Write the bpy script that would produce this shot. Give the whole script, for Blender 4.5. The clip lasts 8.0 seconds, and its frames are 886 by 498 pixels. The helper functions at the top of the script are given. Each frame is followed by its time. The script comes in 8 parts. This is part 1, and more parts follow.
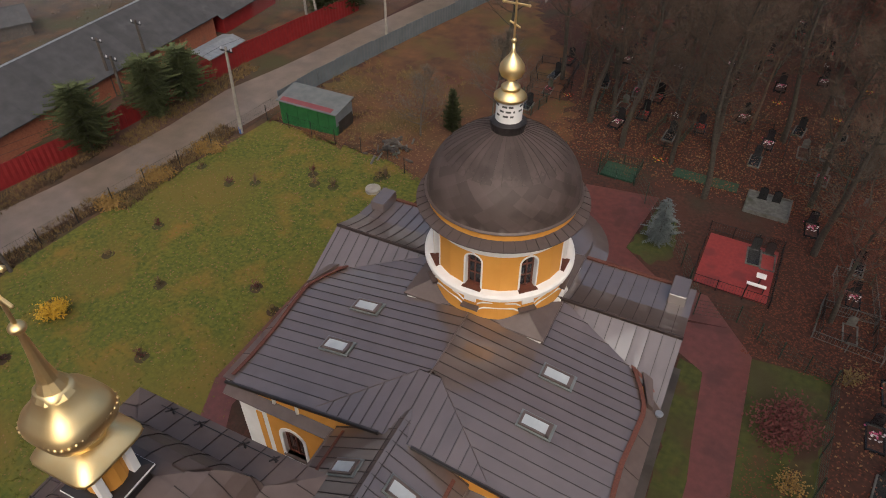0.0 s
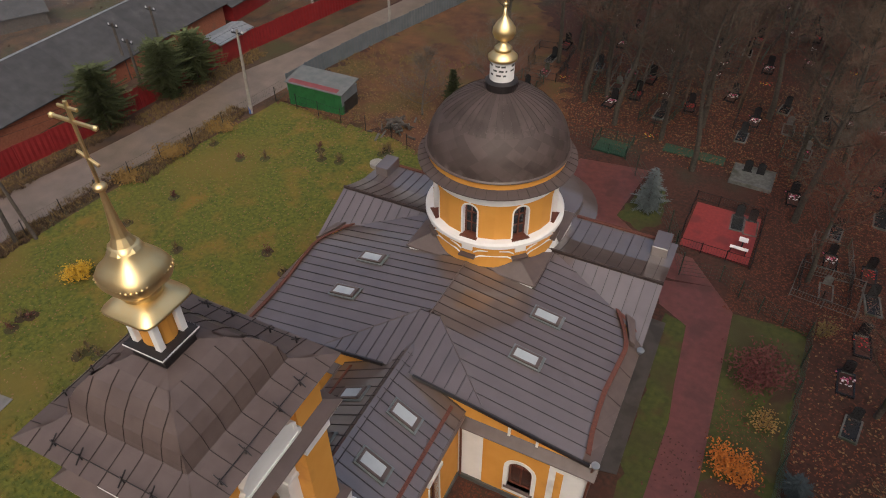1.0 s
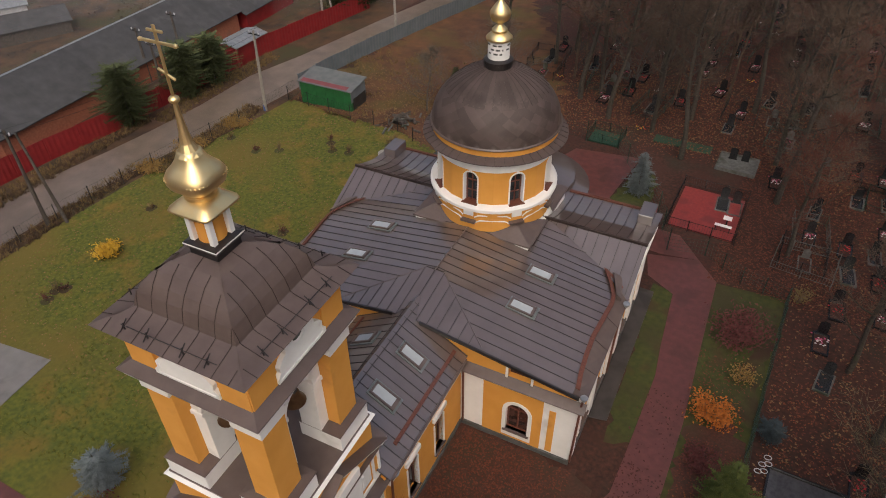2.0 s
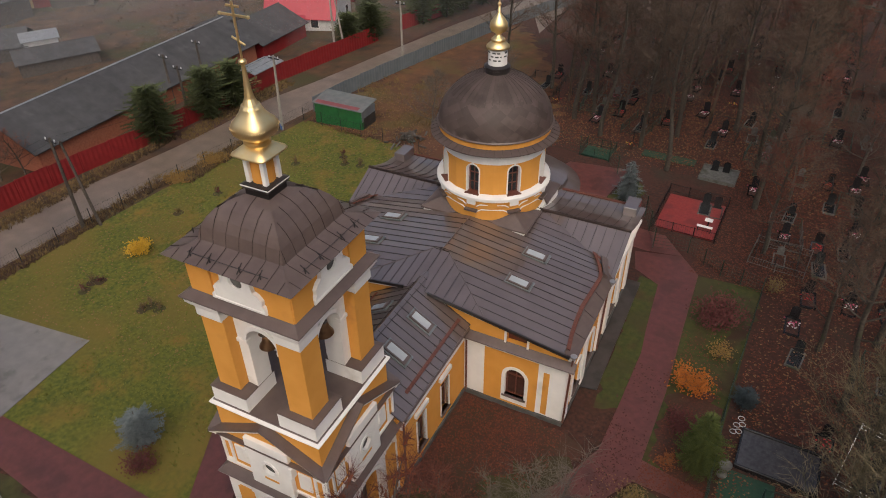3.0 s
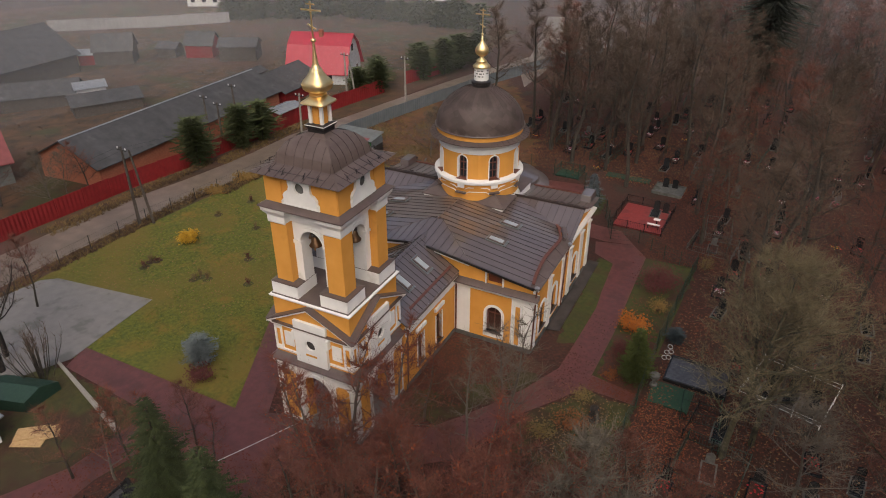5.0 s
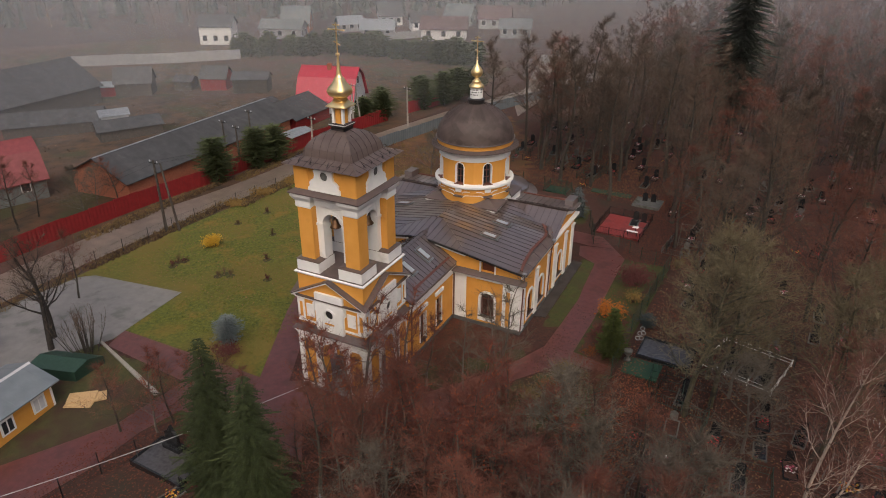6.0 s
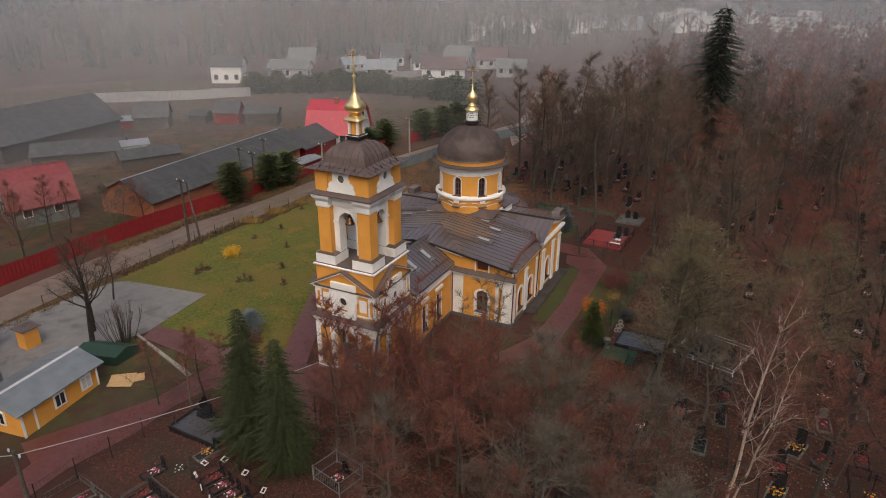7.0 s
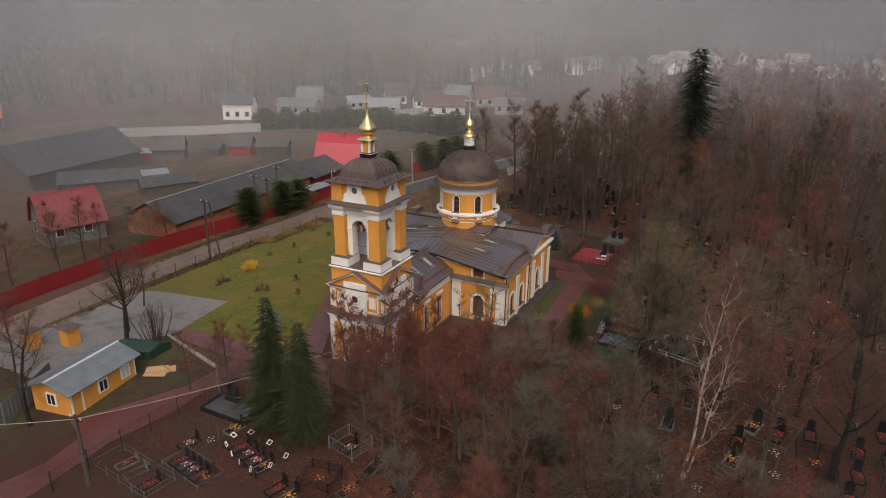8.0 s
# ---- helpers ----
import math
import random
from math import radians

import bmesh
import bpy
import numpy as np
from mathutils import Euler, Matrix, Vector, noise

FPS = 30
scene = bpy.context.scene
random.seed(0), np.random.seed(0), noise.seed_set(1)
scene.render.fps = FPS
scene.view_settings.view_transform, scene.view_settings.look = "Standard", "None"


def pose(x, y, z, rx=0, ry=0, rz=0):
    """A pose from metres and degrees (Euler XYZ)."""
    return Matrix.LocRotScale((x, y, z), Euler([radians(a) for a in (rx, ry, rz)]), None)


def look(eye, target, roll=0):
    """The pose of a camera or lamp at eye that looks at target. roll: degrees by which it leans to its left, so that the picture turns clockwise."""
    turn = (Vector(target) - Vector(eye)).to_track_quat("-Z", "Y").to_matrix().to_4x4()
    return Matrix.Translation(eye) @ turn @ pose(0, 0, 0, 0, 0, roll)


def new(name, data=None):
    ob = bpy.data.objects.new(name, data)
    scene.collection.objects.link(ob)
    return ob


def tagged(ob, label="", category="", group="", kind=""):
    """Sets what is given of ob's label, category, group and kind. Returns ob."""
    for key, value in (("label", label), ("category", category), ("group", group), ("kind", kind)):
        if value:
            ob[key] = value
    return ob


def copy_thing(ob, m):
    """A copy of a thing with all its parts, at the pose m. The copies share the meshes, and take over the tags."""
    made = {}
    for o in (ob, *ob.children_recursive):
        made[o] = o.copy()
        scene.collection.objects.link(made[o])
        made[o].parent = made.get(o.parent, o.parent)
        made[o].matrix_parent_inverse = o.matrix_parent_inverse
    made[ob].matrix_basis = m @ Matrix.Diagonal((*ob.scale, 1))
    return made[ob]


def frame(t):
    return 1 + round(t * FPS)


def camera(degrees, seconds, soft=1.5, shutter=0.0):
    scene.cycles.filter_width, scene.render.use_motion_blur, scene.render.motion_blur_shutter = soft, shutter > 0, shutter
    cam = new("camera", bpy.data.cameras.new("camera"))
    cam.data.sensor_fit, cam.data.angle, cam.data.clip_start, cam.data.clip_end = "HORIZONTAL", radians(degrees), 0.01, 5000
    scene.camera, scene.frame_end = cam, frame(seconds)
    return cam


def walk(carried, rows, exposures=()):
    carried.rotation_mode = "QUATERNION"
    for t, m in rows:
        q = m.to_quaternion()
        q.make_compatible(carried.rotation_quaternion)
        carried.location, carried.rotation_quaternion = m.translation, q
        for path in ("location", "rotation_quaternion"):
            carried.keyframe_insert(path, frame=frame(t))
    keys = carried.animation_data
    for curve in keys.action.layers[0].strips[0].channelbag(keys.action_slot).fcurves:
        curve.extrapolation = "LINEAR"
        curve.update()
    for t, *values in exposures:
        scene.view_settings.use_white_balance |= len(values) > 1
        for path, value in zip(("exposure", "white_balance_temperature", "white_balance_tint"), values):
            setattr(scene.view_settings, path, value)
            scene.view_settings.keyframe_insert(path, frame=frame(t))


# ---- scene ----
cam = camera(66.0, 8.0, soft=1.0)
PATH = [
    (0, (-0.752, 1.161, 28.556), (-1.465, 2.485, 27.238), -0.1),
    (0.5, (0.065, -0.201, 28.558), (-0.653, 1.12, 27.239), -0.3),
    (1, (0.986, -1.694, 28.553), (0.264, -0.373, 27.236), -0.4),
    (1.5, (1.967, -3.355, 28.553), (1.235, -2.03, 27.246), -0.7),
    (3, (5.182, -9.777, 28.577), (4.393, -8.366, 27.4), -0.8),
    (3.5, (6.576, -12.399, 28.593), (5.773, -10.959, 27.462), -0.7),
    (4, (8.122, -15.103, 28.544), (7.305, -13.634, 27.459), -0.5),
    (4.5, (9.722, -17.835, 28.56), (8.894, -16.339, 27.521), -0.3),
    (6, (14.727, -27.14, 28.648), (13.868, -25.568, 27.76), 0.2),
    (6.5, (16.466, -30.271, 28.599), (15.594, -28.676, 27.765), 0.1),
    (7, (18.184, -33.439, 28.593), (17.302, -31.823, 27.812), 0.2),
    (7.5, (19.89, -36.609, 28.611), (18.997, -34.974, 27.884), 0.3),
    (8, (21.764, -39.8, 28.588), (20.859, -38.148, 27.914), 0.3),
]
walk(cam, [(t, look(eye, target, roll)) for t, eye, target, roll in PATH])

# ---- world and light: overcast autumn day ----
world = bpy.data.worlds.new("overcast_sky")
scene.world = world
world.use_nodes = True
wn = world.node_tree
sky = wn.nodes.new("ShaderNodeTexSky")
sky.sky_type = "NISHITA"
sky.sun_disc = False
sky.sun_elevation, sky.sun_rotation = radians(48), radians(150)
sky.air_density, sky.dust_density, sky.ozone_density = 1.2, 7.0, 0.6
wn.links.new(sky.outputs[0], wn.nodes["Background"].inputs[0])
wn.nodes["Background"].inputs[1].default_value = 0.13
sun = new("sun", bpy.data.lights.new("sun", "SUN"))
sun.data.energy, sun.data.angle, sun.data.color = 0.95, radians(70), (1.0, 0.96, 0.9)
sun.rotation_euler = (radians(42), 0, radians(30))

# ---- helpers of this scene ----
RNG = random.Random(7)


def soft_min(v, k):
    return v if v < -40 * k else -math.log(1 + math.exp(-v / k)) * k


def ground_z(x, y):
    """Height of the ground: level round the church, falling gently to the west and south."""
    w = max(0.036 * soft_min(x + 9, 3), -4)
    s = max(0.05 * soft_min(y, 2), -1.0)
    e = max(0.04 * soft_min(3 - x, 2), -0.6)
    return w + s + e


def origin(ob):
    o = Vector((0, 0, 0))
    while ob:
        o += ob.location
        ob = ob.parent
    return o


def part(name, bm, material, parent=None, label="", smooth=False):
    """Links a bmesh, given in world metres, as one mesh object under a thing or part."""
    me = bpy.data.meshes.new(name)
    o = origin(parent)
    if o.length > 0:
        bmesh.ops.translate(bm, vec=-o, verts=bm.verts)
    bm.to_mesh(me)
    bm.free()
    for m in (material if isinstance(material, (list, tuple)) else [material]):
        me.materials.append(m)
    if smooth:
        me.polygons.foreach_set("use_smooth", [True] * len(me.polygons))
    ob = new(name, me)
    ob.parent = parent
    if label:
        ob["label"] = label
    return ob


def raw(name, verts, faces, material, parent=None, smooth=False):
    me = bpy.data.meshes.new(name)
    me.from_pydata(verts, [], faces)
    me.materials.append(material)
    if smooth:
        me.polygons.foreach_set("use_smooth", [True] * len(me.polygons))
    ob = new(name, me)
    ob.parent = parent
    return ob


def thing(name, x, y, z, label, category, group="", kind=""):
    ob = new(name)
    ob.location = (x, y, z)
    return tagged(ob, label, category, group, kind)


def box(bm, x0, x1, y0, y1, z0, z1, bevel=0.0):
    v = [bm.verts.new(p) for p in ((x0, y0, z0), (x1, y0, z0), (x1, y1, z0), (x0, y1, z0), (x0, y0, z1), (x1, y0, z1), (x1, y1, z1), (x0, y1, z1))]
    fs = [bm.faces.new([v[i] for i in q]) for q in ((3, 2, 1, 0), (4, 5, 6, 7), (0, 1, 5, 4), (1, 2, 6, 5), (2, 3, 7, 6), (3, 0, 4, 7))]
    if bevel:
        es = list({e for f in fs for e in f.edges})
        bmesh.ops.bevel(bm, geom=es, offset=bevel, segments=1, affect="EDGES")
    return bm


def nb():
    return bmesh.new()


def boxes(*rows, bevel=0.0):
    bm = nb()
    for r in rows:
        box(bm, *r, bevel=bevel)
    return bm


def loft(bm, rings, cap=True):
    """Joins rings of points (same count) with quads; caps both ends."""
    vs = [[bm.verts.new(p) for p in r] for r in rings]
    n = len(vs[0])
    for a, b in zip(vs, vs[1:]):
        for i in range(n):
            bm.faces.new((a[i], a[(i + 1) % n], b[(i + 1) % n], b[i]))
    if cap:
        bm.faces.new(vs[0][::-1])
        bm.faces.new(vs[-1])
    return bm


def square(cx, cy, h, z):
    return [(cx - h, cy - h, z), (cx + h, cy - h, z), (cx + h, cy + h, z), (cx - h, cy + h, z)]


def circle(cx, cy, r, z, n=24, power=2.0, turn=0.0):
    out = []
    for i in range(n):
        a = 2 * math.pi * i / n + turn
        c, s = math.cos(a), math.sin(a)
        k = r / (abs(c) ** power + abs(s) ** power) ** (1 / power)
        out.append((cx + k * c, cy + k * s, z))
    return out


def lathe(cx, cy, profile, n=24, power=2.0, turn=0.0):
    return loft(nb(), [circle(cx, cy, r, z, n, power, turn) for r, z in profile])


def squares(cx, cy, profile):
    return loft(nb(), [square(cx, cy, h, z) for h, z in profile])


def tube(bm, p, q, r0, r1=None, n=6):
    p, q = Vector(p), Vector(q)
    d = (q - p).normalized()
    a = d.orthogonal().normalized()
    b = d.cross(a)
    r1 = r0 if r1 is None else r1
    rings = [[c + (a * math.cos(2 * math.pi * i / n) + b * math.sin(2 * math.pi * i / n)) * r for i in range(n)] for c, r in ((p, r0), (q, r1))]
    return loft(bm, rings)


def arch(x, z0, spring, r, n=10):
    """Outline of a round-headed opening centred on x."""
    return [(x - r, z0), (x + r, z0)] + [(x + r * math.cos(math.pi * i / n), spring + r * math.sin(math.pi * i / n)) for i in range(n + 1)]


def ring2(x, z, r, n=16):
    return [(x + r * math.cos(2 * math.pi * i / n), z + r * math.sin(2 * math.pi * i / n)) for i in range(n)]


def plate(outline, holes, y, depth, m=None):
    """An upright plate in x and z with holes, from y to y + depth; m turns it."""
    bm = nb()
    edges = []
    for loop in [outline, *holes]:
        vs = [bm.verts.new((a, y, b)) for a, b in loop]
        edges += [bm.edges.new((vs[i], vs[(i + 1) % len(vs)])) for i in range(len(vs))]
    bmesh.ops.triangle_fill(bm, use_beauty=True, edges=edges)
    got = bmesh.ops.extrude_face_region(bm, geom=bm.faces[:])
    bmesh.ops.translate(bm, vec=(0, depth, 0), verts=[g for g in got["geom"] if isinstance(g, bmesh.types.BMVert)])
    bmesh.ops.recalc_face_normals(bm, faces=bm.faces[:])
    if m is not None:
        bmesh.ops.transform(bm, matrix=m, verts=bm.verts)
    return bm


def turned(bm, m):
    bmesh.ops.transform(bm, matrix=m, verts=bm.verts)
    return bm


def clip2(poly, axis, limit, keep_less):
    out = []
    for i in range(len(poly)):
        p, q = poly[i], poly[(i + 1) % len(poly)]
        a, b = (p[axis] <= limit, q[axis] <= limit) if keep_less else (p[axis] >= limit, q[axis] >= limit)
        if a:
            out.append(p)
        if a != b:
            t = (limit - p[axis]) / (q[axis] - p[axis])
            out.append((p[0] + t * (q[0] - p[0]), p[1] + t * (q[1] - p[1])))
    return out


def sheet_roof(parent, poly, along, width, material, name="roof_panel", thick=0.05, rib=0.035, shift=0.0):
    """A plane of standing-seam sheets: every sheet is a part with a raised seam along one side."""
    pts = [Vector(p) for p in poly]
    nrm = (pts[1] - pts[0]).cross(pts[2] - pts[0]).normalized()
    if nrm.z < 0:
        nrm = -nrm
    e1 = Vector(along)
    e1 = (e1 - nrm * e1.dot(nrm)).normalized()
    e2 = nrm.cross(e1)
    o = pts[0]
    flat = [((p - o).dot(e2), (p - o).dot(e1)) for p in pts]
    lo, hi = min(p[0] for p in flat), max(p[0] for p in flat)
    k = math.floor(lo / width) + shift
    while k * width < hi:
        u0, u1 = max(k * width, lo), min((k + 1) * width, hi)
        strip = clip2(clip2(flat, 0, u1, True), 0, u0, False) if u1 - u0 > 0.02 else []
        k += 1
        if len(strip) < 3:
            continue
        bm = nb()
        up = [bm.verts.new(o + e2 * a + e1 * b) for a, b in strip]
        dn = [bm.verts.new(o + e2 * a + e1 * b - nrm * thick) for a, b in strip]
        try:
            bm.faces.new(up)
            bm.faces.new(dn[::-1])
            for i in range(len(up)):
                bm.faces.new((up[i], dn[i], dn[(i + 1) % len(up)], up[(i + 1) % len(up)]))
        except ValueError:
            bm.free()
            continue
        vs = [b for a, b in strip if a < u0 + 0.02]
        if len(vs) > 1 and max(vs) - min(vs) > 0.1:
            a0, a1 = u0 - 0.009, u0 + 0.011
            c = [o + e2 * a + e1 * b + nrm * h for h in (-0.01, rib) for a, b in ((a0, min(vs)), (a1, min(vs)), (a1, max(vs)), (a0, max(vs)))]
            v = [bm.verts.new(p) for p in c]
            for q in ((4, 5, 6, 7), (0, 1, 5, 4), (1, 2, 6, 5), (2, 3, 7, 6), (3, 0, 4, 7)):
                f = bm.faces.new([v[i] for i in q])
                f.material_index = 1
        bmesh.ops.recalc_face_normals(bm, faces=bm.faces[:])
        part(name, bm, [material, SEAM], parent)


def seam_rib(bm, pts, side, ups):
    """A raised seam along a line of points: one closed strip; side is half its width, ups its height at each point."""
    rows = [[bm.verts.new(q) for q in (p - side, p + side, p + side + u, p - side + u)] for p, u in zip(pts, ups)]
    for a, b in zip(rows, rows[1:]):
        for i in range(4):
            bm.faces.new((a[i], a[(i + 1) % 4], b[(i + 1) % 4], b[i])).material_index = 1


def wire(bm, pts, r, n=4, closed=False):
    """One continuous round wire through the points."""
    rings = []
    for i, p in enumerate(pts):
        d = (pts[min(i + 1, len(pts) - 1)] - pts[max(i - 1, 0)]).normalized()
        a = d.orthogonal().normalized()
        b = d.cross(a)
        rings.append([bm.verts.new(p + (a * math.cos(6.2832 * k / n) + b * math.sin(6.2832 * k / n)) * r) for k in range(n)])
    if closed:
        rings.append(rings[0])
    for p, q in zip(rings, rings[1:]):
        for k in range(n):
            bm.faces.new((p[k], p[(k + 1) % n], q[(k + 1) % n], q[k]))
    return bm


def ragged(outline, amount, seed):
    """An outline with its edges broken into short uneven steps."""
    g = random.Random(seed)
    out = []
    for (ax, ay), (bx, by) in zip(outline, outline[1:] + outline[:1]):
        n = max(1, int(math.hypot(bx - ax, by - ay) / 0.45))
        for i in range(n):
            out.append((ax + (bx - ax) * i / n + g.uniform(-amount, amount), ay + (by - ay) * i / n + g.uniform(-amount, amount)))
    return out


def drape(name, outline, lift, material, label, category="ground", step=2.0, kind="structure", skirt=0.0, rough=0.0):
    """A flat area laid on the ground's shape."""
    if rough:
        outline = ragged(outline, rough, len(name))
    bm = nb()
    vs = [bm.verts.new((x, y, 0)) for x, y in outline]
    bm.faces.new(vs)
    for axis in (0, 1):
        lo, hi = min(p[axis] for p in outline), max(p[axis] for p in outline)
        c = math.ceil(lo / step) * step
        while c < hi:
            co, no = [0, 0, 0], [0, 0, 0]
            co[axis], no[axis] = c, 1
            bmesh.ops.bisect_plane(bm, geom=bm.verts[:] + bm.edges[:] + bm.faces[:], plane_co=co, plane_no=no)
            c += step
    for v in bm.verts:
        v.co.z = ground_z(v.co.x, v.co.y) + lift
    bmesh.ops.recalc_face_normals(bm, faces=bm.faces[:])
    if sum(f.normal.z for f in bm.faces) < 0:
        bmesh.ops.reverse_faces(bm, faces=bm.faces[:])
    if skirt:
        got = bmesh.ops.extrude_face_region(bm, geom=bm.faces[:])
        top = [g for g in got["geom"] if isinstance(g, bmesh.types.BMVert)]
        bmesh.ops.translate(bm, vec=(0, 0, skirt), verts=top)
    ob = part(name, bm, material)
    return tagged(ob, label, category, kind=kind)


# ---- materials ----
def material(name, c1, c2, scale=3.0, rough=0.7, metal=0.0, bump=0.15, fine=40.0, c3=None, spot=0.6, spot_scale=0.6, vary=0.0, coat=0.0, soft=0.1, c4=None, big=0.05):
    """Two colours mixed by fine grain, a third in larger stains; bump from the grain; vary: brightness from piece to piece."""
    m = bpy.data.materials.new(name)
    m.use_nodes = True
    n, l = m.node_tree.nodes, m.node_tree.links
    b = n["Principled BSDF"]
    geo = n.new("ShaderNodeNewGeometry")

    def noise_at(s, detail=6.0):
        t = n.new("ShaderNodeTexNoise")
        t.inputs["Scale"].default_value, t.inputs["Detail"].default_value = s, detail
        l.new(geo.outputs["Position"], t.inputs["Vector"])
        return t.outputs["Fac"]

    def mix(fac, a, bb):
        x = n.new("ShaderNodeMix")
        x.data_type = "RGBA"
        l.new(fac, x.inputs["Factor"])
        for sock, val in ((x.inputs["A"], a), (x.inputs["B"], bb)):
            if isinstance(val, tuple):
                sock.default_value = (*val, 1)
            else:
                l.new(val, sock)
        return x.outputs["Result"]

    def ramp(fac, lo, hi):
        r = n.new("ShaderNodeMapRange")
        r.inputs["From Min"].default_value, r.inputs["From Max"].default_value = lo, hi
        l.new(fac, r.inputs["Value"])
        return r.outputs["Result"]
    g = noise_at(scale)
    col = mix(ramp(g, 0.3, 0.7), c1, c2)
    if c3:
        col = mix(ramp(noise_at(spot_scale), spot, spot + soft), col, c3)
    if c4:
        col = mix(ramp(noise_at(big, 8.0), 0.48, 0.66), col, c4)
    if vary:
        info = n.new("ShaderNodeObjectInfo")
        isl = n.new("ShaderNodeHueSaturation")
        r = n.new("ShaderNodeMapRange")
        r.inputs["To Min"].default_value, r.inputs["To Max"].default_value = 1 - vary, 1 + vary
        l.new(info.outputs["Random"], r.inputs["Value"])
        l.new(r.outputs["Result"], isl.inputs["Value"])
        l.new(col, isl.inputs["Color"])
        col = isl.outputs["Color"]
    l.new(col, b.inputs["Base Color"])
    b.inputs["Metallic"].default_value = metal
    rr = n.new("ShaderNodeMapRange")
    rr.inputs["To Min"].default_value, rr.inputs["To Max"].default_value = max(0.02, rough - 0.12), min(1, rough + 0.12)
    l.new(noise_at(scale * 0.4), rr.inputs["Value"])
    l.new(rr.outputs["Result"], b.inputs["Roughness"])
    if coat:
        b.inputs["Coat Weight"].default_value = coat
    if bump:
        bp = n.new("ShaderNodeBump")
        bp.inputs["Strength"].default_value, bp.inputs["Distance"].default_value = bump, 0.02
        l.new(noise_at(fine), bp.inputs["Height"])
        l.new(bp.outputs["Normal"], b.inputs["Normal"])
    return m


YELLOW = material("ochre_plaster", (0.60, 0.27, 0.045), (0.66, 0.31, 0.06), 1.2, 0.85, c3=(0.52, 0.23, 0.045), spot=0.62, bump=0.1)
WHITE = material("white_plaster", (0.70, 0.69, 0.68), (0.78, 0.77, 0.76), 1.5, 0.85, c3=(0.55, 0.53, 0.51), spot=0.66, bump=0.1)
ROOF = material("brown_sheet_metal", (0.1, 0.073, 0.066), (0.12, 0.089, 0.081), 0.8, 0.34, bump=0.012, fine=2.0, c3=(0.086, 0.062, 0.055), spot=0.56, vary=0.07, coat=1.0, soft=0.2)
ROOF.node_tree.nodes["Principled BSDF"].inputs["Coat IOR"].default_value = 2.2
ROOF.node_tree.nodes["Principled BSDF"].inputs["Coat Roughness"].default_value = 0.05
SEAM = material("dark_seam", (0.022, 0.014, 0.012), (0.045, 0.028, 0.024), 5, 0.6)
CAP = material("brown_capping", (0.09, 0.065, 0.06), (0.12, 0.088, 0.08), 2, 0.38, bump=0.05)
GOLD = material("gilded_metal", (1.0, 0.73, 0.34), (1.0, 0.79, 0.43), 3, 0.42, metal=1.0, bump=0.03, fine=5)
DARK = material("dark_opening", (0.02, 0.018, 0.017), (0.035, 0.03, 0.028), 4, 0.6)
FRAME = material("brown_window_frame", (0.10, 0.03, 0.018), (0.14, 0.045, 0.025), 8, 0.5)
GLASS = material("window_glass", (0.02, 0.024, 0.028), (0.035, 0.04, 0.045), 3, 0.1, bump=0.0, coat=0.6)
SKYGLASS = material("skylight_glass", (0.36, 0.39, 0.42), (0.42, 0.45, 0.48), 2, 0.12, bump=0.0, coat=0.5)
BRONZE = material("bell_bronze", (0.16, 0.09, 0.05), (0.22, 0.13, 0.07), 5, 0.4, metal=0.9)
PLINTH = material("grey_plinth", (0.06, 0.06, 0.06), (0.10, 0.10, 0.10), 3, 0.8)
RUST = material("leaf_filled_gutter", (0.085, 0.03, 0.022), (0.14, 0.045, 0.03), 14, 0.9, bump=0.6, fine=60)
ZINC = material("zinc_sheet", (0.30, 0.31, 0.32), (0.40, 0.41, 0.42), 3, 0.4, metal=0.6)
LITTER = material("leaf_litter", (0.022, 0.0095, 0.007), (0.075, 0.025, 0.015), 5.0, 0.95, c3=(0.03, 0.024, 0.015), spot=0.54, spot_scale=0.22, bump=0.9, fine=22, soft=0.16, c4=(0.05, 0.017, 0.011), big=0.3)
FIELD = material("dry_field", (0.027, 0.018, 0.011), (0.106, 0.054, 0.024), 0.5, 0.95, c3=(0.045, 0.042, 0.014), spot=0.5, spot_scale=0.16, bump=0.9, fine=12, soft=0.12, c4=(0.085, 0.042, 0.033), big=0.05)
WASTE = material("waste_ground", (0.05, 0.022, 0.012), (0.14, 0.062, 0.024), 0.7, 0.95, c3=(0.085, 0.066, 0.016), spot=0.5, spot_scale=0.22, bump=0.9, fine=14, soft=0.15, c4=(0.095, 0.036, 0.022), big=0.07)
LAWN = material("autumn_lawn", (0.042, 0.06, 0.006), (0.125, 0.125, 0.014), 4.0, 0.95, c3=(0.2, 0.112, 0.02), spot=0.5, spot_scale=0.5, bump=0.9, fine=30, soft=0.28, c4=(0.13, 0.098, 0.016), big=0.12)
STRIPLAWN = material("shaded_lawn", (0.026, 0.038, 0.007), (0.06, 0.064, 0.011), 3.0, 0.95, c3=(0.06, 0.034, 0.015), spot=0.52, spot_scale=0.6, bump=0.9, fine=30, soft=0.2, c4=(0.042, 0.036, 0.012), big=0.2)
WORNLAWN = material("worn_lawn", (0.034, 0.036, 0.01), (0.062, 0.056, 0.015), 2.5, 0.95, c3=(0.045, 0.02, 0.012), spot=0.47, spot_scale=0.5, bump=0.9, fine=30, soft=0.16, c4=(0.042, 0.022, 0.013), big=0.16)
ROAD = material("wet_asphalt_road", (0.13, 0.1, 0.08), (0.2, 0.156, 0.126), 0.7, 0.4, coat=0.3, c3=(0.10, 0.08, 0.068), spot=0.54, spot_scale=0.22, bump=0.3, fine=30, soft=0.2)
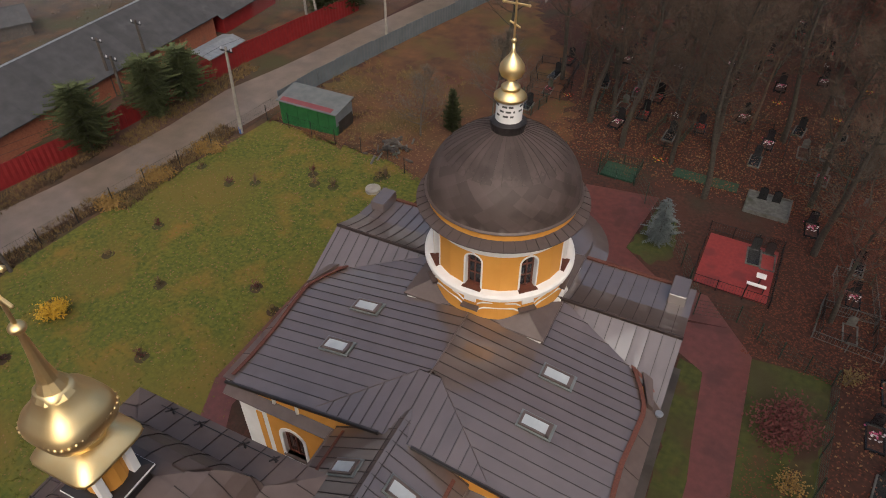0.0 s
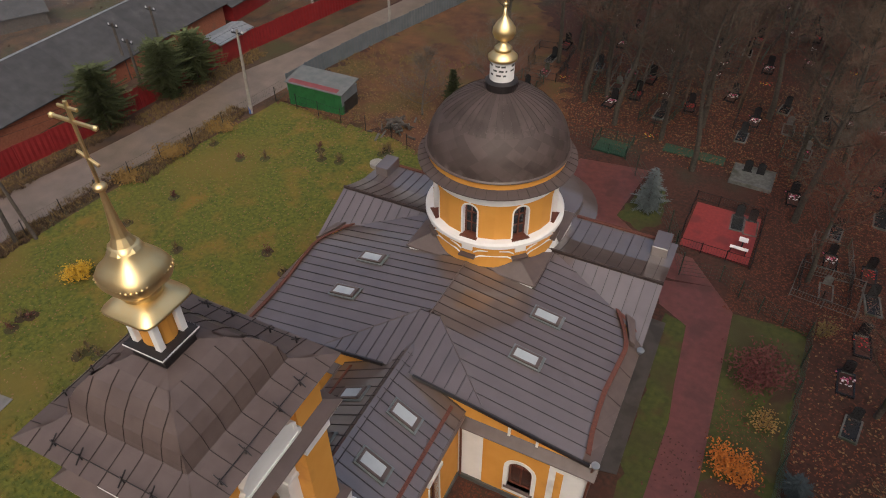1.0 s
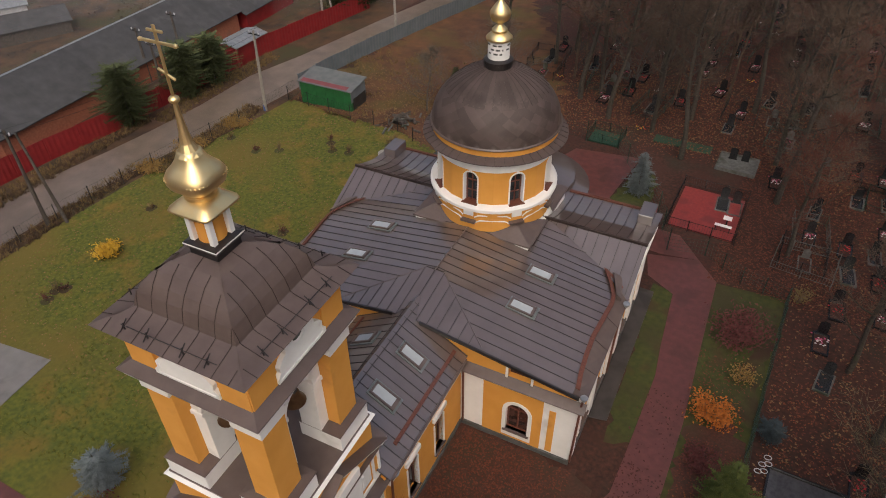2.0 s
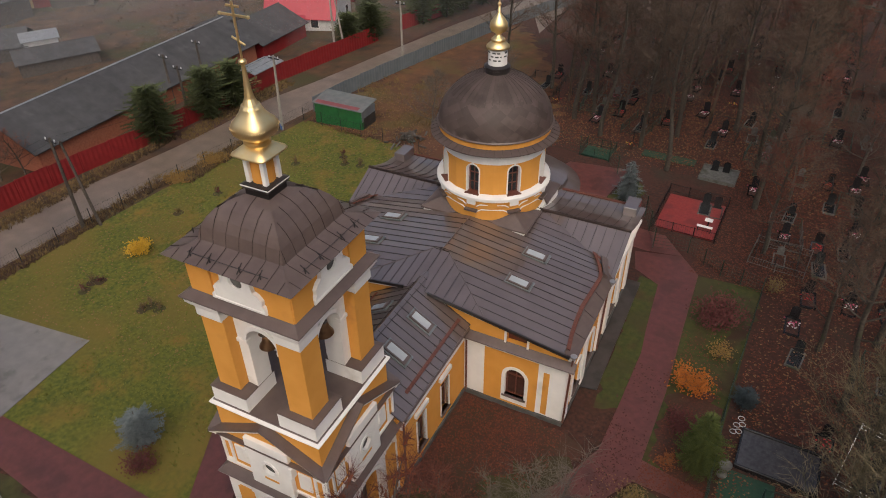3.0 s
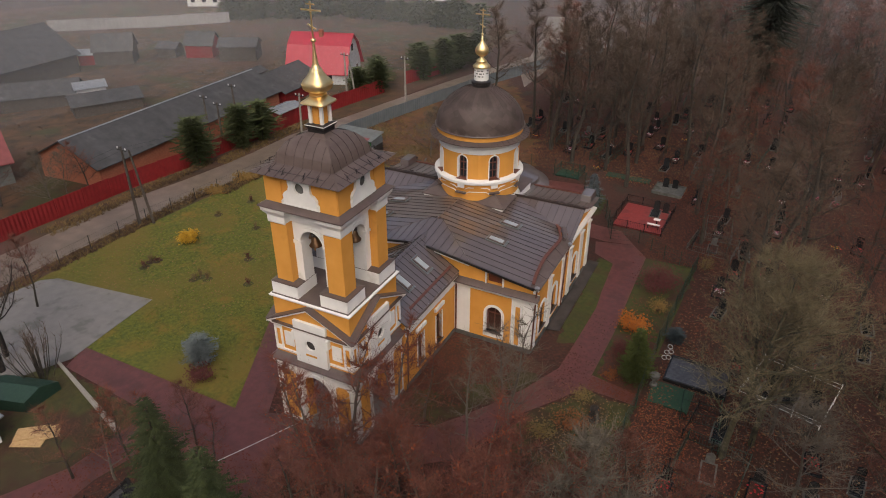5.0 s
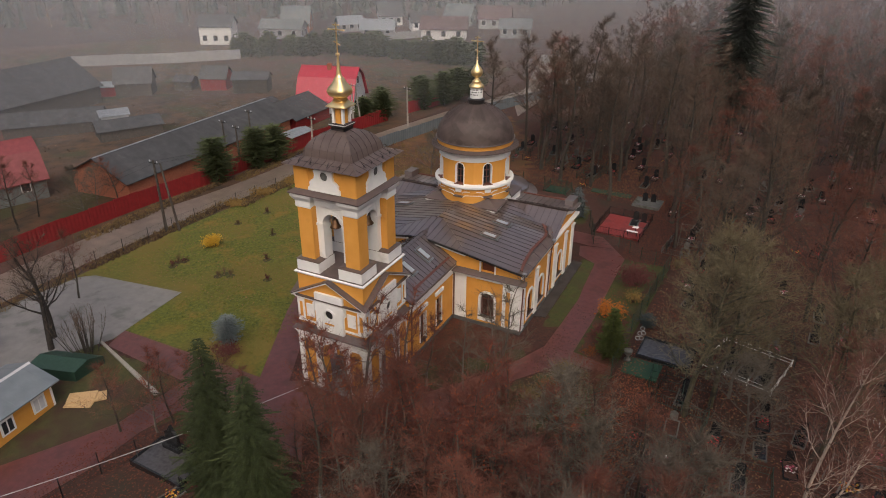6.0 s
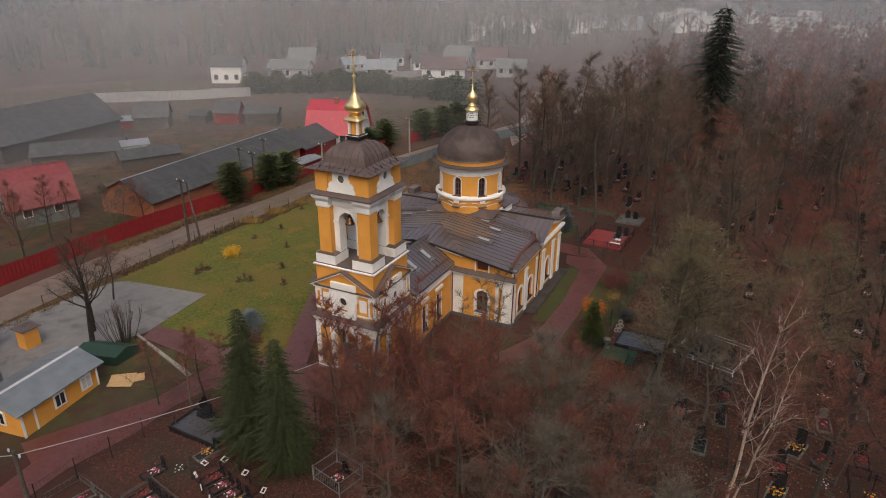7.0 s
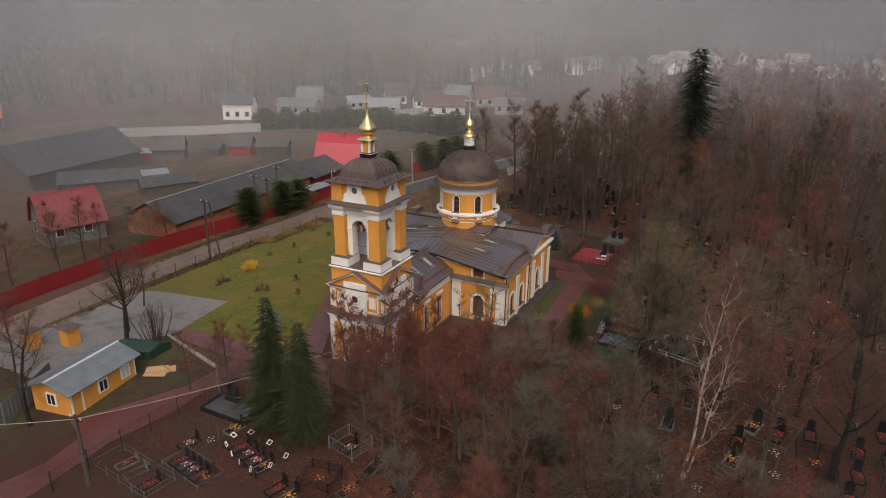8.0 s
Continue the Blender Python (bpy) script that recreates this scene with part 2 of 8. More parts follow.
PAVING = material("grey_concrete", (0.16, 0.15, 0.15), (0.20, 0.19, 0.185), 1.5, 0.6, c3=(0.12, 0.115, 0.11), spot=0.55, bump=0.2)
LEAFBED = material("wet_leaf_carpet", (0.042, 0.014, 0.009), (0.088, 0.027, 0.015), 9, 0.8, c3=(0.034, 0.02, 0.012), spot=0.55, spot_scale=1.2, bump=0.8, fine=40, soft=0.2, c4=(0.05, 0.026, 0.013), big=0.3)
GREYGRANITE = material("wet_grey_granite", (0.05, 0.046, 0.048), (0.085, 0.079, 0.081), 5, 0.22, bump=0.02, coat=0.5)
# Church panes: the brown of reflected trees is put into the glass colour.
TREEGLASS = material("glass_tinted_as_tree_reflection", (0.05, 0.024, 0.019), (0.075, 0.037, 0.03), 3, 0.15, bump=0.0, coat=0.5)
WETSTONE = material("damp_concrete", (0.038, 0.032, 0.03), (0.062, 0.053, 0.05), 1.5, 0.55, c3=(0.03, 0.025, 0.023), spot=0.5, bump=0.2)
REDPAVE = material("red_paving", (0.096, 0.031, 0.026), (0.145, 0.046, 0.038), 2.5, 0.42, c3=(0.076, 0.027, 0.022), spot=0.55, spot_scale=0.5, bump=0.2, fine=25, vary=0.12, coat=0.4)
REDFENCE = material("red_profiled_sheet", (0.18, 0.012, 0.015), (0.23, 0.018, 0.02), 2, 0.5, bump=0.05)
GREYFENCE = material("grey_profiled_sheet", (0.13, 0.15, 0.17), (0.18, 0.20, 0.22), 1, 0.45, bump=0.05)
FENCEGREY = material("weathered_grey_sheet", (0.10, 0.12, 0.135), (0.14, 0.16, 0.18), 1, 0.5, bump=0.05)
BRICK = material("red_brick", (0.25, 0.085, 0.05), (0.33, 0.12, 0.07), 6, 0.85, c3=(0.2, 0.1, 0.07), spot=0.6, bump=0.4)
SLATE = material("dark_slate_roof", (0.044, 0.043, 0.045), (0.07, 0.068, 0.07), 1.2, 0.6, c3=(0.09, 0.09, 0.09), spot=0.66, bump=0.3, vary=0.1)
REDROOF = material("red_metal_roof", (0.36, 0.03, 0.05), (0.43, 0.04, 0.06), 2, 0.35, bump=0.05)
SIDING = material("pale_siding", (0.45, 0.45, 0.47), (0.55, 0.55, 0.57), 2, 0.7)
DULLROOF = material("brown_red_roof", (0.085, 0.045, 0.045), (0.12, 0.065, 0.062), 2, 0.6, bump=0.1)
GREENPAINT = material("green_sheet_wall", (0.012, 0.085, 0.028), (0.018, 0.115, 0.038), 2, 0.5, bump=0.05)
GREYROOF = material("grey_roof_sheet", (0.10, 0.11, 0.11), (0.15, 0.16, 0.16), 1.5, 0.5)
WOOD = material("raw_timber", (0.42, 0.27, 0.13), (0.52, 0.35, 0.18), 6, 0.8)
OLDWOOD = material("weathered_boards", (0.05, 0.042, 0.038), (0.09, 0.075, 0.065), 5, 0.85, vary=0.15)
CONCRETE = material("concrete_post", (0.22, 0.20, 0.18), (0.30, 0.28, 0.25), 4, 0.85)
IRON = material("black_iron", (0.012, 0.012, 0.013), (0.025, 0.025, 0.026), 6, 0.5, metal=0.3)
GRANITE = material("black_granite", (0.012, 0.012, 0.013), (0.03, 0.03, 0.032), 20, 0.18, bump=0.0)
STONE = material("grey_stone", (0.075, 0.075, 0.07), (0.14, 0.137, 0.13), 5, 0.8, c3=(0.05, 0.055, 0.036), spot=0.52)
BARK = material("grey_brown_bark", (0.03, 0.025, 0.021), (0.07, 0.06, 0.048), 9, 0.9, bump=0.5, c3=(0.045, 0.048, 0.026), spot=0.6, spot_scale=1.5)
BIRCH = material("birch_bark", (0.42, 0.33, 0.27), (0.56, 0.45, 0.37), 4, 0.8, c3=(0.05, 0.04, 0.035), spot=0.56, spot_scale=3)
DARKBARK = material("wet_black_bark", (0.016, 0.013, 0.012), (0.036, 0.029, 0.026), 7, 0.85, bump=0.5)
GREYBARK = material("pale_grey_bark", (0.06, 0.052, 0.044), (0.12, 0.105, 0.088), 7, 0.9, bump=0.4)
OLIVEBARK = material("mossy_bark", (0.045, 0.04, 0.024), (0.095, 0.085, 0.05), 7, 0.9, bump=0.4, c3=(0.03, 0.026, 0.02), spot=0.55, spot_scale=1.2)
TWIG = material("bare_twigs", (0.07, 0.047, 0.034), (0.125, 0.085, 0.06), 3, 0.9, bump=0, vary=0.25)
ROWAN = material("rowan_twigs", (0.1, 0.03, 0.022), (0.17, 0.055, 0.038), 3, 0.9, bump=0, vary=0.2)
GREYTWIG = material("grey_twigs", (0.075, 0.062, 0.048), (0.14, 0.118, 0.092), 3, 0.9, bump=0, vary=0.15)
ROWANLEAF = material("withered_rowan_leaves", (0.175, 0.04, 0.017), (0.3, 0.082, 0.03), 9, 0.9, bump=0)
OLIVETWIG = material("olive_twigs", (0.095, 0.075, 0.042), (0.17, 0.135, 0.078), 3, 0.9, bump=0, vary=0.15)
TWIGRED = material("reddish_twigs", (0.105, 0.038, 0.026), (0.175, 0.064, 0.042), 3, 0.9, bump=0, vary=0.25)
PINENEEDLE = material("pine_needles", (0.045, 0.058, 0.021), (0.09, 0.108, 0.04), 4, 0.9, bump=0, vary=0.15)
# Needles of distant conifers, with the paling of mist mixed into the colour.
FARNEEDLE = material("haze_greyed_needles", (0.034, 0.04, 0.03), (0.062, 0.07, 0.055), 0.5, 0.9, bump=0)
# Far walls, fences and roofs: the greying of mist is put into the colour.
FARWALL = material("haze_greyed_wall", (0.26, 0.255, 0.26), (0.34, 0.33, 0.335), 1, 0.8)
DARKMETAL = material("blackened_sheet", (0.016, 0.013, 0.013), (0.03, 0.025, 0.025), 3, 0.4, bump=0.05)
DOMESHEET = material("dome_sheet_metal", (0.07, 0.051, 0.047), (0.09, 0.067, 0.062), 1.2, 0.6, bump=0.03, fine=2.5, c3=(0.058, 0.042, 0.038), spot=0.55, vary=0.17)
DOMESHEET.node_tree.nodes["Principled BSDF"].inputs["Specular IOR Level"].default_value = 0.3
NEEDLE = material("dark_needles", (0.019, 0.03, 0.008), (0.05, 0.063, 0.017), 4, 0.9, bump=0, vary=0.15)
BLUENEEDLE = material("blue_needles", (0.085, 0.105, 0.11), (0.15, 0.175, 0.185), 5, 0.9, bump=0, vary=0.1)

# ---- ground ----
bm = nb()
xs = sorted({*range(-80, 81, 4), *range(-400, 401, 40), -3000, -1500, -800, 800, 1500, 3000})
ys = sorted({*range(-60, 121, 4), *range(-400, 601, 40), -3000, -1500, -800, 1000, 1800, 3500})
grid = [[bm.verts.new((x, y, ground_z(x, y) - 0.03)) for x in xs] for y in ys]
for a, b in zip(grid, grid[1:]):
    for i in range(len(xs) - 1):
        bm.faces.new((a[i], a[i + 1], b[i + 1], b[i]))
tagged(part("ground", bm, LITTER), "dark wet ground under brown leaf litter", "ground", kind="structure")
drape("lawn_west", [(-40.4, -4), (-39.4, 4), (-38.9, 5.4), (-29.2, 6.6), (-28.4, -0.8), (-14.2, -0.5), (-17.8, 8.2), (-20.8, 14), (-20.5, 36), (-25, 37.5), (-37.4, 38.6), (-37.9, 34), (-39.0, 28), (-39.9, 22), (-40.4, 14)], 0.0, LAWN, "damp green lawn with yellowing patches", "lawn")
drape("verge", [(-40.6, -25), (-40.4, -4), (-40.4, 14), (-39.9, 22), (-39.0, 28), (-37.9, 34), (-37.4, 38.6), (-37.9, 44), (-38.6, 40), (-39.2, 35), (-40.1, 29.6), (-41, 25), (-41.5, 20.5), (-42, 16), (-42.2, -25)], 0.004, FIELD, "dry grass verge beside the road", "verge")
drape("field", [(-47, -40), (-47, 10), (-46.4, 19.9), (-45.5, 24), (-44.8, 28.6), (-44.3, 34.2), (-44.3, 41), (-42.7, 47), (-41.8, 51.4), (-40.6, 58), (-39, 75), (-43, 110), (-150, 110), (-190, 60), (-190, -40)], 0.0, FIELD, "rough brown and yellow grass field", "field", 8)
drape("waste_ground", [(-37.6, 38.5), (-25, 37.5), (-20.5, 36), (-13, 44), (-19, 60), (-30, 75), (-33, 70), (-36, 52)], 0.0, WASTE, "bare reddish waste ground with dry grass", "ground", rough=0.8)
drape("lane", [(-26, 72), (-29.6, 79), (-33, 92), (-37, 106), (-43, 126), (-39, 127), (-33.4, 108), (-29.6, 92), (-26.5, 82)], 0.02, ROAD, "pale wet lane running off behind the wood", "lane")
drape("road", [(-42, -60), (-42, 0), (-41.8, 16), (-41.3, 20.5), (-40.8, 25), (-39.9, 29.6), (-39, 35), (-38.4, 40), (-37.9, 45), (-36.2, 55), (-32.8, 70), (-26, 90), (-20, 110), (-25, 112), (-32, 92), (-37.8, 72), (-40.8, 58), (-42, 51.4), (-42.9, 47), (-44.5, 41), (-44.5, 34.2), (-45, 28.6), (-45.7, 24), (-46.6, 19.9), (-47.3, 10), (-47.3, -60)], 0.015, ROAD, "wet grey-brown village road", "road")
drape("forecourt", [(-42.5, -12), (-40, 4.5), (-38.9, 5.4), (-29.2, 6.6), (-28.3, -1), (-30, -4), (-32, -12)], 0.02, PAVING, "grey concrete forecourt", "pavement", skirt=0.03)
drape("path_west", [(-28.6, 0.3), (-14.7, 0.4), (-18.9, 8.2), (-22.2, 15.5), (-22.5, 28), (-20.3, 28), (-20.2, 14.5), (-15, 5.4), (-12.6, 1.0), (-11, -1.4), (-9.2, -1.8), (-7, -4.5), (-9.4, -4.4), (-17, -4.5), (-17.8, -7.2), (-17.9, -10.5), (-19.0, -14.9), (-18.9, -18.5), (-18.7, -24), (-22.6, -24), (-21.2, -18.5), (-21.6, -15.5), (-24.2, -14.6), (-23.4, -13.2), (-21.3, -9.8), (-19.8, -7.2), (-19.2, -2.3), (-27.9, -1.7)], 0.03, REDPAVE, "wet red paved path round the bell tower", "path")
drape("path_south", [(-11, -1.4), (-7, -2.2), (-4.5, 0.0), (-1.1, 3.0), (0.0, 6.2), (0.75, 8.0), (2.2, 10.2), (3.3, 12.05), (6.45, 12.1), (6.45, 13.1), (3.35, 13.5), (3.3, 18.4), (2.95, 24), (2.62, 29.9), (1.2, 31.5), (-1.9, 30.6), (-1.3, 28.6), (0.5, 27.6), (0.95, 23.1), (1.25, 20.9), (1.28, 16.8), (1.25, 13.1), (0.1, 10.2), (-1.2, 7.8), (-2.4, 5.9), (-3.6, 4.3), (-5.8, 3.6), (-6.2, 1.4), (-11.6, 1.4), (-12.6, 1.0)], 0.026, REDPAVE, "wet red paved path beside the church", "path")
drape("path_north", [(-1.2, 31), (1.2, 31.5), (-0.5, 33.5), (-3.5, 33.6), (-6.0, 35.5), (-5.5, 41.7), (-10.5, 41), (-13, 34), (-8, 31.5)], 0.024, REDPAVE, "wet red paving behind the apse", "path")
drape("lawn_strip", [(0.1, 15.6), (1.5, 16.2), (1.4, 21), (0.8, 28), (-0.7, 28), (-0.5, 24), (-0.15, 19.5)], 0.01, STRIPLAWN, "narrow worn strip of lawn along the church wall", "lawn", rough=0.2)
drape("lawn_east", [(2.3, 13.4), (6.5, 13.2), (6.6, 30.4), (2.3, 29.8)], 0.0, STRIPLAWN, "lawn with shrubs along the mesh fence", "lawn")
drape("leaf_bed", [(3.9, 13.5), (5.2, 13.2), (6.5, 13.3), (6.5, 18.0), (5.6, 19.6), (4.6, 19.4), (3.6, 18.2), (3.5, 16.4)], 0.014, LEAFBED, "bed of dark red fallen leaves round the thuja", "leaf bed", rough=0.3)
drape("leaf_bed", [(5.4, 20.5), (6.5, 20.0), (6.55, 29.0), (5.9, 28.5), (5.6, 25.0)], 0.014, WORNLAWN, "worn brown earth along the mesh fence", "leaf bed", rough=0.4)
drape("leaf_bed", [(-6.5, 6.6), (-4.0, 6.0), (-1.6, 7.6), (-0.4, 10.2), (0.6, 12.6), (-0.6, 13.3), (-6.5, 13.5)], 0.006, LEAFBED, "carpet of wet red leaves in the corner of the church", "leaf bed", rough=0.3)
drape("lawn_court", [(-6.2, 4.2), (-3.8, 4.6), (-2.4, 6.2), (-1.2, 8.0), (-0.2, 9.6), (0.7, 11.6), (-1.0, 11.8), (-2.3, 9.8), (-3.8, 7.4), (-6.2, 6.9)], 0.016, WORNLAWN, "trodden grass between path and church wall", "lawn", rough=0.4)
drape("lawn_corner", [(0.4, 6.3), (1.6, 4.6), (4.0, 4.2), (6.4, 4.6), (6.5, 12.0), (3.6, 11.95), (2.5, 10.2), (1.1, 8.2)], 0.0, WORNLAWN, "trodden lawn by the fence corner", "lawn", rough=0.25)
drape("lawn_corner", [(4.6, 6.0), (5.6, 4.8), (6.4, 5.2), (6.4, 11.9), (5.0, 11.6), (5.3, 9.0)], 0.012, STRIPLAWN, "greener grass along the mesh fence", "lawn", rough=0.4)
drape("lawn_south", [(-29, -1.9), (-19, -2.2), (-15, -2.2), (-13.8, -4.2), (-17.2, -5.8), (-18.4, -9.4), (-22.5, -14.4), (-25.5, -21), (-42, -26), (-42, -13), (-31, -11), (-29.8, -4.2)], 0.0, WORNLAWN, "rough damp grass round the yellow cabin", "lawn", rough=0.25)
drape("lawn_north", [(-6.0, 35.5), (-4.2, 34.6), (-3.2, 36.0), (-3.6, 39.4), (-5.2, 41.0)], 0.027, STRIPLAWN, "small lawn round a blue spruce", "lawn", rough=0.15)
drape("apron", [(-1.0, 16.6), (-1.1, 20), (-1.4, 27.2), (-0.55, 27.2), (-0.25, 20), (-0.1, 16.8)], 0.04, WETSTONE, "damp concrete apron along the church wall", "pavement", skirt=0.05)

# ---- distance: a glowing misty backdrop and see-through rings that imitate mist ----


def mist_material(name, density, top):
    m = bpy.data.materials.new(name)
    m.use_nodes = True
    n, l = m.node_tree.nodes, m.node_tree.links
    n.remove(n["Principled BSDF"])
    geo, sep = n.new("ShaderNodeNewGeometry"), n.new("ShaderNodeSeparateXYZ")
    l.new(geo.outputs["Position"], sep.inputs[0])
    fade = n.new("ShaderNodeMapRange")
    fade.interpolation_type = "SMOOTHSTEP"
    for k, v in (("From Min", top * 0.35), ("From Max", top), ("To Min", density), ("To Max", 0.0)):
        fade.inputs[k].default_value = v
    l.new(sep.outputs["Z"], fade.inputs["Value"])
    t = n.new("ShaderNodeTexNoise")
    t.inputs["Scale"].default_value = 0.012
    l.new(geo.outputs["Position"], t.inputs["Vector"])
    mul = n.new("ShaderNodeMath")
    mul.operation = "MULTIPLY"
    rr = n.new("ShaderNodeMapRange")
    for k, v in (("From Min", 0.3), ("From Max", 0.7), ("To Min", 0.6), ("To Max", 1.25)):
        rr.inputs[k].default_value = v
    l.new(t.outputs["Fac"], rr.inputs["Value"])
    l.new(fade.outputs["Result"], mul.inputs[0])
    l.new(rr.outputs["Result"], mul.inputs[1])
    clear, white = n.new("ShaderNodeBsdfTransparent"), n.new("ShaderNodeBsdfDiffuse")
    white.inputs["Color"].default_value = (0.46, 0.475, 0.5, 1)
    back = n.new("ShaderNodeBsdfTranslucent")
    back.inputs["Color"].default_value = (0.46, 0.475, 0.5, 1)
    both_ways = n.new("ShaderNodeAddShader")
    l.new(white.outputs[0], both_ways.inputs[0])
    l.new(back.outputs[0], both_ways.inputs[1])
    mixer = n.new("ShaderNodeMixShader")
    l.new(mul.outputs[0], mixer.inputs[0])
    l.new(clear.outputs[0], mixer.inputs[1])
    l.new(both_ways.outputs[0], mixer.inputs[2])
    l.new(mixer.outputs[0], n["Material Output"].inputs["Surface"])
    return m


# Added grey sheets round the church imitate haze, each fading out upwards.
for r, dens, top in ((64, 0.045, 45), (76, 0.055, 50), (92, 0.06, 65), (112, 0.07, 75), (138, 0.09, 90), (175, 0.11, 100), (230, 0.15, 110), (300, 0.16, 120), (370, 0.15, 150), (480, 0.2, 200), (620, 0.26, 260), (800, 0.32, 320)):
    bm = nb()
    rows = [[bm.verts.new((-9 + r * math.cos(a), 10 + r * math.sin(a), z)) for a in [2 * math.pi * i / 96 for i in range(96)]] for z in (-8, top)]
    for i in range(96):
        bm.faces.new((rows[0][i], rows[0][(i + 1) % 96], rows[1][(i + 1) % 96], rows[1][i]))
    tagged(part("mist", bm, mist_material("mist", dens, top)), "see-through ring sheet imitating pale autumn mist", "mist", kind="stuff")
# Haze and horizon brightness are emitted by this ring, paler with height.
HAZE = bpy.data.materials.new("glowing_haze_backdrop")
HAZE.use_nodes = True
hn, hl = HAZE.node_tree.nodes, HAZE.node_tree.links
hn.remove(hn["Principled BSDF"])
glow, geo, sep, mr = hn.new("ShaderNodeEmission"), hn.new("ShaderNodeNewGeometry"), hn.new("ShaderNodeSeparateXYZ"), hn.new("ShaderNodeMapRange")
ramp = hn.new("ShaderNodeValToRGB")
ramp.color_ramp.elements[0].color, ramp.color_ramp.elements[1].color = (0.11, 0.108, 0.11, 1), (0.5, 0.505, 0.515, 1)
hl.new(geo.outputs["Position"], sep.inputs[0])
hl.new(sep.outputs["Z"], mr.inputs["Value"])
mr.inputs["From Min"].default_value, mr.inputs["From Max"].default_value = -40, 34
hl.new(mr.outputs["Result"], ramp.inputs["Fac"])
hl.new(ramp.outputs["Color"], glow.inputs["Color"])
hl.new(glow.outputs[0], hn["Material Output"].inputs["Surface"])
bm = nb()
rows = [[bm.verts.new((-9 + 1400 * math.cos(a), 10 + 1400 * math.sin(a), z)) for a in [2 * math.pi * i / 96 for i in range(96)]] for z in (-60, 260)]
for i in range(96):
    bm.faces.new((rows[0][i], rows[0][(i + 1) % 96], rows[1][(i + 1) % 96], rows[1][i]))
tagged(part("backdrop", bm, HAZE), "glowing backdrop ring graded like pale grey misty distance", "backdrop", kind="structure")

# ---- bell tower ----
TX, TY = -9.0, 4.0
tower = thing("bell_tower", TX, TY, 0, "ochre and white plaster bell tower with a gilded spire", "bell tower")


def sides(name, make, mat, parent, which=(0, 1, 2, 3), label=""):
    """Builds a piece of the south side and repeats it on the other sides, each a part of its own."""
    for k in which:
        m = Matrix.Translation((TX, TY, 0)) @ Matrix.Rotation(k * math.pi / 2, 4, "Z")
        part(name, turned(make(), m), mat, parent, label)


H = 2.64
full = [(-H, -0.1), (H, -0.1), (H, 4.1), (-H, 4.1)]
sides("wall", lambda: plate([(-H + 0.001, -0.1), (H - 0.001, -0.1), (H - 0.001, 4.1), (-H + 0.001, 4.1)], [arch(0, -0.1 + 0.001, 2.75, 1.0)[0:0] or arch(0, 0.0, 2.75, 1.0)], -H, 0.3), WHITE, tower, (0, 1, 3))
sides("wall", lambda: plate([(-H + 0.31, -0.1), (H - 0.31, -0.1), (H - 0.31, 4.1), (-H + 0.31, 4.1)], [arch(0, 0.0, 2.75, 0.92)], -H + 0.302, 0.6), YELLOW, tower, (0, 1, 3))
sides("wall", lambda: plate(full, [], -H, 0.3), WHITE, tower, (2,))
for s in (-1, 1):
    sides("panel", lambda: boxes((s * 1.78 - 0.42, s * 1.78 + 0.42, -H - 0.02, -H + 0.05, 0.3, 3.55), (s * 1.78 - 0.3, s * 1.78 + 0.3, -H - 0.021, -H + 0.05, 3.55, 3.68)), YELLOW, tower, (0, 1, 3))
    sides("impost", lambda: boxes((s * 1.12 - 0.14, s * 1.12 + 0.14, -H - 0.06, -H + 0.3, 2.62, 2.78), bevel=0.02), WHITE, tower, (0, 1, 3))


def arch_band(z, r0, r1, y, d, n=12):
    pts = [(r1 * math.cos(math.pi * i / n), z + r1 * math.sin(math.pi * i / n)) for i in range(n + 1)]
    pts += [(r0 * math.cos(math.pi * i / n), z + r0 * math.sin(math.pi * i / n)) for i in range(n, -1, -1)]
    return plate(pts, [], y, d)


sides("archivolt", lambda: arch_band(2.76, 1.0, 1.2, -H - 0.05, 0.1), WHITE, tower, (0, 1, 3))
part("porch_floor", boxes((TX - 2.7, TX + 2.7, TY - 2.7, TY + 2.6, -0.1, 0.06)), PAVING, tower)
part("porch_ceiling", boxes((TX - 2.3, TX + 2.3, TY - 2.3, TY + 2.3, 4.0, 4.2)), WHITE, tower)
part("cornice", squares(TX, TY, [(2.64, 4.0), (2.7, 4.05), (2.72, 4.18), (2.78, 4.25), (2.8, 4.4), (2.4, 4.4)]), WHITE, tower)
part("ledge_roof", squares(TX, TY, [(2.88, 4.4), (2.89, 4.45), (2.5, 4.8), (2.4, 4.8), (2.4, 4.42)]), CAP, tower, "brown sheet-metal ledge")
part("frieze", squares(TX, TY, [(2.5, 4.8), (2.5, 6.85)]), YELLOW, tower)
sides("centre_panel", lambda: plate([(-1.02, 4.72), (1.02, 4.72), (1.02, 6.8), (-1.02, 6.8)], [ring2(0, 6.02, 0.33)], -2.72, 0.2), WHITE, tower)
sides("oculus_ring", lambda: plate(ring2(0, 6.02, 0.45, 20), [ring2(0, 6.02, 0.31, 20)], -2.76, 0.06), WHITE, tower)
sides("oculus_pane", lambda: plate(ring2(0, 6.02, 0.34, 16), [], -2.6, 0.03), DARK, tower)
sides("date_plaque", lambda: boxes((-0.35, 0.35, -2.735, -2.7, 5.28, 5.4)), YELLOW, tower)
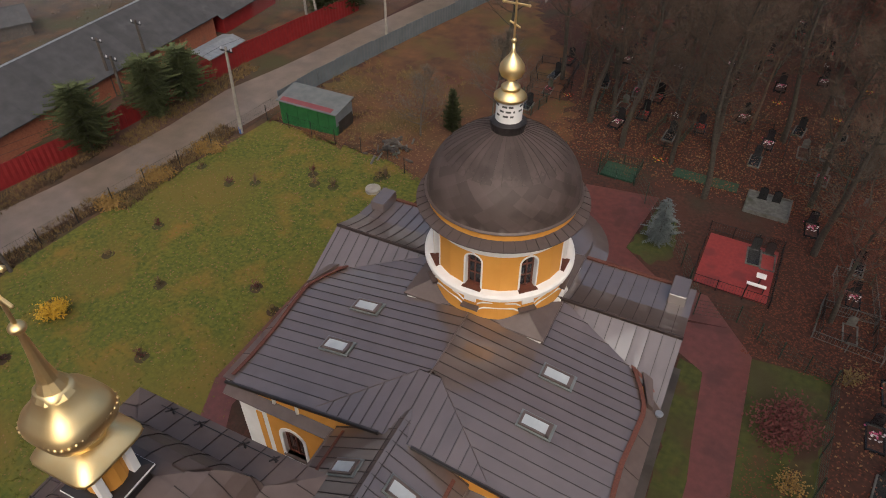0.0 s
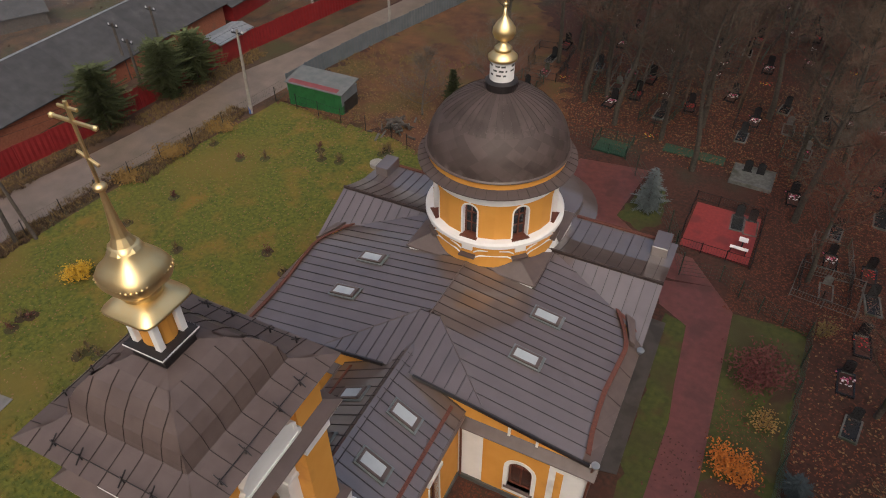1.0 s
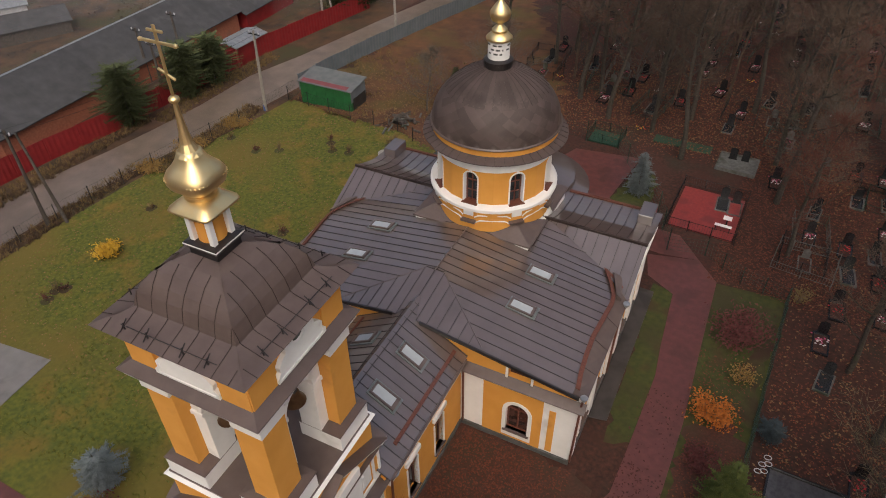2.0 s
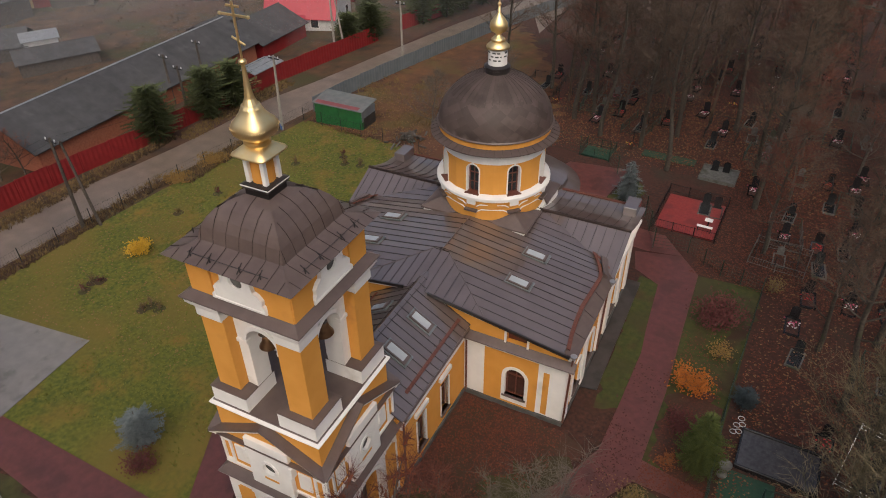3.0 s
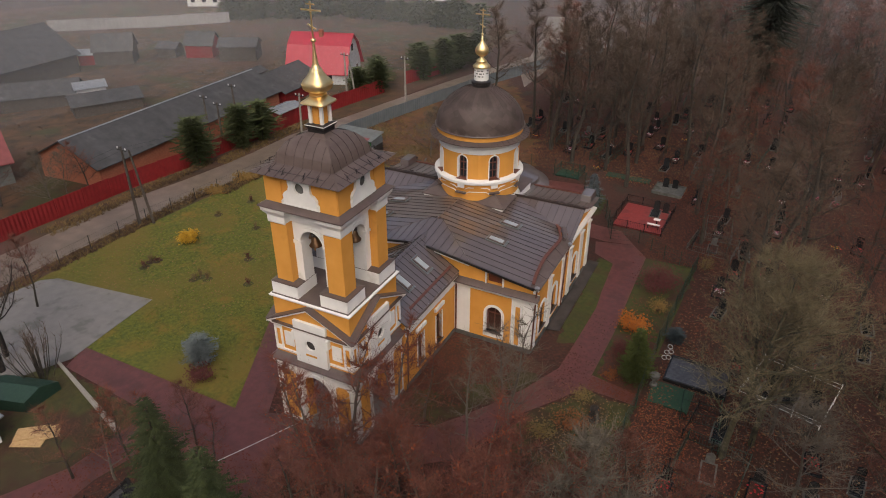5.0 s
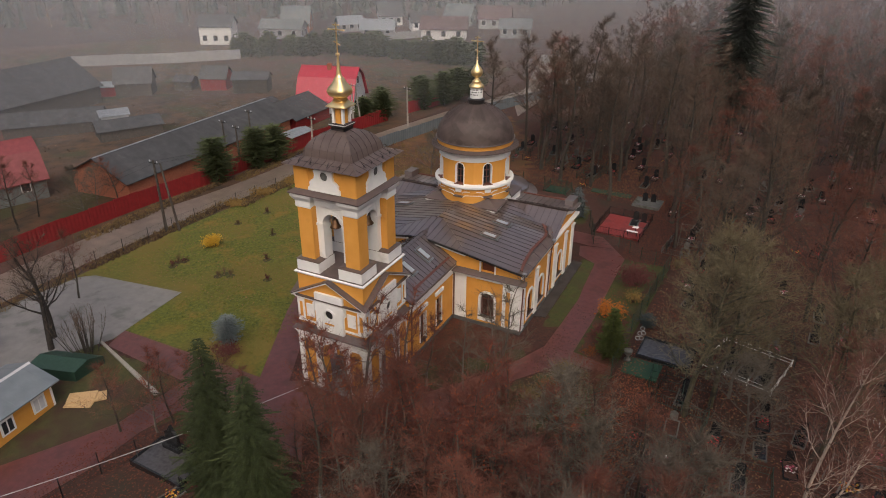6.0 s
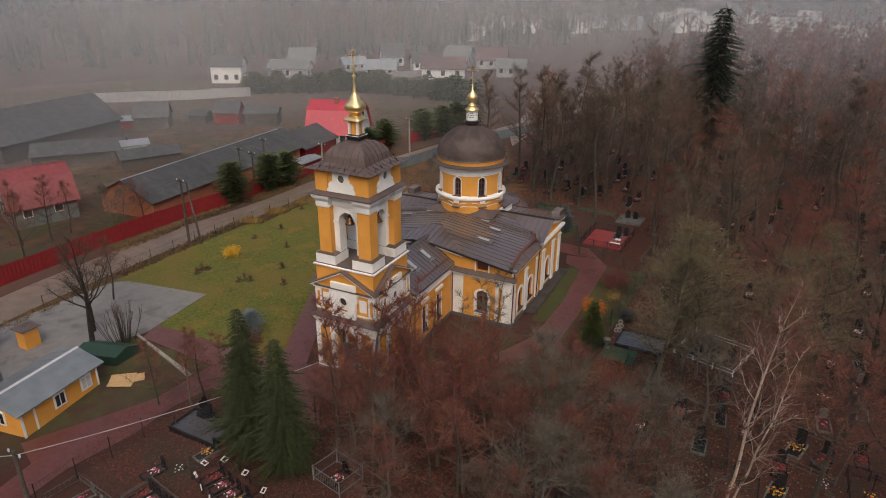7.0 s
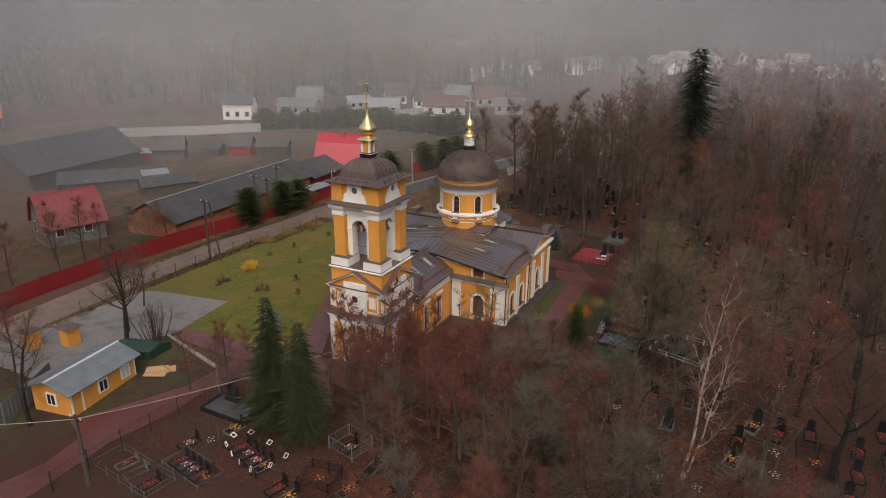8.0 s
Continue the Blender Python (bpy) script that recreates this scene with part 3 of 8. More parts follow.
for s in (-1, 1):
    sides("square_panel", lambda: boxes((s * 1.55 - 0.3, s * 1.55 + 0.3, -2.56, -2.45, 5.4, 6.35), bevel=0.015), WHITE, tower)
    sides("pilaster", lambda: plate([(s * 2.25 - 0.25, 5.05), (s * 2.25 + 0.25, 5.05), (s * 2.25 + 0.25, 6.6), (s * 2.25 - 0.25, 6.6)], [[(s * 2.25 - 0.14, 5.25), (s * 2.25 + 0.14, 5.25), (s * 2.25 + 0.14, 6.4), (s * 2.25 - 0.14, 6.4)]], -2.57, 0.09), WHITE, tower)
    sides("string_course", lambda: boxes((s * 1.77 - 0.74, s * 1.77 + 0.74, -2.58, -2.45, 4.98, 5.1)), WHITE, tower)
    sides("bracket", lambda: boxes((s * 1.1 - 0.07, s * 1.1 + 0.07, -2.78, -2.45, 6.1, 6.7), bevel=0.01), WHITE, tower)
part("architrave", squares(TX, TY, [(2.5, 6.62), (2.62, 6.68), (2.66, 6.85), (2.4, 6.85)]), WHITE, tower)
sides("pediment_ledge", lambda: boxes((-2.66, 2.66, -2.74, -2.4, 6.86, 6.92)), CAP, tower)
sides("tympanum", lambda: plate([(-2.5, 6.9), (2.5, 6.9), (0, 8.2)], [], -2.55, 0.14), YELLOW, tower)
sides("tympanum_block", lambda: boxes((-1.05, 1.05, -2.72, -2.5, 6.93, 7.42), bevel=0.02), WHITE, tower)
for s in (-1, 1):
    def rake(dz, y0, y1, t, s=s):
        bm = nb()
        a = [(s * 2.76, 6.98 + dz), (0, 8.38 + dz), (0, 8.38 + dz - t), (s * 2.76, 6.98 + dz - t)]
        loft(bm, [[(x, y0, z) for x, z in a], [(x, y1, z) for x, z in a]])
        bmesh.ops.recalc_face_normals(bm, faces=bm.faces[:])
        return bm
    sides("pediment_roof", lambda: rake(0.04, -2.84, -2.38, 0.06), CAP, tower)
    sides("raking_cornice", lambda: rake(-0.03, -2.8, -2.45, 0.09), WHITE, tower)
part("plinth_block", squares(TX, TY, [(2.4, 6.9), (2.4, 8.45)]), YELLOW, tower)
part("plinth_moulding", squares(TX, TY, [(2.4, 8.36), (2.52, 8.42), (2.56, 8.52), (2.4, 8.56)]), WHITE, tower)
part("belfry_floor", boxes((TX - 2.42, TX + 2.42, TY - 2.42, TY + 2.42, 8.5, 8.62)), CAP, tower)
for sx in (-1, 1):
    for sy in (-1, 1):
        cx, cy = TX + sx * 1.54, TY + sy * 1.54
        ped = part("pedestal", boxes((cx - 0.84, cx + 0.84, cy - 0.84, cy + 0.84, 8.5, 9.32), bevel=0.02), WHITE, tower)
        part("pedestal_cap", squares(cx, cy, [(0.86, 9.32), (0.86, 9.36), (0.5, 9.42)]), CAP, ped)
        px, py = TX + sx * 1.62, TY + sy * 1.62
        part("pier", boxes((px - 0.5, px + 0.5, py - 0.5, py + 0.5, 9.38, 12.85)), YELLOW, tower)
sides("belfry_wall", lambda: plate([(-1.2, 9.3), (-0.68, 9.3), (-0.68, 11.75)] + [(-0.68 * math.cos(math.pi * i / 12), 11.75 + 0.68 * math.sin(math.pi * i / 12)) for i in range(1, 12)] + [(0.68, 11.75), (0.68, 9.3), (1.2, 9.3), (1.2, 12.9), (-1.2, 12.9)], [], -1.66, 0.8), WHITE, tower)
for s in (-1, 1):
    sides("capital", lambda: boxes((s * 0.92 - 0.27, s * 0.92 + 0.27, -1.74, -1.5, 11.58, 11.76), bevel=0.02), WHITE, tower)
sides("belfry_archivolt", lambda: arch_band(11.76, 0.68, 0.86, -1.71, 0.08), WHITE, tower)
part("belfry_cornice", squares(TX, TY, [(1.75, 12.85), (1.78, 12.9), (1.8, 13.25), (1.95, 13.32), (2.2, 13.5), (2.24, 13.72), (2.0, 13.74)]), WHITE, tower)
for sx in (-1, 1):
    for sy in (-1, 1):
        part("cornice_break", loft(nb(), [square(TX + sx * 1.66, TY + sy * 1.66, h, z) for h, z in ((0.5, 12.78), (0.54, 12.85), (0.54, 13.2), (0.64, 13.34), (0.74, 13.5), (0.76, 13.72))]), WHITE, tower)
part("belfry_ledge", squares(TX, TY, [(2.5, 13.72), (2.51, 13.77), (2.05, 14.06), (2.0, 13.74)]), CAP, tower, "brown sheet-metal ledge")
part("attic", squares(TX, TY, [(2.08, 13.9), (2.08, 15.66)]), YELLOW, tower)
for s in (-1, 1):
    sides("attic_pilaster", lambda: boxes((s * 1.62 - 0.5, s * 1.62 + 0.5, -2.16, -2.0, 14.0, 15.6)), YELLOW, tower)
scroll = [(-1.12, 14.03), (1.12, 14.03), (1.12, 14.2), (0.98, 14.35), (1.0, 14.55), (0.85, 14.72), (0.68, 14.8), (0.62, 15.05), (0.66, 15.3), (0.5, 15.5), (-0.5, 15.5), (-0.66, 15.3), (-0.62, 15.05), (-0.68, 14.8), (-0.85, 14.72), (-1.0, 14.55), (-0.98, 14.35), (-1.12, 14.2)]
sides("scroll_panel", lambda: plate(scroll, [ring2(0, 15.0, 0.27)], -2.2, 0.15), WHITE, tower)
sides("scroll_rim", lambda: plate([(x * 1.0, z) for x, z in scroll], [[(x * 0.9, 14.72 + (z - 14.72) * 0.88) for x, z in scroll]], -2.23, 0.05), WHITE, tower)
sides("oculus_grille", lambda: plate(ring2(0, 15.0, 0.29), [], -2.12, 0.02), STONE, tower)
# curved roof: a skirt and a closed vault of standing-seam sheets
levels = [(2.62, 15.58), (2.2, 15.72), (1.83, 15.84), (1.72, 15.9), (1.69, 16.06), (1.6, 16.36), (1.42, 16.66), (1.16, 16.94), (0.86, 17.13), (0.5, 17.26)]
troof = part("vault_roof", squares(TX, TY, [(h - 0.03, z - 0.03) for h, z in levels] + [(0.3, 17.2), (0.3, 15.6)]), CAP, tower, "brown standing-seam vault roof")
count = 10
for k in range(4):
    m = Matrix.Translation((TX, TY, 0)) @ Matrix.Rotation(k * math.pi / 2, 4, "Z")
    for i in range(count):
        x0, x1 = -2.64 + 5.28 * i / count, -2.64 + 5.28 * (i + 1) / count
        bm = nb()
        rows = []
        for h, z in levels:
            a, b = max(x0, -h), min(x1, h)
            if b - a < 0.01:
                break
            rows.append((bm.verts.new((a, -h, z)), bm.verts.new((b, -h, z))))
        for p, q in zip(rows, rows[1:]):
            bm.faces.new((p[0], p[1], q[1], q[0]))
        ribs = [(Vector((x0, -h, z))) for h, z in levels if -h < x0 < h]
        if len(ribs) > 1:
            seam_rib(bm, ribs, Vector((0.007, 0, 0)), [Vector((0, -0.01, 0.018))] * len(ribs))
        part("roof_panel", turned(bm, m), [CAP, SEAM], troof)
    bm = nb()
    tube(bm, (-1.6, -2.35, 15.82), (1.6, -2.35, 15.82), 0.014)
    for x in (-1.5, -0.7, 0.5, 1.3):
        tube(bm, (x, -2.5, 15.7), (x, -2.2, 15.95), 0.017, n=4)
        tube(bm, (x, -2.35, 15.66), (x, -2.35, 15.9), 0.02, n=4)
    part("snow_guard", turned(bm, m), DARKMETAL, troof, "dark metal snow-guard rail")
# lantern and gilded finial
part("lantern_base", squares(TX, TY, [(0.46, 17.1), (0.46, 17.42), (0.52, 17.47), (0.55, 17.55), (0.55, 17.62), (0.4, 17.66)]), DARKMETAL, tower)
part("lantern_trim", squares(TX, TY, [(0.551, 17.57), (0.558, 17.57), (0.558, 17.61), (0.551, 17.61)]), WHITE, tower)
part("lantern", lathe(TX, TY, [(0.37, 17.6), (0.37, 18.62)], 16), YELLOW, tower)
for k in range(4):
    a = math.pi / 4 + k * math.pi / 2
    part("lantern_pilaster", boxes((TX + 0.46 * math.cos(a) - 0.08, TX + 0.46 * math.cos(a) + 0.08, TY + 0.46 * math.sin(a) - 0.08, TY + 0.46 * math.sin(a) + 0.08, 17.65, 18.6), bevel=0.015), WHITE, tower)


def finial_cross(x, y, z0, top, arm, low, mat, parent):
    """An orthodox cross: upright, long bar, short top bar and slanted foot bar."""
    bm = nb()
    box(bm, x - 0.035, x + 0.035, y - 0.025, y + 0.025, z0, top, 0.008)
    box(bm, x - arm, x + arm, y - 0.025, y + 0.025, top - 0.42, top - 0.35, 0.008)
    box(bm, x - arm * 0.45, x + arm * 0.45, y - 0.025, y + 0.025, top - 0.16, top - 0.1, 0.008)
    b2 = turned(box(nb(), -low, low, -0.025, 0.025, -0.03, 0.03, 0.008), Matrix.Translation((x, y, z0 + 0.55)) @ Matrix.Rotation(radians(24), 4, "Y"))
    me = bpy.data.meshes.new("tmp")
    b2.to_mesh(me)
    b2.free()
    bm.from_mesh(me)
    bpy.data.meshes.remove(me)
    for s in (-1, 1):
        bmesh.ops.create_icosphere(bm, subdivisions=1, radius=0.06, matrix=Matrix.Translation((x + s * arm, y, top - 0.385)))
    return part("cross", bm, mat, parent)


part("gold_roof", lathe(TX, TY, [(0.42, 18.58), (0.64, 18.61), (0.69, 18.65), (0.67, 18.7), (0.48, 18.83), (0.33, 18.95)], 40, 7.0), GOLD, tower, smooth=True)
part("gold_neck", lathe(TX, TY, [(0.32, 18.88), (0.42, 18.95), (0.43, 19.05), (0.3, 19.13), (0.28, 19.2)], 16, 2.0, math.pi / 8), GOLD, tower)
part("gold_onion", lathe(TX, TY, [(0.3, 19.13), (0.5, 19.2), (0.6, 19.3), (0.645, 19.44), (0.635, 19.58), (0.57, 19.71), (0.45, 19.83), (0.35, 19.97), (0.28, 20.12), (0.25, 20.22)], 40, 3.2), GOLD, tower, smooth=True)
bm = nb()
for i in range(44):
    p = circle(TX, TY, 0.612, 19.52, 44, 4.0)[i]
    bmesh.ops.create_icosphere(bm, subdivisions=1, radius=0.037, matrix=Matrix.Translation(p))
part("gold_beads", bm, GOLD, tower, "row of gilded beads", smooth=True)["kind"] = "stuff"
part("gold_spire", lathe(TX, TY, [(0.33, 20.1), (0.24, 20.22), (0.16, 20.4), (0.115, 20.65), (0.08, 21.0), (0.06, 21.3), (0.05, 21.45)], 12, 2.0, math.pi / 8), GOLD, tower)
bm = nb()
bmesh.ops.create_uvsphere(bm, u_segments=16, v_segments=10, radius=0.13, matrix=Matrix.Translation((TX, TY, 21.5)) @ Matrix.Diagonal((1, 1, 0.75, 1)))
part("gold_ball", bm, GOLD, tower, smooth=True)
finial_cross(TX, TY, 21.55, 23.2, 0.5, 0.24, GOLD, tower)
# bells
bm = boxes((TX - 1.6, TX + 1.6, TY - 0.08, TY + 0.08, 12.1, 12.26), (TX - 0.08, TX + 0.08, TY - 1.6, TY + 1.6, 12.11, 12.27))
part("bell_beam", bm, OLDWOOD, tower)
for x, y, r in ((0, -1.35, 0.34), (1.35, 0.1, 0.38), (0.1, 0.1, 0.55), (-1.3, 0.2, 0.25), (0.3, 1.3, 0.25), (-0.35, -1.2, 0.16)):
    z = 12.05
    bell = part("bell", lathe(TX + x, TY + y, [(0.06, z), (r * 0.45, z - 0.03), (r * 0.55, z - r * 0.5), (r * 0.68, z - r), (r, z - r * 1.5), (r, z - r * 1.56), (r * 0.85, z - r * 1.5)], 20), BRONZE, tower, "bronze bell", smooth=True)
    part("clapper", tube(nb(), (TX + x, TY + y, z - r), (TX + x, TY + y, z - r * 1.8), 0.03), IRON, bell)

tower.rotation_euler.z = radians(2.3)

# ---- church ----
TURN = radians(2.0)
AX = -9.38
church = thing("church", -9.3, 18.0, 0, "ochre and white plaster church with brown sheet-metal roofs and dome", "church")
E, S, N = AX + 8.2, 13.35, 26.3
HALF = E - AX
WX = 5.55


def mirror(bm):
    bmesh.ops.transform(bm, matrix=Matrix.Translation((2 * AX, 0, 0)) @ Matrix.Diagonal((-1, 1, 1, 1)), verts=bm.verts)
    bmesh.ops.reverse_faces(bm, faces=bm.faces[:])
    return bm


def both(name, make, mat, parent=None, label=""):
    part(name, make(), mat, parent or church, label)
    part(name, mirror(make()), mat, parent or church, label)


def rake_z(dx):
    """Height of the south eave, falling from the middle to the corners."""
    return 6.47 - 0.162 * max(0.0, abs(dx) - 0.8)


# south wall with its low gable
part("wall", plate([(E - 2 * HALF, -0.1), (E, -0.1), (E, 4.4), (E - 2 * HALF, 4.4)], [arch(AX + WX, 0.85, 2.3, 0.56), arch(AX - WX, 0.85, 2.3, 0.56)], S, 0.5), WHITE, church)
part("gable_wall", plate([(E - 2 * HALF, 4.4), (E, 4.4), (E, 5.05), (AX + 0.8, 6.25), (AX - 0.8, 6.25), (E - 2 * HALF, 5.05)], [[(AX + k * 4.95, 4.62), (AX + k * 6.05, 4.62), (AX + k * 6.05, 5.3), (AX + k * 4.95, 5.48)][::k] for k in (1, -1)], S + 0.02, 0.45), YELLOW, church)
both("field_panel", lambda: plate([(AX + 3.8, 0.25), (AX + 6.75, 0.25), (AX + 6.75, 3.95), (AX + 3.8, 3.95)], [arch(AX + WX, 0.45, 2.3, 0.72)], S - 0.03, 0.06), YELLOW)
both("strip_panel", lambda: boxes((AX + 7.05, AX + 7.36, S - 0.03, S + 0.05, 0.35, 3.35)), YELLOW)
both("vent_back", lambda: boxes((AX + 4.9, AX + 6.1, S + 0.3, S + 0.34, 4.55, 5.6)), FRAME)
both("vent_jamb", lambda: boxes((AX + 4.85, AX + 4.95, S - 0.08, S + 0.1, 4.6, 5.48), (AX + 6.05, AX + 6.15, S - 0.08, S + 0.1, 4.6, 5.28)), WHITE)
both("cornice_ledge", lambda: loft(nb(), [[(x, S - 0.42, 4.3), (x, S - 0.42, 4.34), (x, S + 0.03, 4.62), (x, S + 0.03, 4.3)] for x in (AX + 2.66, E + 0.42)]), CAP, None, "brown sheet-metal ledge")
both("cornice", lambda: boxes((AX + 2.66, E + 0.3, S - 0.3, S + 0.02, 4.14, 4.3), (AX + 2.66, E + 0.15, S - 0.14, S + 0.02, 3.98, 4.14)), WHITE)
both("gable_moulding", lambda: loft(nb(), [[(AX + dx, S - 0.26, rake_z(dx) - 0.16), (AX + dx, S + 0.1, rake_z(dx) - 0.16), (AX + dx, S + 0.1, rake_z(dx) - 0.4), (AX + dx, S - 0.14, rake_z(dx) - 0.4), (AX + dx, S - 0.14, rake_z(dx) - 0.28), (AX + dx, S - 0.26, rake_z(dx) - 0.28)] for dx in (1.2, 3.7)]), WHITE)
both("plinth", lambda: boxes((AX + 2.66, E + 0.06, S - 0.1, S + 0.1, -0.1, 0.24), (E - 0.1, E + 0.1, S + 0.1, N, -0.1, 0.24)), PLINTH)


def window(x, y, z0, spring, r, m=None, parent=None):
    """A round-headed window with a brown frame, two casements and a sill, set in an opening."""
    m = m or Matrix.Identity(4)
    inner = [(x + (px - x) * 0.84, z0 + 0.08 + (pz - z0) * 0.92) for px, pz in arch(x, z0, spring, r)]
    w = part("window", turned(plate(arch(x, z0, spring, r), [inner], y + 0.16, 0.08), m), FRAME, parent or church, "brown timber window frame")
    part("pane", turned(plate(arch(x, z0, spring, r * 0.98), [], y + 0.21, 0.01), m), TREEGLASS, w)
    rows = [(x - 0.03, x + 0.03, y + 0.15, y + 0.24, z0, spring + r * 0.9), (x - r * 0.9, x + r * 0.9, y + 0.15, y + 0.24, spring - 0.05, spring + 0.03)]
    part("glazing_bar", turned(boxes(*rows), m), FRAME, w)
    part("sill", turned(boxes((x - r - 0.12, x + r + 0.12, y - 0.14, y + 0.2, z0 - 0.07, z0)), m), CAP, w, "brown metal sill")


for x in (AX + WX, AX - WX):
    window(x, S, 0.85, 2.3, 0.55)
    part("window_surround", plate(arch(x, 0.42, 2.3, 0.74), [arch(x, 0.84, 2.3, 0.55)], S - 0.06, 0.08), WHITE, church)
# east and west walls
EASTM = Matrix(((0, -1, 0, E), (1, 0, 0, 0), (0, 0, 1, 0), (0, 0, 0, 1)))
WESTM = Matrix.Translation((2 * AX, 0, 0)) @ Matrix.Diagonal((-1, 1, 1, 1)) @ EASTM
openings = [15.4, 17.8, 22.5]
for m in (EASTM, WESTM):
    def facing(bm, m=m):
        bmesh.ops.transform(bm, matrix=m, verts=bm.verts)
        bmesh.ops.recalc_face_normals(bm, faces=bm.faces[:])
        return bm
    part("wall", facing(plate([(S + 0.5, -0.1), (N, -0.1), (N, 5.15), (S + 0.5, 5.15)], [arch(y, 0.85, 2.3, 0.56) for y in openings], 0.0, 0.5)), YELLOW, church)
    part("end_gable", facing(plate([(19.7, 5.15), (N, 5.15), (N, 5.75), (24.2, 6.0), (22.55, 6.5), (19.7, 5.2)], [], 0.0, 0.5)), YELLOW, church)
    part("pediment_trim", facing(plate([(19.4, 5.1), (22.55, 6.55), (24.2, 6.05), (N + 0.2, 5.82), (N + 0.2, 5.62), (24.2, 5.82), (22.55, 6.3), (19.8, 5.05)], [], -0.3, 0.32)), WHITE, church)
    for y in (13.7, 16.6, 19.5, 21.1, 23.9, 25.8):
        part("pilaster", facing(boxes((y - 0.32, y + 0.32, -0.12, 0.02, 0.2, 4.05), (y - 0.38, y + 0.38, -0.18, 0.02, 4.05, 4.2), bevel=0.01)), WHITE, church)
    part("cornice", facing(boxes((S - 0.1, N + 0.2, -0.34, 0.02, 4.95, 5.12), (S - 0.1, N + 0.1, -0.16, 0.02, 4.75, 4.95))), WHITE, church)
    for y in openings:
        part("window_surround", facing(plate(arch(y, 0.5, 2.3, 0.78), [arch(y, 0.84, 2.3, 0.55)], -0.06, 0.08)), WHITE, church)
        window(y, 0.0, 0.85, 2.3, 0.55, m)
part("wall", boxes((E - 2 * HALF, E, N - 0.5, N, -0.1, 5.75)), YELLOW, church)
# nave between tower and crossing
NX = 2.62
NZ0, NZ1 = 4.97, 6.75
NSL = (NZ1 - NZ0) / 2.95
for s in (-1, 1):
    mm = Matrix(((0, -1, 0, AX + NX), (1, 0, 0, 0), (0, 0, 1, 0), (0, 0, 0, 1)))
    if s < 0:
        mm = Matrix.Translation((2 * AX, 0, 0)) @ Matrix.Diagonal((-1, 1, 1, 1)) @ mm

    def along(bm, mm=mm):
        bmesh.ops.transform(bm, matrix=mm, verts=bm.verts)
        bmesh.ops.recalc_face_normals(bm, faces=bm.faces[:])
        return bm
    holes = [[(y - 0.42, 0.75), (y + 0.42, 0.75), (y + 0.42, 2.95), (y - 0.42, 2.95)] for y in (8.5, 11.0)]
    part("wall", along(plate([(6.4, -0.1), (S, -0.1), (S, 4.75), (6.4, 4.75)], holes, 0.0, 0.5)), YELLOW, church)
    part("plinth", along(boxes((6.6, S - 0.1, -0.08, 0.05, -0.1, 0.22))), PLINTH, church)
    part("frieze", along(boxes((6.6, S, -0.1, 0.02, 3.95, 4.55), (6.6, S, -0.25, 0.02, 4.55, 4.7))), WHITE, church)
    part("ledge", along(loft(nb(), [[(y, -0.32, 4.7), (y, -0.32, 4.74), (y, 0.02, 4.86), (y, 0.02, 4.7)] for y in (6.6, S)])), CAP, church)
    for y in (8.5, 11.0):
        part("hood", along(boxes((y - 0.62, y + 0.62, -0.14, 0.02, 3.35, 3.62), bevel=0.02)), WHITE, church)
        w = part("window", along(boxes((y - 0.42, y - 0.34, 0.2, 0.28, 0.75, 2.95), (y + 0.34, y + 0.42, 0.2, 0.28, 0.75, 2.95), (y - 0.03, y + 0.03, 0.19, 0.29, 0.75, 2.95), (y - 0.4, y + 0.4, 0.195, 0.285, 2.2, 2.28), (y - 0.42, y + 0.42, 0.2, 0.28, 2.87, 2.95))), FRAME, church)
        part("pane", along(boxes((y - 0.42, y + 0.42, 0.24, 0.25, 0.75, 2.95))), GLASS, w)
        part("sill", along(boxes((y - 0.5, y + 0.5, -0.12, 0.2, 0.68, 0.75))), CAP, w)
        part("reveal", along(boxes((y + 0.42, y + 0.5, -0.05, 0.2, 0.75, 2.95), (y - 0.5, y - 0.42, -0.05, 0.2, 0.75, 2.95))), WHITE, w)

# roofs
main_roof = thing("roof", 0, 0, 0, "", "")
main_roof.parent = church
main_roof.location = (9.3, -18.0, 0)
RZ = 7.0
GUT = 7.98


def eave_z(y):
    """Height of the main slope at its foot: it sinks towards the south corner."""
    return 5.85 if y > 18 else 5.85 - 0.55 * ((18 - y) / 4.9) ** 1.7


def fold_at(y):
    """Distance from the ridge and height of the hip fold."""
    k = (16.0 - y) / 2.8
    return 0.45 + 3.25 * k, RZ - 1.0 * k


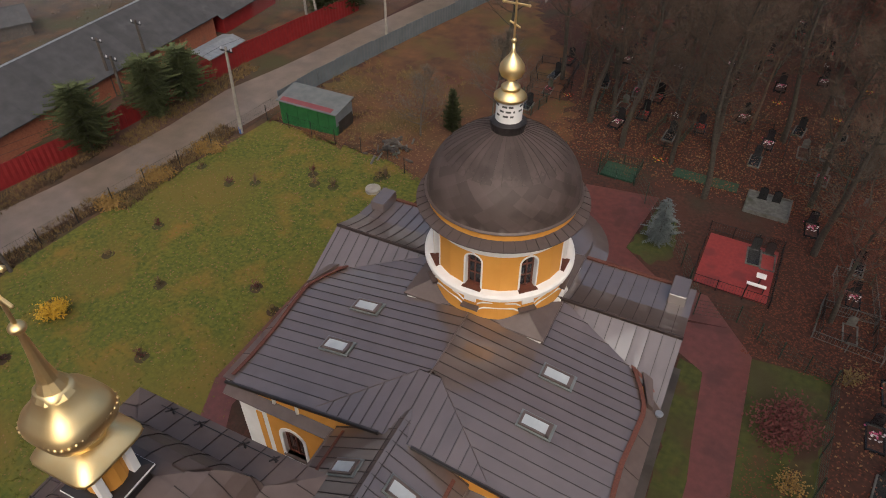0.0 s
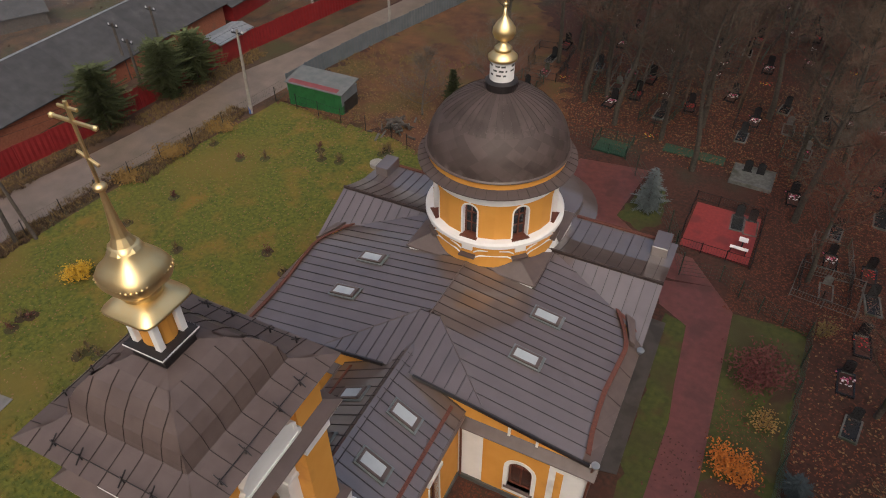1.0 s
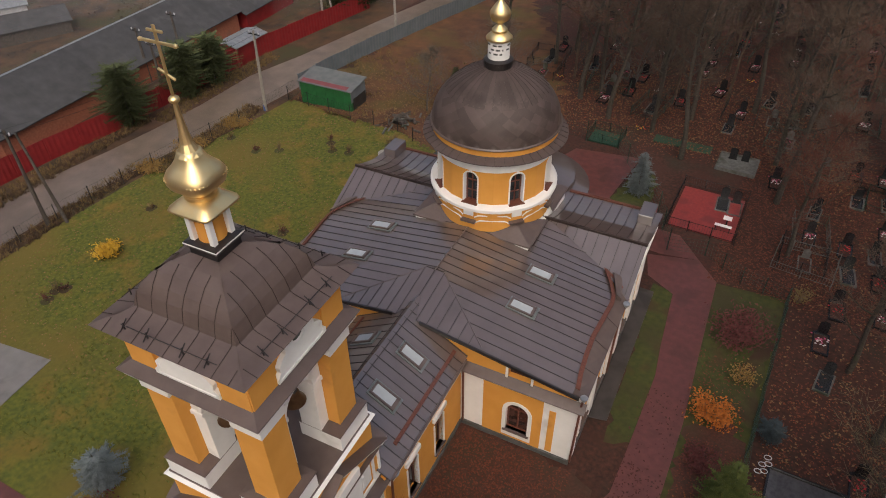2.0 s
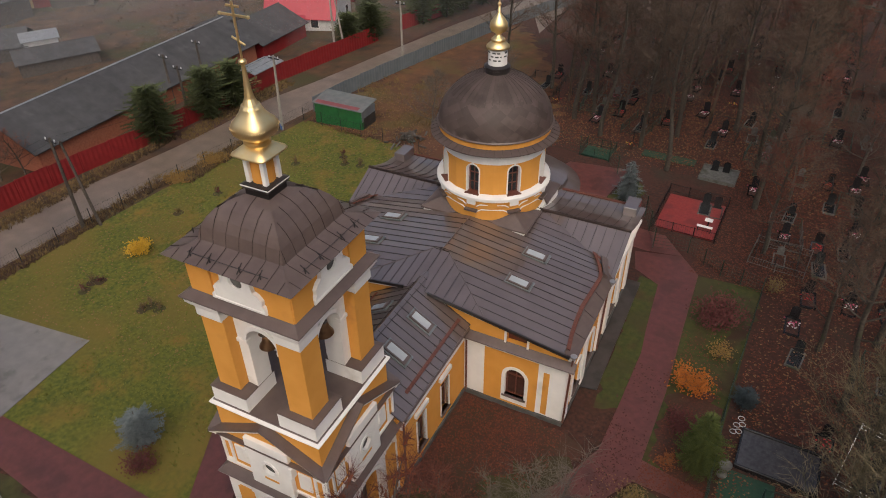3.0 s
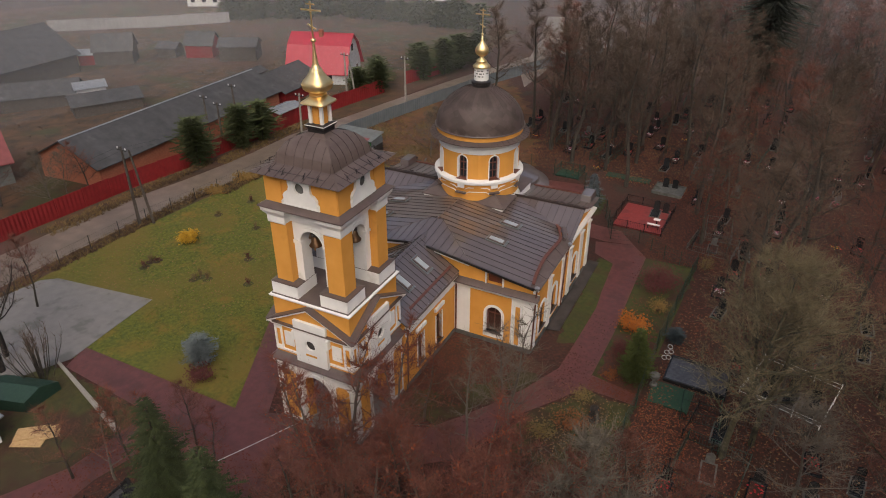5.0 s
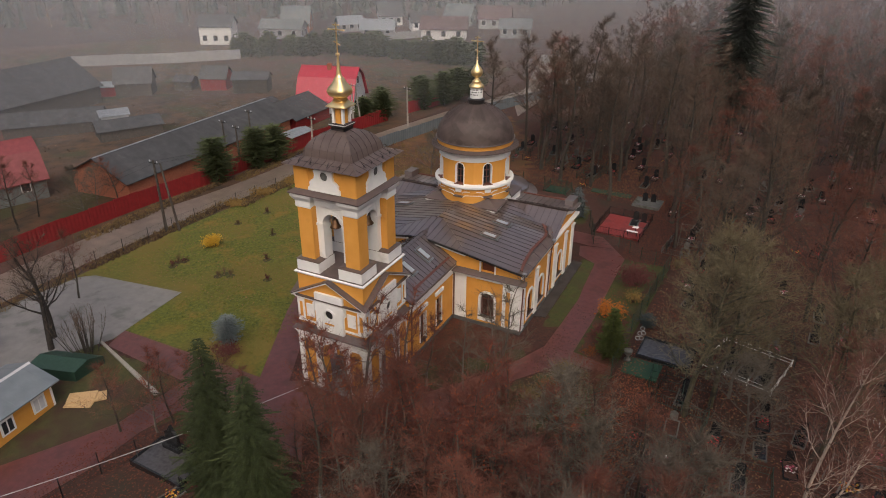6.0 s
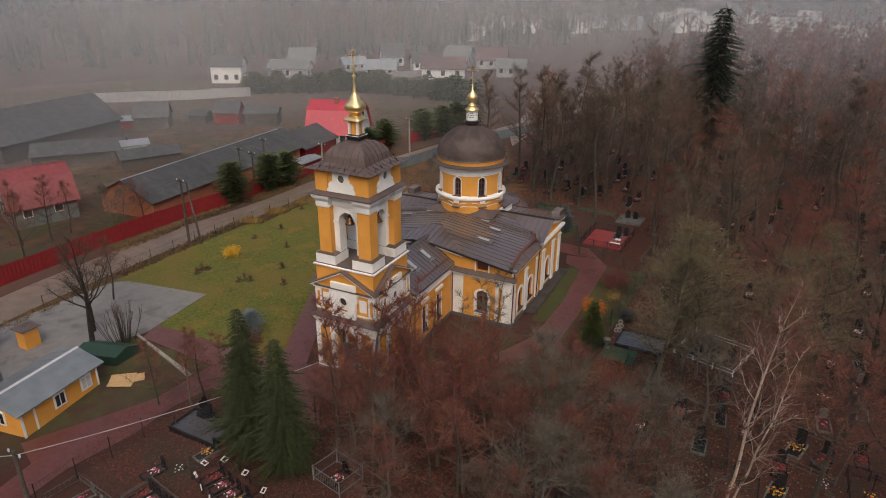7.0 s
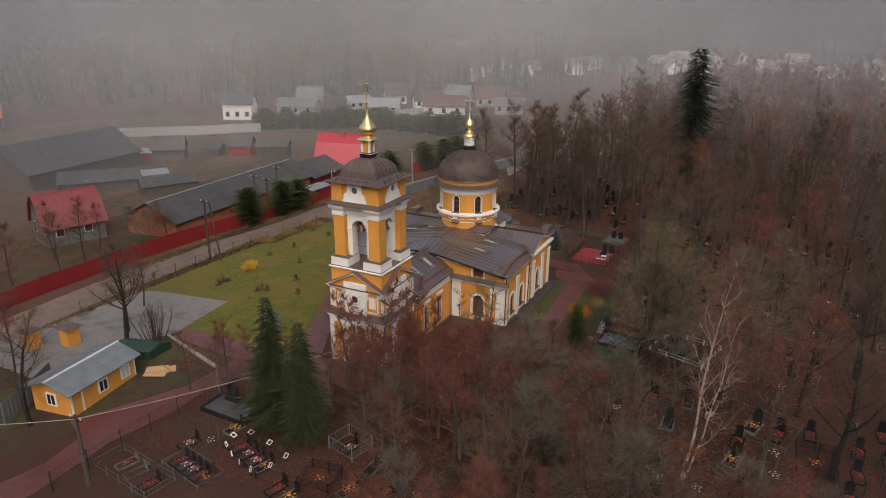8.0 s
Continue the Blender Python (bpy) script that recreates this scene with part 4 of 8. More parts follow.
def strip_sheet(a0, a1, b1, b0, n=4, sag=0.0, name="roof_panel", rib=0.035, thick=0.05):
    """One roof sheet spanned by its upper edge a0 a1 and lower edge b0 b1, with a raised seam along a0 b0."""
    a0, a1, b0, b1 = (Vector(p) for p in (a0, a1, b0, b1))
    bm = nb()
    up, dn, line = [], [], []
    for i in range(n + 1):
        t = i / n
        d = Vector((0, 0, -4 * sag * t * (1 - t)))
        p, q = a0.lerp(b0, t) + d, a1.lerp(b1, t) + d
        line.append(p)
        up.append((bm.verts.new(p), bm.verts.new(q)))
        dn.append((bm.verts.new(p - Vector((0, 0, thick))), bm.verts.new(q - Vector((0, 0, thick)))))
    for i in range(n):
        for f in ((up[i][0], up[i][1], up[i + 1][1], up[i + 1][0]), (dn[i][1], dn[i][0], dn[i + 1][0], dn[i + 1][1]), (up[i][0], up[i + 1][0], dn[i + 1][0], dn[i][0]), (up[i][1], dn[i][1], dn[i + 1][1], up[i + 1][1])):
            bm.faces.new(f)
    bm.faces.new((up[0][1], up[0][0], dn[0][0], dn[0][1]))
    bm.faces.new((up[n][0], up[n][1], dn[n][1], dn[n][0]))
    side = (a1 - a0) if (a1 - a0).length > (b1 - b0).length else (b1 - b0)
    if (a0 - b0).length > 0.25:
        seam_rib(bm, [p - Vector((0, 0, 0.006)) for p in line], side.normalized() * 0.016, [Vector((0, 0, rib))] * len(line))
    bmesh.ops.recalc_face_normals(bm, faces=bm.faces[:])
    part(name, bm, [ROOF, SEAM], main_roof)


for s in (1, -1):
    def q(dx, y, z, s=s):
        return (AX + s * dx, y, z)
    # main slope, falling sideways from ridge and fold to the leaf gutter
    w = 0.52
    y = 13.06
    while y < 22.5:
        y1 = min(y + w, 22.53)

        def top_at(v):
            return (*fold_at(max(v, 13.2)), v) if v < 16.0 else (0.0, RZ, v)

        def foot_at(v):
            if v < 18.9:
                return GUT, eave_z(v), v
            if v < 20.8:
                return GUT - 0.9 * ((v - 18.9) / 1.9) ** 1.3, 5.85 - 0.06 * (v - 18.9) / 1.9, v
            k = (v - 20.8) / 1.75
            return 7.08 - 3.73 * k, 5.79 + 0.9 * k, v
        (ta, za, _), (tb, zb, _) = top_at(y), top_at(y1)
        (fa, ga, _), (fb, gb, _) = foot_at(y), foot_at(y1)
        strip_sheet(q(ta, y, za), q(tb, y1, zb), q(fb, y1, gb), q(fa, y, ga))
        y = y1
        if y1 >= 22.53:
            break
    # half of the south hip, falling to the south eave
    dx = 0.0
    while dx < 3.68:
        d1 = min(dx + w, 3.7)

        def hip_top(d):
            k = max(0.0, (d - 0.45) / 3.25)
            return q(d, 16.0 - 2.8 * k, RZ - k)
        strip_sheet(hip_top(dx), hip_top(d1), q(d1, 13.02, rake_z(d1)), q(dx, 13.02, rake_z(dx)), 3)
        dx = d1
    # cross arm: south slope, then the flared north slope
    dx = 3.35
    while dx < 8.6:
        d1 = min(dx + 0.56, 8.62)

        def arm_foot(d):
            if d < 7.08:
                k = (7.08 - d) / 3.73
                return q(d, 20.8 + 1.75 * k, 5.8 + 0.9 * k)
            k = (d - 7.08) / 1.54
            return q(d, 20.8 - 1.2 * k, 5.8 - 0.42 * k)
        strip_sheet(q(dx, 22.6, 6.72), q(d1, 22.6, 6.72), arm_foot(d1), arm_foot(dx), 2)
        dx = d1
    dx = 2.5
    while dx < 8.6:
        d1 = min(dx + 0.56, 8.62)
        strip_sheet(q(dx, 22.52, 6.78), q(d1, 22.52, 6.78), q(d1, 24.5, 6.05), q(dx, 24.5, 6.05), 3, 0.05)
        strip_sheet(q(dx, 24.5, 6.05), q(d1, 24.5, 6.05), q(d1, 26.65, 5.9), q(dx, 26.65, 5.9), 2, 0.03)
        dx = d1
    part("ridge_step", loft(nb(), [[q(dx, 22.46, 6.66), q(dx, 22.46, 6.8), q(dx, 22.54, 6.82), q(dx, 22.54, 6.68)] for dx in (3.2, 8.64)]), SEAM, main_roof, "dark step along the arm's ridge")
    part("hip_cap", tube(nb(), q(0.45, 16.0, RZ + 0.0), q(3.7, 13.2, RZ - 0.99), 0.028, n=5), CAP, main_roof)
    part("verge", loft(nb(), [[q(dx, 12.96, rake_z(dx) - 0.13), q(dx, 12.96, rake_z(dx) + 0.03), q(dx, 13.06, rake_z(dx) + 0.03), q(dx, 13.06, rake_z(dx) - 0.13)] for dx in (8.3, 4.0, 0.7)]), DARKMETAL, main_roof)
    # leaf-filled gutter at the foot of the slope, and the flat band outside it
    line = [(GUT + 0.12, 13.35), (GUT - 0.02, 14.2), (GUT - 0.1, 15.2), (GUT - 0.13, 16.2), (GUT - 0.03, 17.4), (GUT + 0.05, 18.6), (GUT - 0.02, 19.1), (GUT - 0.36, 19.9), (GUT - 0.9, 20.85)]
    part("gutter", loft(nb(), [[q(g + c, v, (eave_z(v) if v < 18.9 else 5.84) + 0.02 + d) for c, d in ((-0.09, 0.05), (0.11, -0.02), (0.11, 0.04), (-0.09, 0.1))] for g, v in line]), RUST, main_roof, "gutter ledge filled with red-brown leaves")
    part("valley_leaves", loft(nb(), [[q(d, v - 0.07, z + 0.02), q(d, v + 0.09, z + 0.07), q(d, v + 0.09, z + 0.02)] for d, v, z in ((7.08, 20.8, 5.84), (7.6, 20.55, 5.72), (8.2, 20.2, 5.58))]), RUST, main_roof, "red-brown leaves in the valley")
    part("eaves_band", loft(nb(), [[q(GUT - 0.08, v, eave_z(v) - 0.12), q(8.62, v, 5.16 + 0.012 * (v - 13)), q(8.62, v, 5.1 + 0.012 * (v - 13)), q(GUT - 0.08, v, eave_z(v) - 0.3)] for v in (13.2, 14.5, 16, 17.5, 19.2, 19.9)]), CAP, main_roof, "smooth brown sheet band outside the gutter")
    for v in (14.6, 16.2, 17.8):
        part("band_seam", tube(nb(), q(GUT, v, eave_z(v) - 0.1), q(8.62, v, 5.17 + 0.012 * (v - 13)), 0.014, n=4), SEAM, main_roof)
    part("valley_hood", loft(nb(), [[q(7.5, 20.75, 5.95), q(7.98, 20.55, 5.9), q(7.98, 20.55, 5.72), q(7.5, 20.75, 5.76)], [q(8.08, 19.25, 5.9), q(8.34, 19.2, 5.8), q(8.34, 19.2, 5.6), q(8.08, 19.25, 5.6)]]), CAP, main_roof, "grey sheet-metal hood over the valley")
    part("parapet_block", boxes((AX + s * 7.9 - 0.4, AX + s * 7.9 + 0.4, 25.2, 26.6, 5.7, 6.52), bevel=0.03), ROOF, main_roof)
    part("rear_gutter", boxes((AX + s * 5.4 - 2.1, AX + s * 5.4 + 2.1, 26.5, 26.68, 5.88, 5.98)), RUST, main_roof)
    # nave
    y = 6.3
    while y < 14.2:
        y1 = min(y + 0.5, 14.3)
        strip_sheet(q(0, y, NZ1), q(0, y1, NZ1), q(2.95, y1, NZ0), q(2.95, y, NZ0), 1)
        y = y1
    part("nave_gutter", tube(nb(), q(2.98, 6.4, NZ0 - 0.03), q(2.98, 13.1, NZ0 - 0.04), 0.07), CAP, main_roof)
    part("gutter_leaves", loft(nb(), [[q(2.36, v, NZ1 - NSL * 2.36 + 0.015), q(2.5, v, NZ1 - NSL * 2.5 + 0.015), q(2.5, v, NZ1 - NSL * 2.5 + 0.06), q(2.36, v, NZ1 - NSL * 2.36 + 0.05)] for v in (7.6, 9.5, 11.2, 13.1)]), RUST, main_roof, "red-brown leaves lying along the nave eaves")
part("ridge_cap", tube(nb(), (AX, 15.9, RZ + 0.01), (AX, 19.6, RZ + 0.01), 0.035, n=6), CAP, main_roof)
part("ridge_joint", tube(nb(), (AX - 0.5, 15.99, RZ + 0.01), (AX + 0.5, 15.99, RZ + 0.01), 0.022, n=4), SEAM, main_roof)
for k in (-1, 1):
    part("ridge_seam", tube(nb(), (AX + k * 0.2, 6.3, NZ1 - 0.2 * NSL + 0.02), (AX + k * 0.2, 13.9, NZ1 - 0.2 * NSL + 0.02), 0.02, n=4), SEAM, main_roof)
part("ridge_cap", loft(nb(), [[(AX - 0.2, y, NZ1 - 0.2 * NSL), (AX, y, NZ1 + 0.04), (AX + 0.2, y, NZ1 - 0.2 * NSL), (AX, y, NZ1 - 0.1)] for y in (6.3, 14.2)]), ROOF, main_roof)


def skylight(x, y, z, slope, w, l, parent):
    """A roof window lying on a slope that falls along x (l along the fall)."""
    m = Matrix.Translation((x, y, z)) @ Matrix.Rotation(slope, 4, "Y")
    k = part("skylight", turned(boxes((-l / 2, l / 2, -w / 2, -w / 2 + 0.09, -0.02, 0.1), (-l / 2, l / 2, w / 2 - 0.09, w / 2, -0.02, 0.1), (-l / 2, -l / 2 + 0.1, -w / 2, w / 2, -0.02, 0.1), (l / 2 - 0.16, l / 2, -w / 2, w / 2, -0.02, 0.1)), m), CAP, parent, "roof window in a brown frame")
    part("pane", turned(boxes((-l / 2 + 0.05, l / 2 - 0.08, -w / 2 + 0.05, w / 2 - 0.05, 0.03, 0.06)), m), SKYGLASS, k)
    part("flashing", turned(boxes((-l / 2 - 0.08, l / 2 + 0.12, -w / 2 - 0.08, w / 2 + 0.08, -0.03, 0.03)), m), GREYROOF, k)


for s in (1, -1):
    for y in (18.5, 16.0):
        ez = eave_z(y)
        skylight(AX + s * 4.48, y, RZ + (ez - RZ) * 4.48 / GUT + 0.06, math.atan((RZ - ez) / GUT) * s, 0.66, 1.25, main_roof)
    for y in (11.4, 9.0):
        skylight(AX + s * 1.2, y, NZ1 - NSL * 1.2 + 0.04, math.atan(NSL) * s, 0.66, 1.25, main_roof)

# drum, dome and finial
CX, CY = -9.32, 22.75
part("drum_base", boxes((CX - 3.2, CX + 3.2, CY - 2.95, CY + 2.95, 5.5, 6.74)), WHITE, church)
for sx in (-1, 1):
    for sy in (-1, 1):
        c = Vector((CX + sx * 3.34, CY + sy * 3.0, 6.75))
        bm = nb()
        v = [bm.verts.new(p) for p in (c, c + Vector((-sx * 2.6, 0, 0.02)), Vector((CX + sx * 1.95, CY + sy * 1.95, 7.5)), c + Vector((0, -sy * 2.6, 0.02)))]
        lo = [bm.verts.new(p.co - Vector((0, 0, 0.1))) for p in v]
        bm.faces.new((v[0], v[1], v[2]))
        bm.faces.new((v[0], v[2], v[3]))
        for i, j in ((0, 1), (3, 0), (1, 2), (2, 3)):
            bm.faces.new((v[i], lo[i], lo[j], v[j]))
        bmesh.ops.recalc_face_normals(bm, faces=bm.faces[:])
        part("corner_roof", bm, CAP, church, "brown sheet-metal corner roof")
DR = 2.98


def drum_plate(bm, a):
    """Bends a plate built in x and z round the drum, facing the bearing a (radians from south towards east)."""
    for v in bm.verts:
        ang = v.co.x / DR + a
        r = DR - v.co.y
        v.co.x, v.co.y = CX + r * math.sin(ang), CY - r * math.cos(ang)
    return bm


def step_line(z, w, t=0.05):
    return [(-w, z - 0.14), (-w + 0.2, z), (w - 0.2, z), (w, z - 0.14), (w, z - 0.14 - t), (w - 0.2, z - t), (-w + 0.2, z - t), (-w, z - 0.14 - t)]


part("drum_foot", lathe(CX, CY, [(3.06, 6.9), (3.06, 7.7), (3.12, 7.76), (3.12, 8.2), (2.9, 8.2)], 64), YELLOW, church, smooth=False)
for k in range(8):
    a = k * math.pi / 4
    part("step_moulding", drum_plate(plate(step_line(7.95, 0.88), [], -0.21, 0.05), a + math.pi / 8), WHITE, church)
    part("step_moulding", drum_plate(plate(step_line(7.6, 0.82), [], -0.15, 0.05), a + math.pi / 8), WHITE, church)
    part("foot_block", drum_plate(boxes((-0.24, 0.24, -0.24, 0.0, 7.88, 8.18)), a), WHITE, church)
    part("foot_hood", drum_plate(boxes((-0.36, 0.36, -0.34, 0.0, 7.45, 7.56)), a), CAP, church)
    hole = arch(0, 8.52, 9.96, 0.37)
    w = 2 * math.pi * DR / 16 + 0.002
    cols = [(-w, 8.1), (-w * 0.66, 8.2), (-0.5, 8.1), (0.5, 8.1), (w * 0.66, 8.1), (w, 8.1), (w, 11.0), (w * 0.66, 11.0), (0.5, 11.0), (-0.5, 11.0), (-w * 0.66, 11.0), (-w, 11.0)]
    part("drum_wall", drum_plate(plate(cols, [hole], 0.0, 0.4), a), YELLOW, church)
    part("window_surround", drum_plate(plate(arch(0, 8.48, 9.96, 0.42), [arch(0, 8.52, 9.96, 0.35)], -0.025, 0.34), a), WHITE, church)
    part("keystone", drum_plate(boxes((-0.05, 0.05, -0.05, 0.02, 10.34, 10.46)), a), WHITE, church)
    wd = part("window", drum_plate(plate(arch(0, 8.52, 9.96, 0.35), [arch(0, 8.6, 9.94, 0.28)], 0.22, 0.06), a), FRAME, church)
    part("glazing_bar", drum_plate(boxes((-0.025, 0.025, 0.21, 0.28, 8.54, 10.28), (-0.31, 0.31, 0.21, 0.28, 9.7, 9.76), (-0.31, 0.31, 0.21, 0.28, 9.12, 9.16)), a), FRAME, wd)
    part("pane", drum_plate(plate(arch(0, 8.52, 9.96, 0.34), [], 0.26, 0.01), a), GLASS, wd)
    part("sill", drum_plate(boxes((-0.4, 0.4, -0.2, 0.24, 8.5, 8.56)), a), FRAME, wd)
part("drum_ring", lathe(CX, CY, [(3.0, 8.1), (3.26, 8.18), (3.36, 8.26), (3.36, 8.42), (3.26, 8.5), (2.97, 8.54)], 64), WHITE, church, "white moulded ring")
part("drum_frieze", lathe(CX, CY, [(2.97, 10.42), (3.02, 10.44), (3.02, 10.84), (3.12, 10.94), (3.3, 11.24), (2.7, 11.26)], 64), WHITE, church)
eaves = part("eaves_ring", lathe(CX, CY, [(3.67, 11.23), (3.67, 11.27), (3.2, 11.45), (2.9, 11.45)], 64), DOMESHEET, church, "brown sheet-metal eaves ring")
for k in range(48):
    a = k * 2 * math.pi / 48
    c, s = math.cos(a), math.sin(a)
    part("seam", tube(nb(), (CX + 3.67 * c, CY + 3.67 * s, 11.28), (CX + 3.21 * c, CY + 3.21 * s, 11.455), 0.014, n=4), SEAM, eaves)
part("dome_band", lathe(CX, CY, [(3.19, 11.36), (3.19, 11.84), (2.9, 11.84)], 64), YELLOW, church)


def dome_profile(t, grow=0.0):
    return ((3.2 + grow) * math.cos(t) ** 1.2, 11.88 + (2.78 + grow) * math.sin(t))


dome = part("dome", lathe(CX, CY, [(3.32, 11.8), (3.33, 11.84), (3.18, 11.87)] + [dome_profile(i * 1.32 / 12) for i in range(1, 13)] + [(0.3, 14.4)], 48), CAP, church, "brown sheet-metal dome", smooth=True)
# lower part: lozenge sheets that overlap like scales
LN, LD = 26, 0.1
for k in range(8):
    for i in range(LN):
        u0 = 2 * math.pi * (i + 0.5 * (k % 2)) / LN
        bm = nb()
        net = []
        for ia in range(3):
            line = []
            for ib in range(3):
                fa, fb = ia / 2, ib / 2
                u = u0 + (fa - fb) * math.pi / LN
                r, z = dome_profile(max(0.0, 0.0 + (k - 1 + fa + fb) * LD), 0.026 - 0.005 * (fa + fb))
                line.append(bm.verts.new((CX + r * math.cos(u), CY + r * math.sin(u), z)))
            net.append(line)
        for ia in range(2):
            for ib in range(2):
                q = (net[ia][ib], net[ia + 1][ib], net[ia + 1][ib + 1], net[ia][ib + 1])
                if min((q[0].co - q[2].co).length, (q[1].co - q[3].co).length) > 1e-4:
                    bm.faces.new(q).smooth = True
        rim = [bm.verts.new(v.co) for v in (net[0][2], net[0][1], net[0][0], net[1][0], net[2][0])]
        low = [bm.verts.new(Vector((CX, CY, v.co.z)) + (v.co - Vector((CX, CY, v.co.z))) * 0.99) for v in rim]
        for j in range(4):
            bm.faces.new((rim[j], low[j], low[j + 1], rim[j + 1])).material_index = 1
        part("scale_sheet", bm, [DOMESHEET, SEAM], dome)
# upper part: long sheets with standing seams
GN = 40
prof = [dome_profile(0.62 + i * 0.7 / 8, 0.02) for i in range(9)]
for k in range(GN):
    a0, a1 = 2 * math.pi * k / GN, 2 * math.pi * (k + 1) / GN
    bm = nb()
    rows = []
    for r, z in prof:
        rows.append([bm.verts.new((CX + r * math.cos(a), CY + r * math.sin(a), z)) for a in (a0, (a0 + a1) / 2, a1)])
    for p, q2 in zip(rows, rows[1:]):
        for i in (0, 1):
            bm.faces.new((p[i], p[i + 1], q2[i + 1], q2[i])).smooth = True
    n = Vector((math.cos(a0), math.sin(a0), 0))
    seam_rib(bm, [Vector((CX, CY, z)) + n * r for r, z in prof], Vector((-math.sin(a0), math.cos(a0), 0)) * 0.006, [(n * (r / 3.2) + Vector((0, 0, 1 - r / 3.4))).normalized() * 0.016 for r, z in prof])
    part("dome_panel", bm, [DOMESHEET, SEAM], dome)
part("finial_foot", lathe(CX, CY, [(0.67, 14.3), (0.67, 14.78), (0.71, 14.8), (0.71, 14.92), (0.63, 14.97), (0.5, 15.02)], 28), DARKMETAL, church, "blackened metal finial foot")
fd = part("finial_drum", lathe(CX, CY, [(0.52, 14.96), (0.52, 15.9)], 28), WHITE, church, "white finial drum with worn lettering")
for z, spans in ((15.68, ((-0.5, -0.1), (0.0, 0.35), (0.9, 1.3), (-1.3, -0.8))), (15.48, ((-0.7, -0.35), (-0.2, 0.2), (0.35, 0.5), (0.8, 1.2))), (15.28, ((-0.4, 0.0), (0.15, 0.4), (-1.0, -0.7)))):
    for a, b in spans:
        ring = [[(CX + r * math.sin(u + 0.3), CY - r * math.cos(u + 0.3), zz) for r, zz in ((0.518, z), (0.524, z), (0.524, z + 0.08), (0.518, z + 0.08))] for u in [a + (b - a) * i / 4 for i in range(5)]]
        part("lettering", loft(nb(), ring), PLINTH, fd)
part("gold_cap", lathe(CX, CY, [(0.55, 15.88), (0.62, 15.90), (0.62, 16.00), (0.45, 16.16), (0.3, 16.28)], 28), GOLD, church, smooth=True)
part("gold_neck", lathe(CX, CY, [(0.3, 16.22), (0.37, 16.26), (0.37, 16.36), (0.3, 16.42), (0.14, 16.56), (0.12, 16.65), (0.22, 16.70)], 24), GOLD, church, smooth=True)
part("gold_onion", lathe(CX, CY, [(0.2, 16.66), (0.4, 16.80), (0.48, 17.00), (0.46, 17.20), (0.3, 17.44), (0.14, 17.62), (0.08, 17.75), (0.05, 18.05)], 24), GOLD, church, smooth=True)
bm = nb()
bmesh.ops.create_uvsphere(bm, u_segments=14, v_segments=8, radius=0.1, matrix=Matrix.Translation((CX, CY, 18.14)))
part("gold_ball", bm, GOLD, church, smooth=True)
finial_cross(CX, CY, 18.18, 19.85, 0.48, 0.22, GOLD, church)
# apse
part("apse_wall", lathe(AX + 0.1, 27.2, [(3.6, -0.1), (3.6, 5.4)], 32), YELLOW, church)
part("apse_cornice", lathe(AX + 0.1, 27.2, [(3.6, 4.9), (3.8, 5.1), (3.95, 5.35), (3.5, 5.4)], 32), WHITE, church)
part("apse_roof", lathe(AX + 0.1, 27.2, [(4.05, 5.38), (4.05, 5.44), (3.2, 5.8), (3.15, 6.1), (1.4, 6.7), (0.4, 6.8)], 36), ROOF, church)
# rainwater pipes
for pts in ([(AX + 2.8, S - 0.25, 4.8), (AX + 2.8, S - 0.13, 4.3), (AX + 2.8, S - 0.13, 0.3)], [(E + 0.3, S - 0.35, 5.3), (E + 0.2, S - 0.1, 4.6), (E + 0.12, S - 0.1, 0.3)], [(E + 0.42, 19.3, 5.35), (E + 0.25, 19.3, 4.6), (E + 0.16, 19.3, 0.3)], [(AX + 2.95, 6.7, 4.8), (AX + 2.75, 6.7, 4.3), (AX + 2.7, 6.7, 0.3)]):
    bm = nb()
    for p, q in zip(pts, pts[1:]):
        tube(bm, p, q, 0.055, n=8)
    pipe = part("downpipe", bm, FRAME, church, "dark brown rainwater pipe")
    part("hopper", lathe(pts[0][0], pts[0][1], [(0.07, pts[0][2] - 0.1), (0.16, pts[0][2] + 0.08), (0.17, pts[0][2] + 0.14)], 10), ZINC, pipe, "zinc hopper head")

church.rotation_euler.z = TURN

# ---- fences, poles and buildings round the churchyard ----
PETAL = {n: material("petals_" + n, c, tuple(min(1, v * 1.3) for v in c), 9, 0.8, bump=0) for n, c in {"pink": (0.5, 0.08, 0.18), "red": (0.5, 0.02, 0.03), "white": (0.7, 0.7, 0.68), "yellow": (0.6, 0.4, 0.04), "orange": (0.6, 0.16, 0.02)}.items()}
BUSHY = {n: material("leaves_" + n, c, d, 6, 0.9, bump=0) for n, c, d in (("yellow", (0.42, 0.24, 0.02), (0.6, 0.36, 0.03)), ("orange", (0.27, 0.075, 0.01), (0.42, 0.135, 0.014)), ("rusty", (0.14, 0.045, 0.014), (0.22, 0.075, 0.02)), ("maroon", (0.07, 0.018, 0.018), (0.12, 0.03, 0.028)), ("olive", (0.12, 0.085, 0.03), (0.18, 0.13, 0.045)), ("yellowing", (0.17, 0.1, 0.03), (0.26, 0.16, 0.045)))}
GREENMESH = material("green_mesh_fence", (0.012, 0.035, 0.025), (0.02, 0.05, 0.035), 6, 0.5)
BLUEPAINT = material("blue_paint", (0.03, 0.07, 0.2), (0.04, 0.09, 0.26), 6, 0.5)
GREENTILE = material("green_ground_cover", (0.012, 0.045, 0.027), (0.02, 0.062, 0.036), 8, 0.8)
DULLRED = material("dull_red_roof", (0.17, 0.035, 0.04), (0.22, 0.05, 0.052), 2, 0.5, bump=0.05)
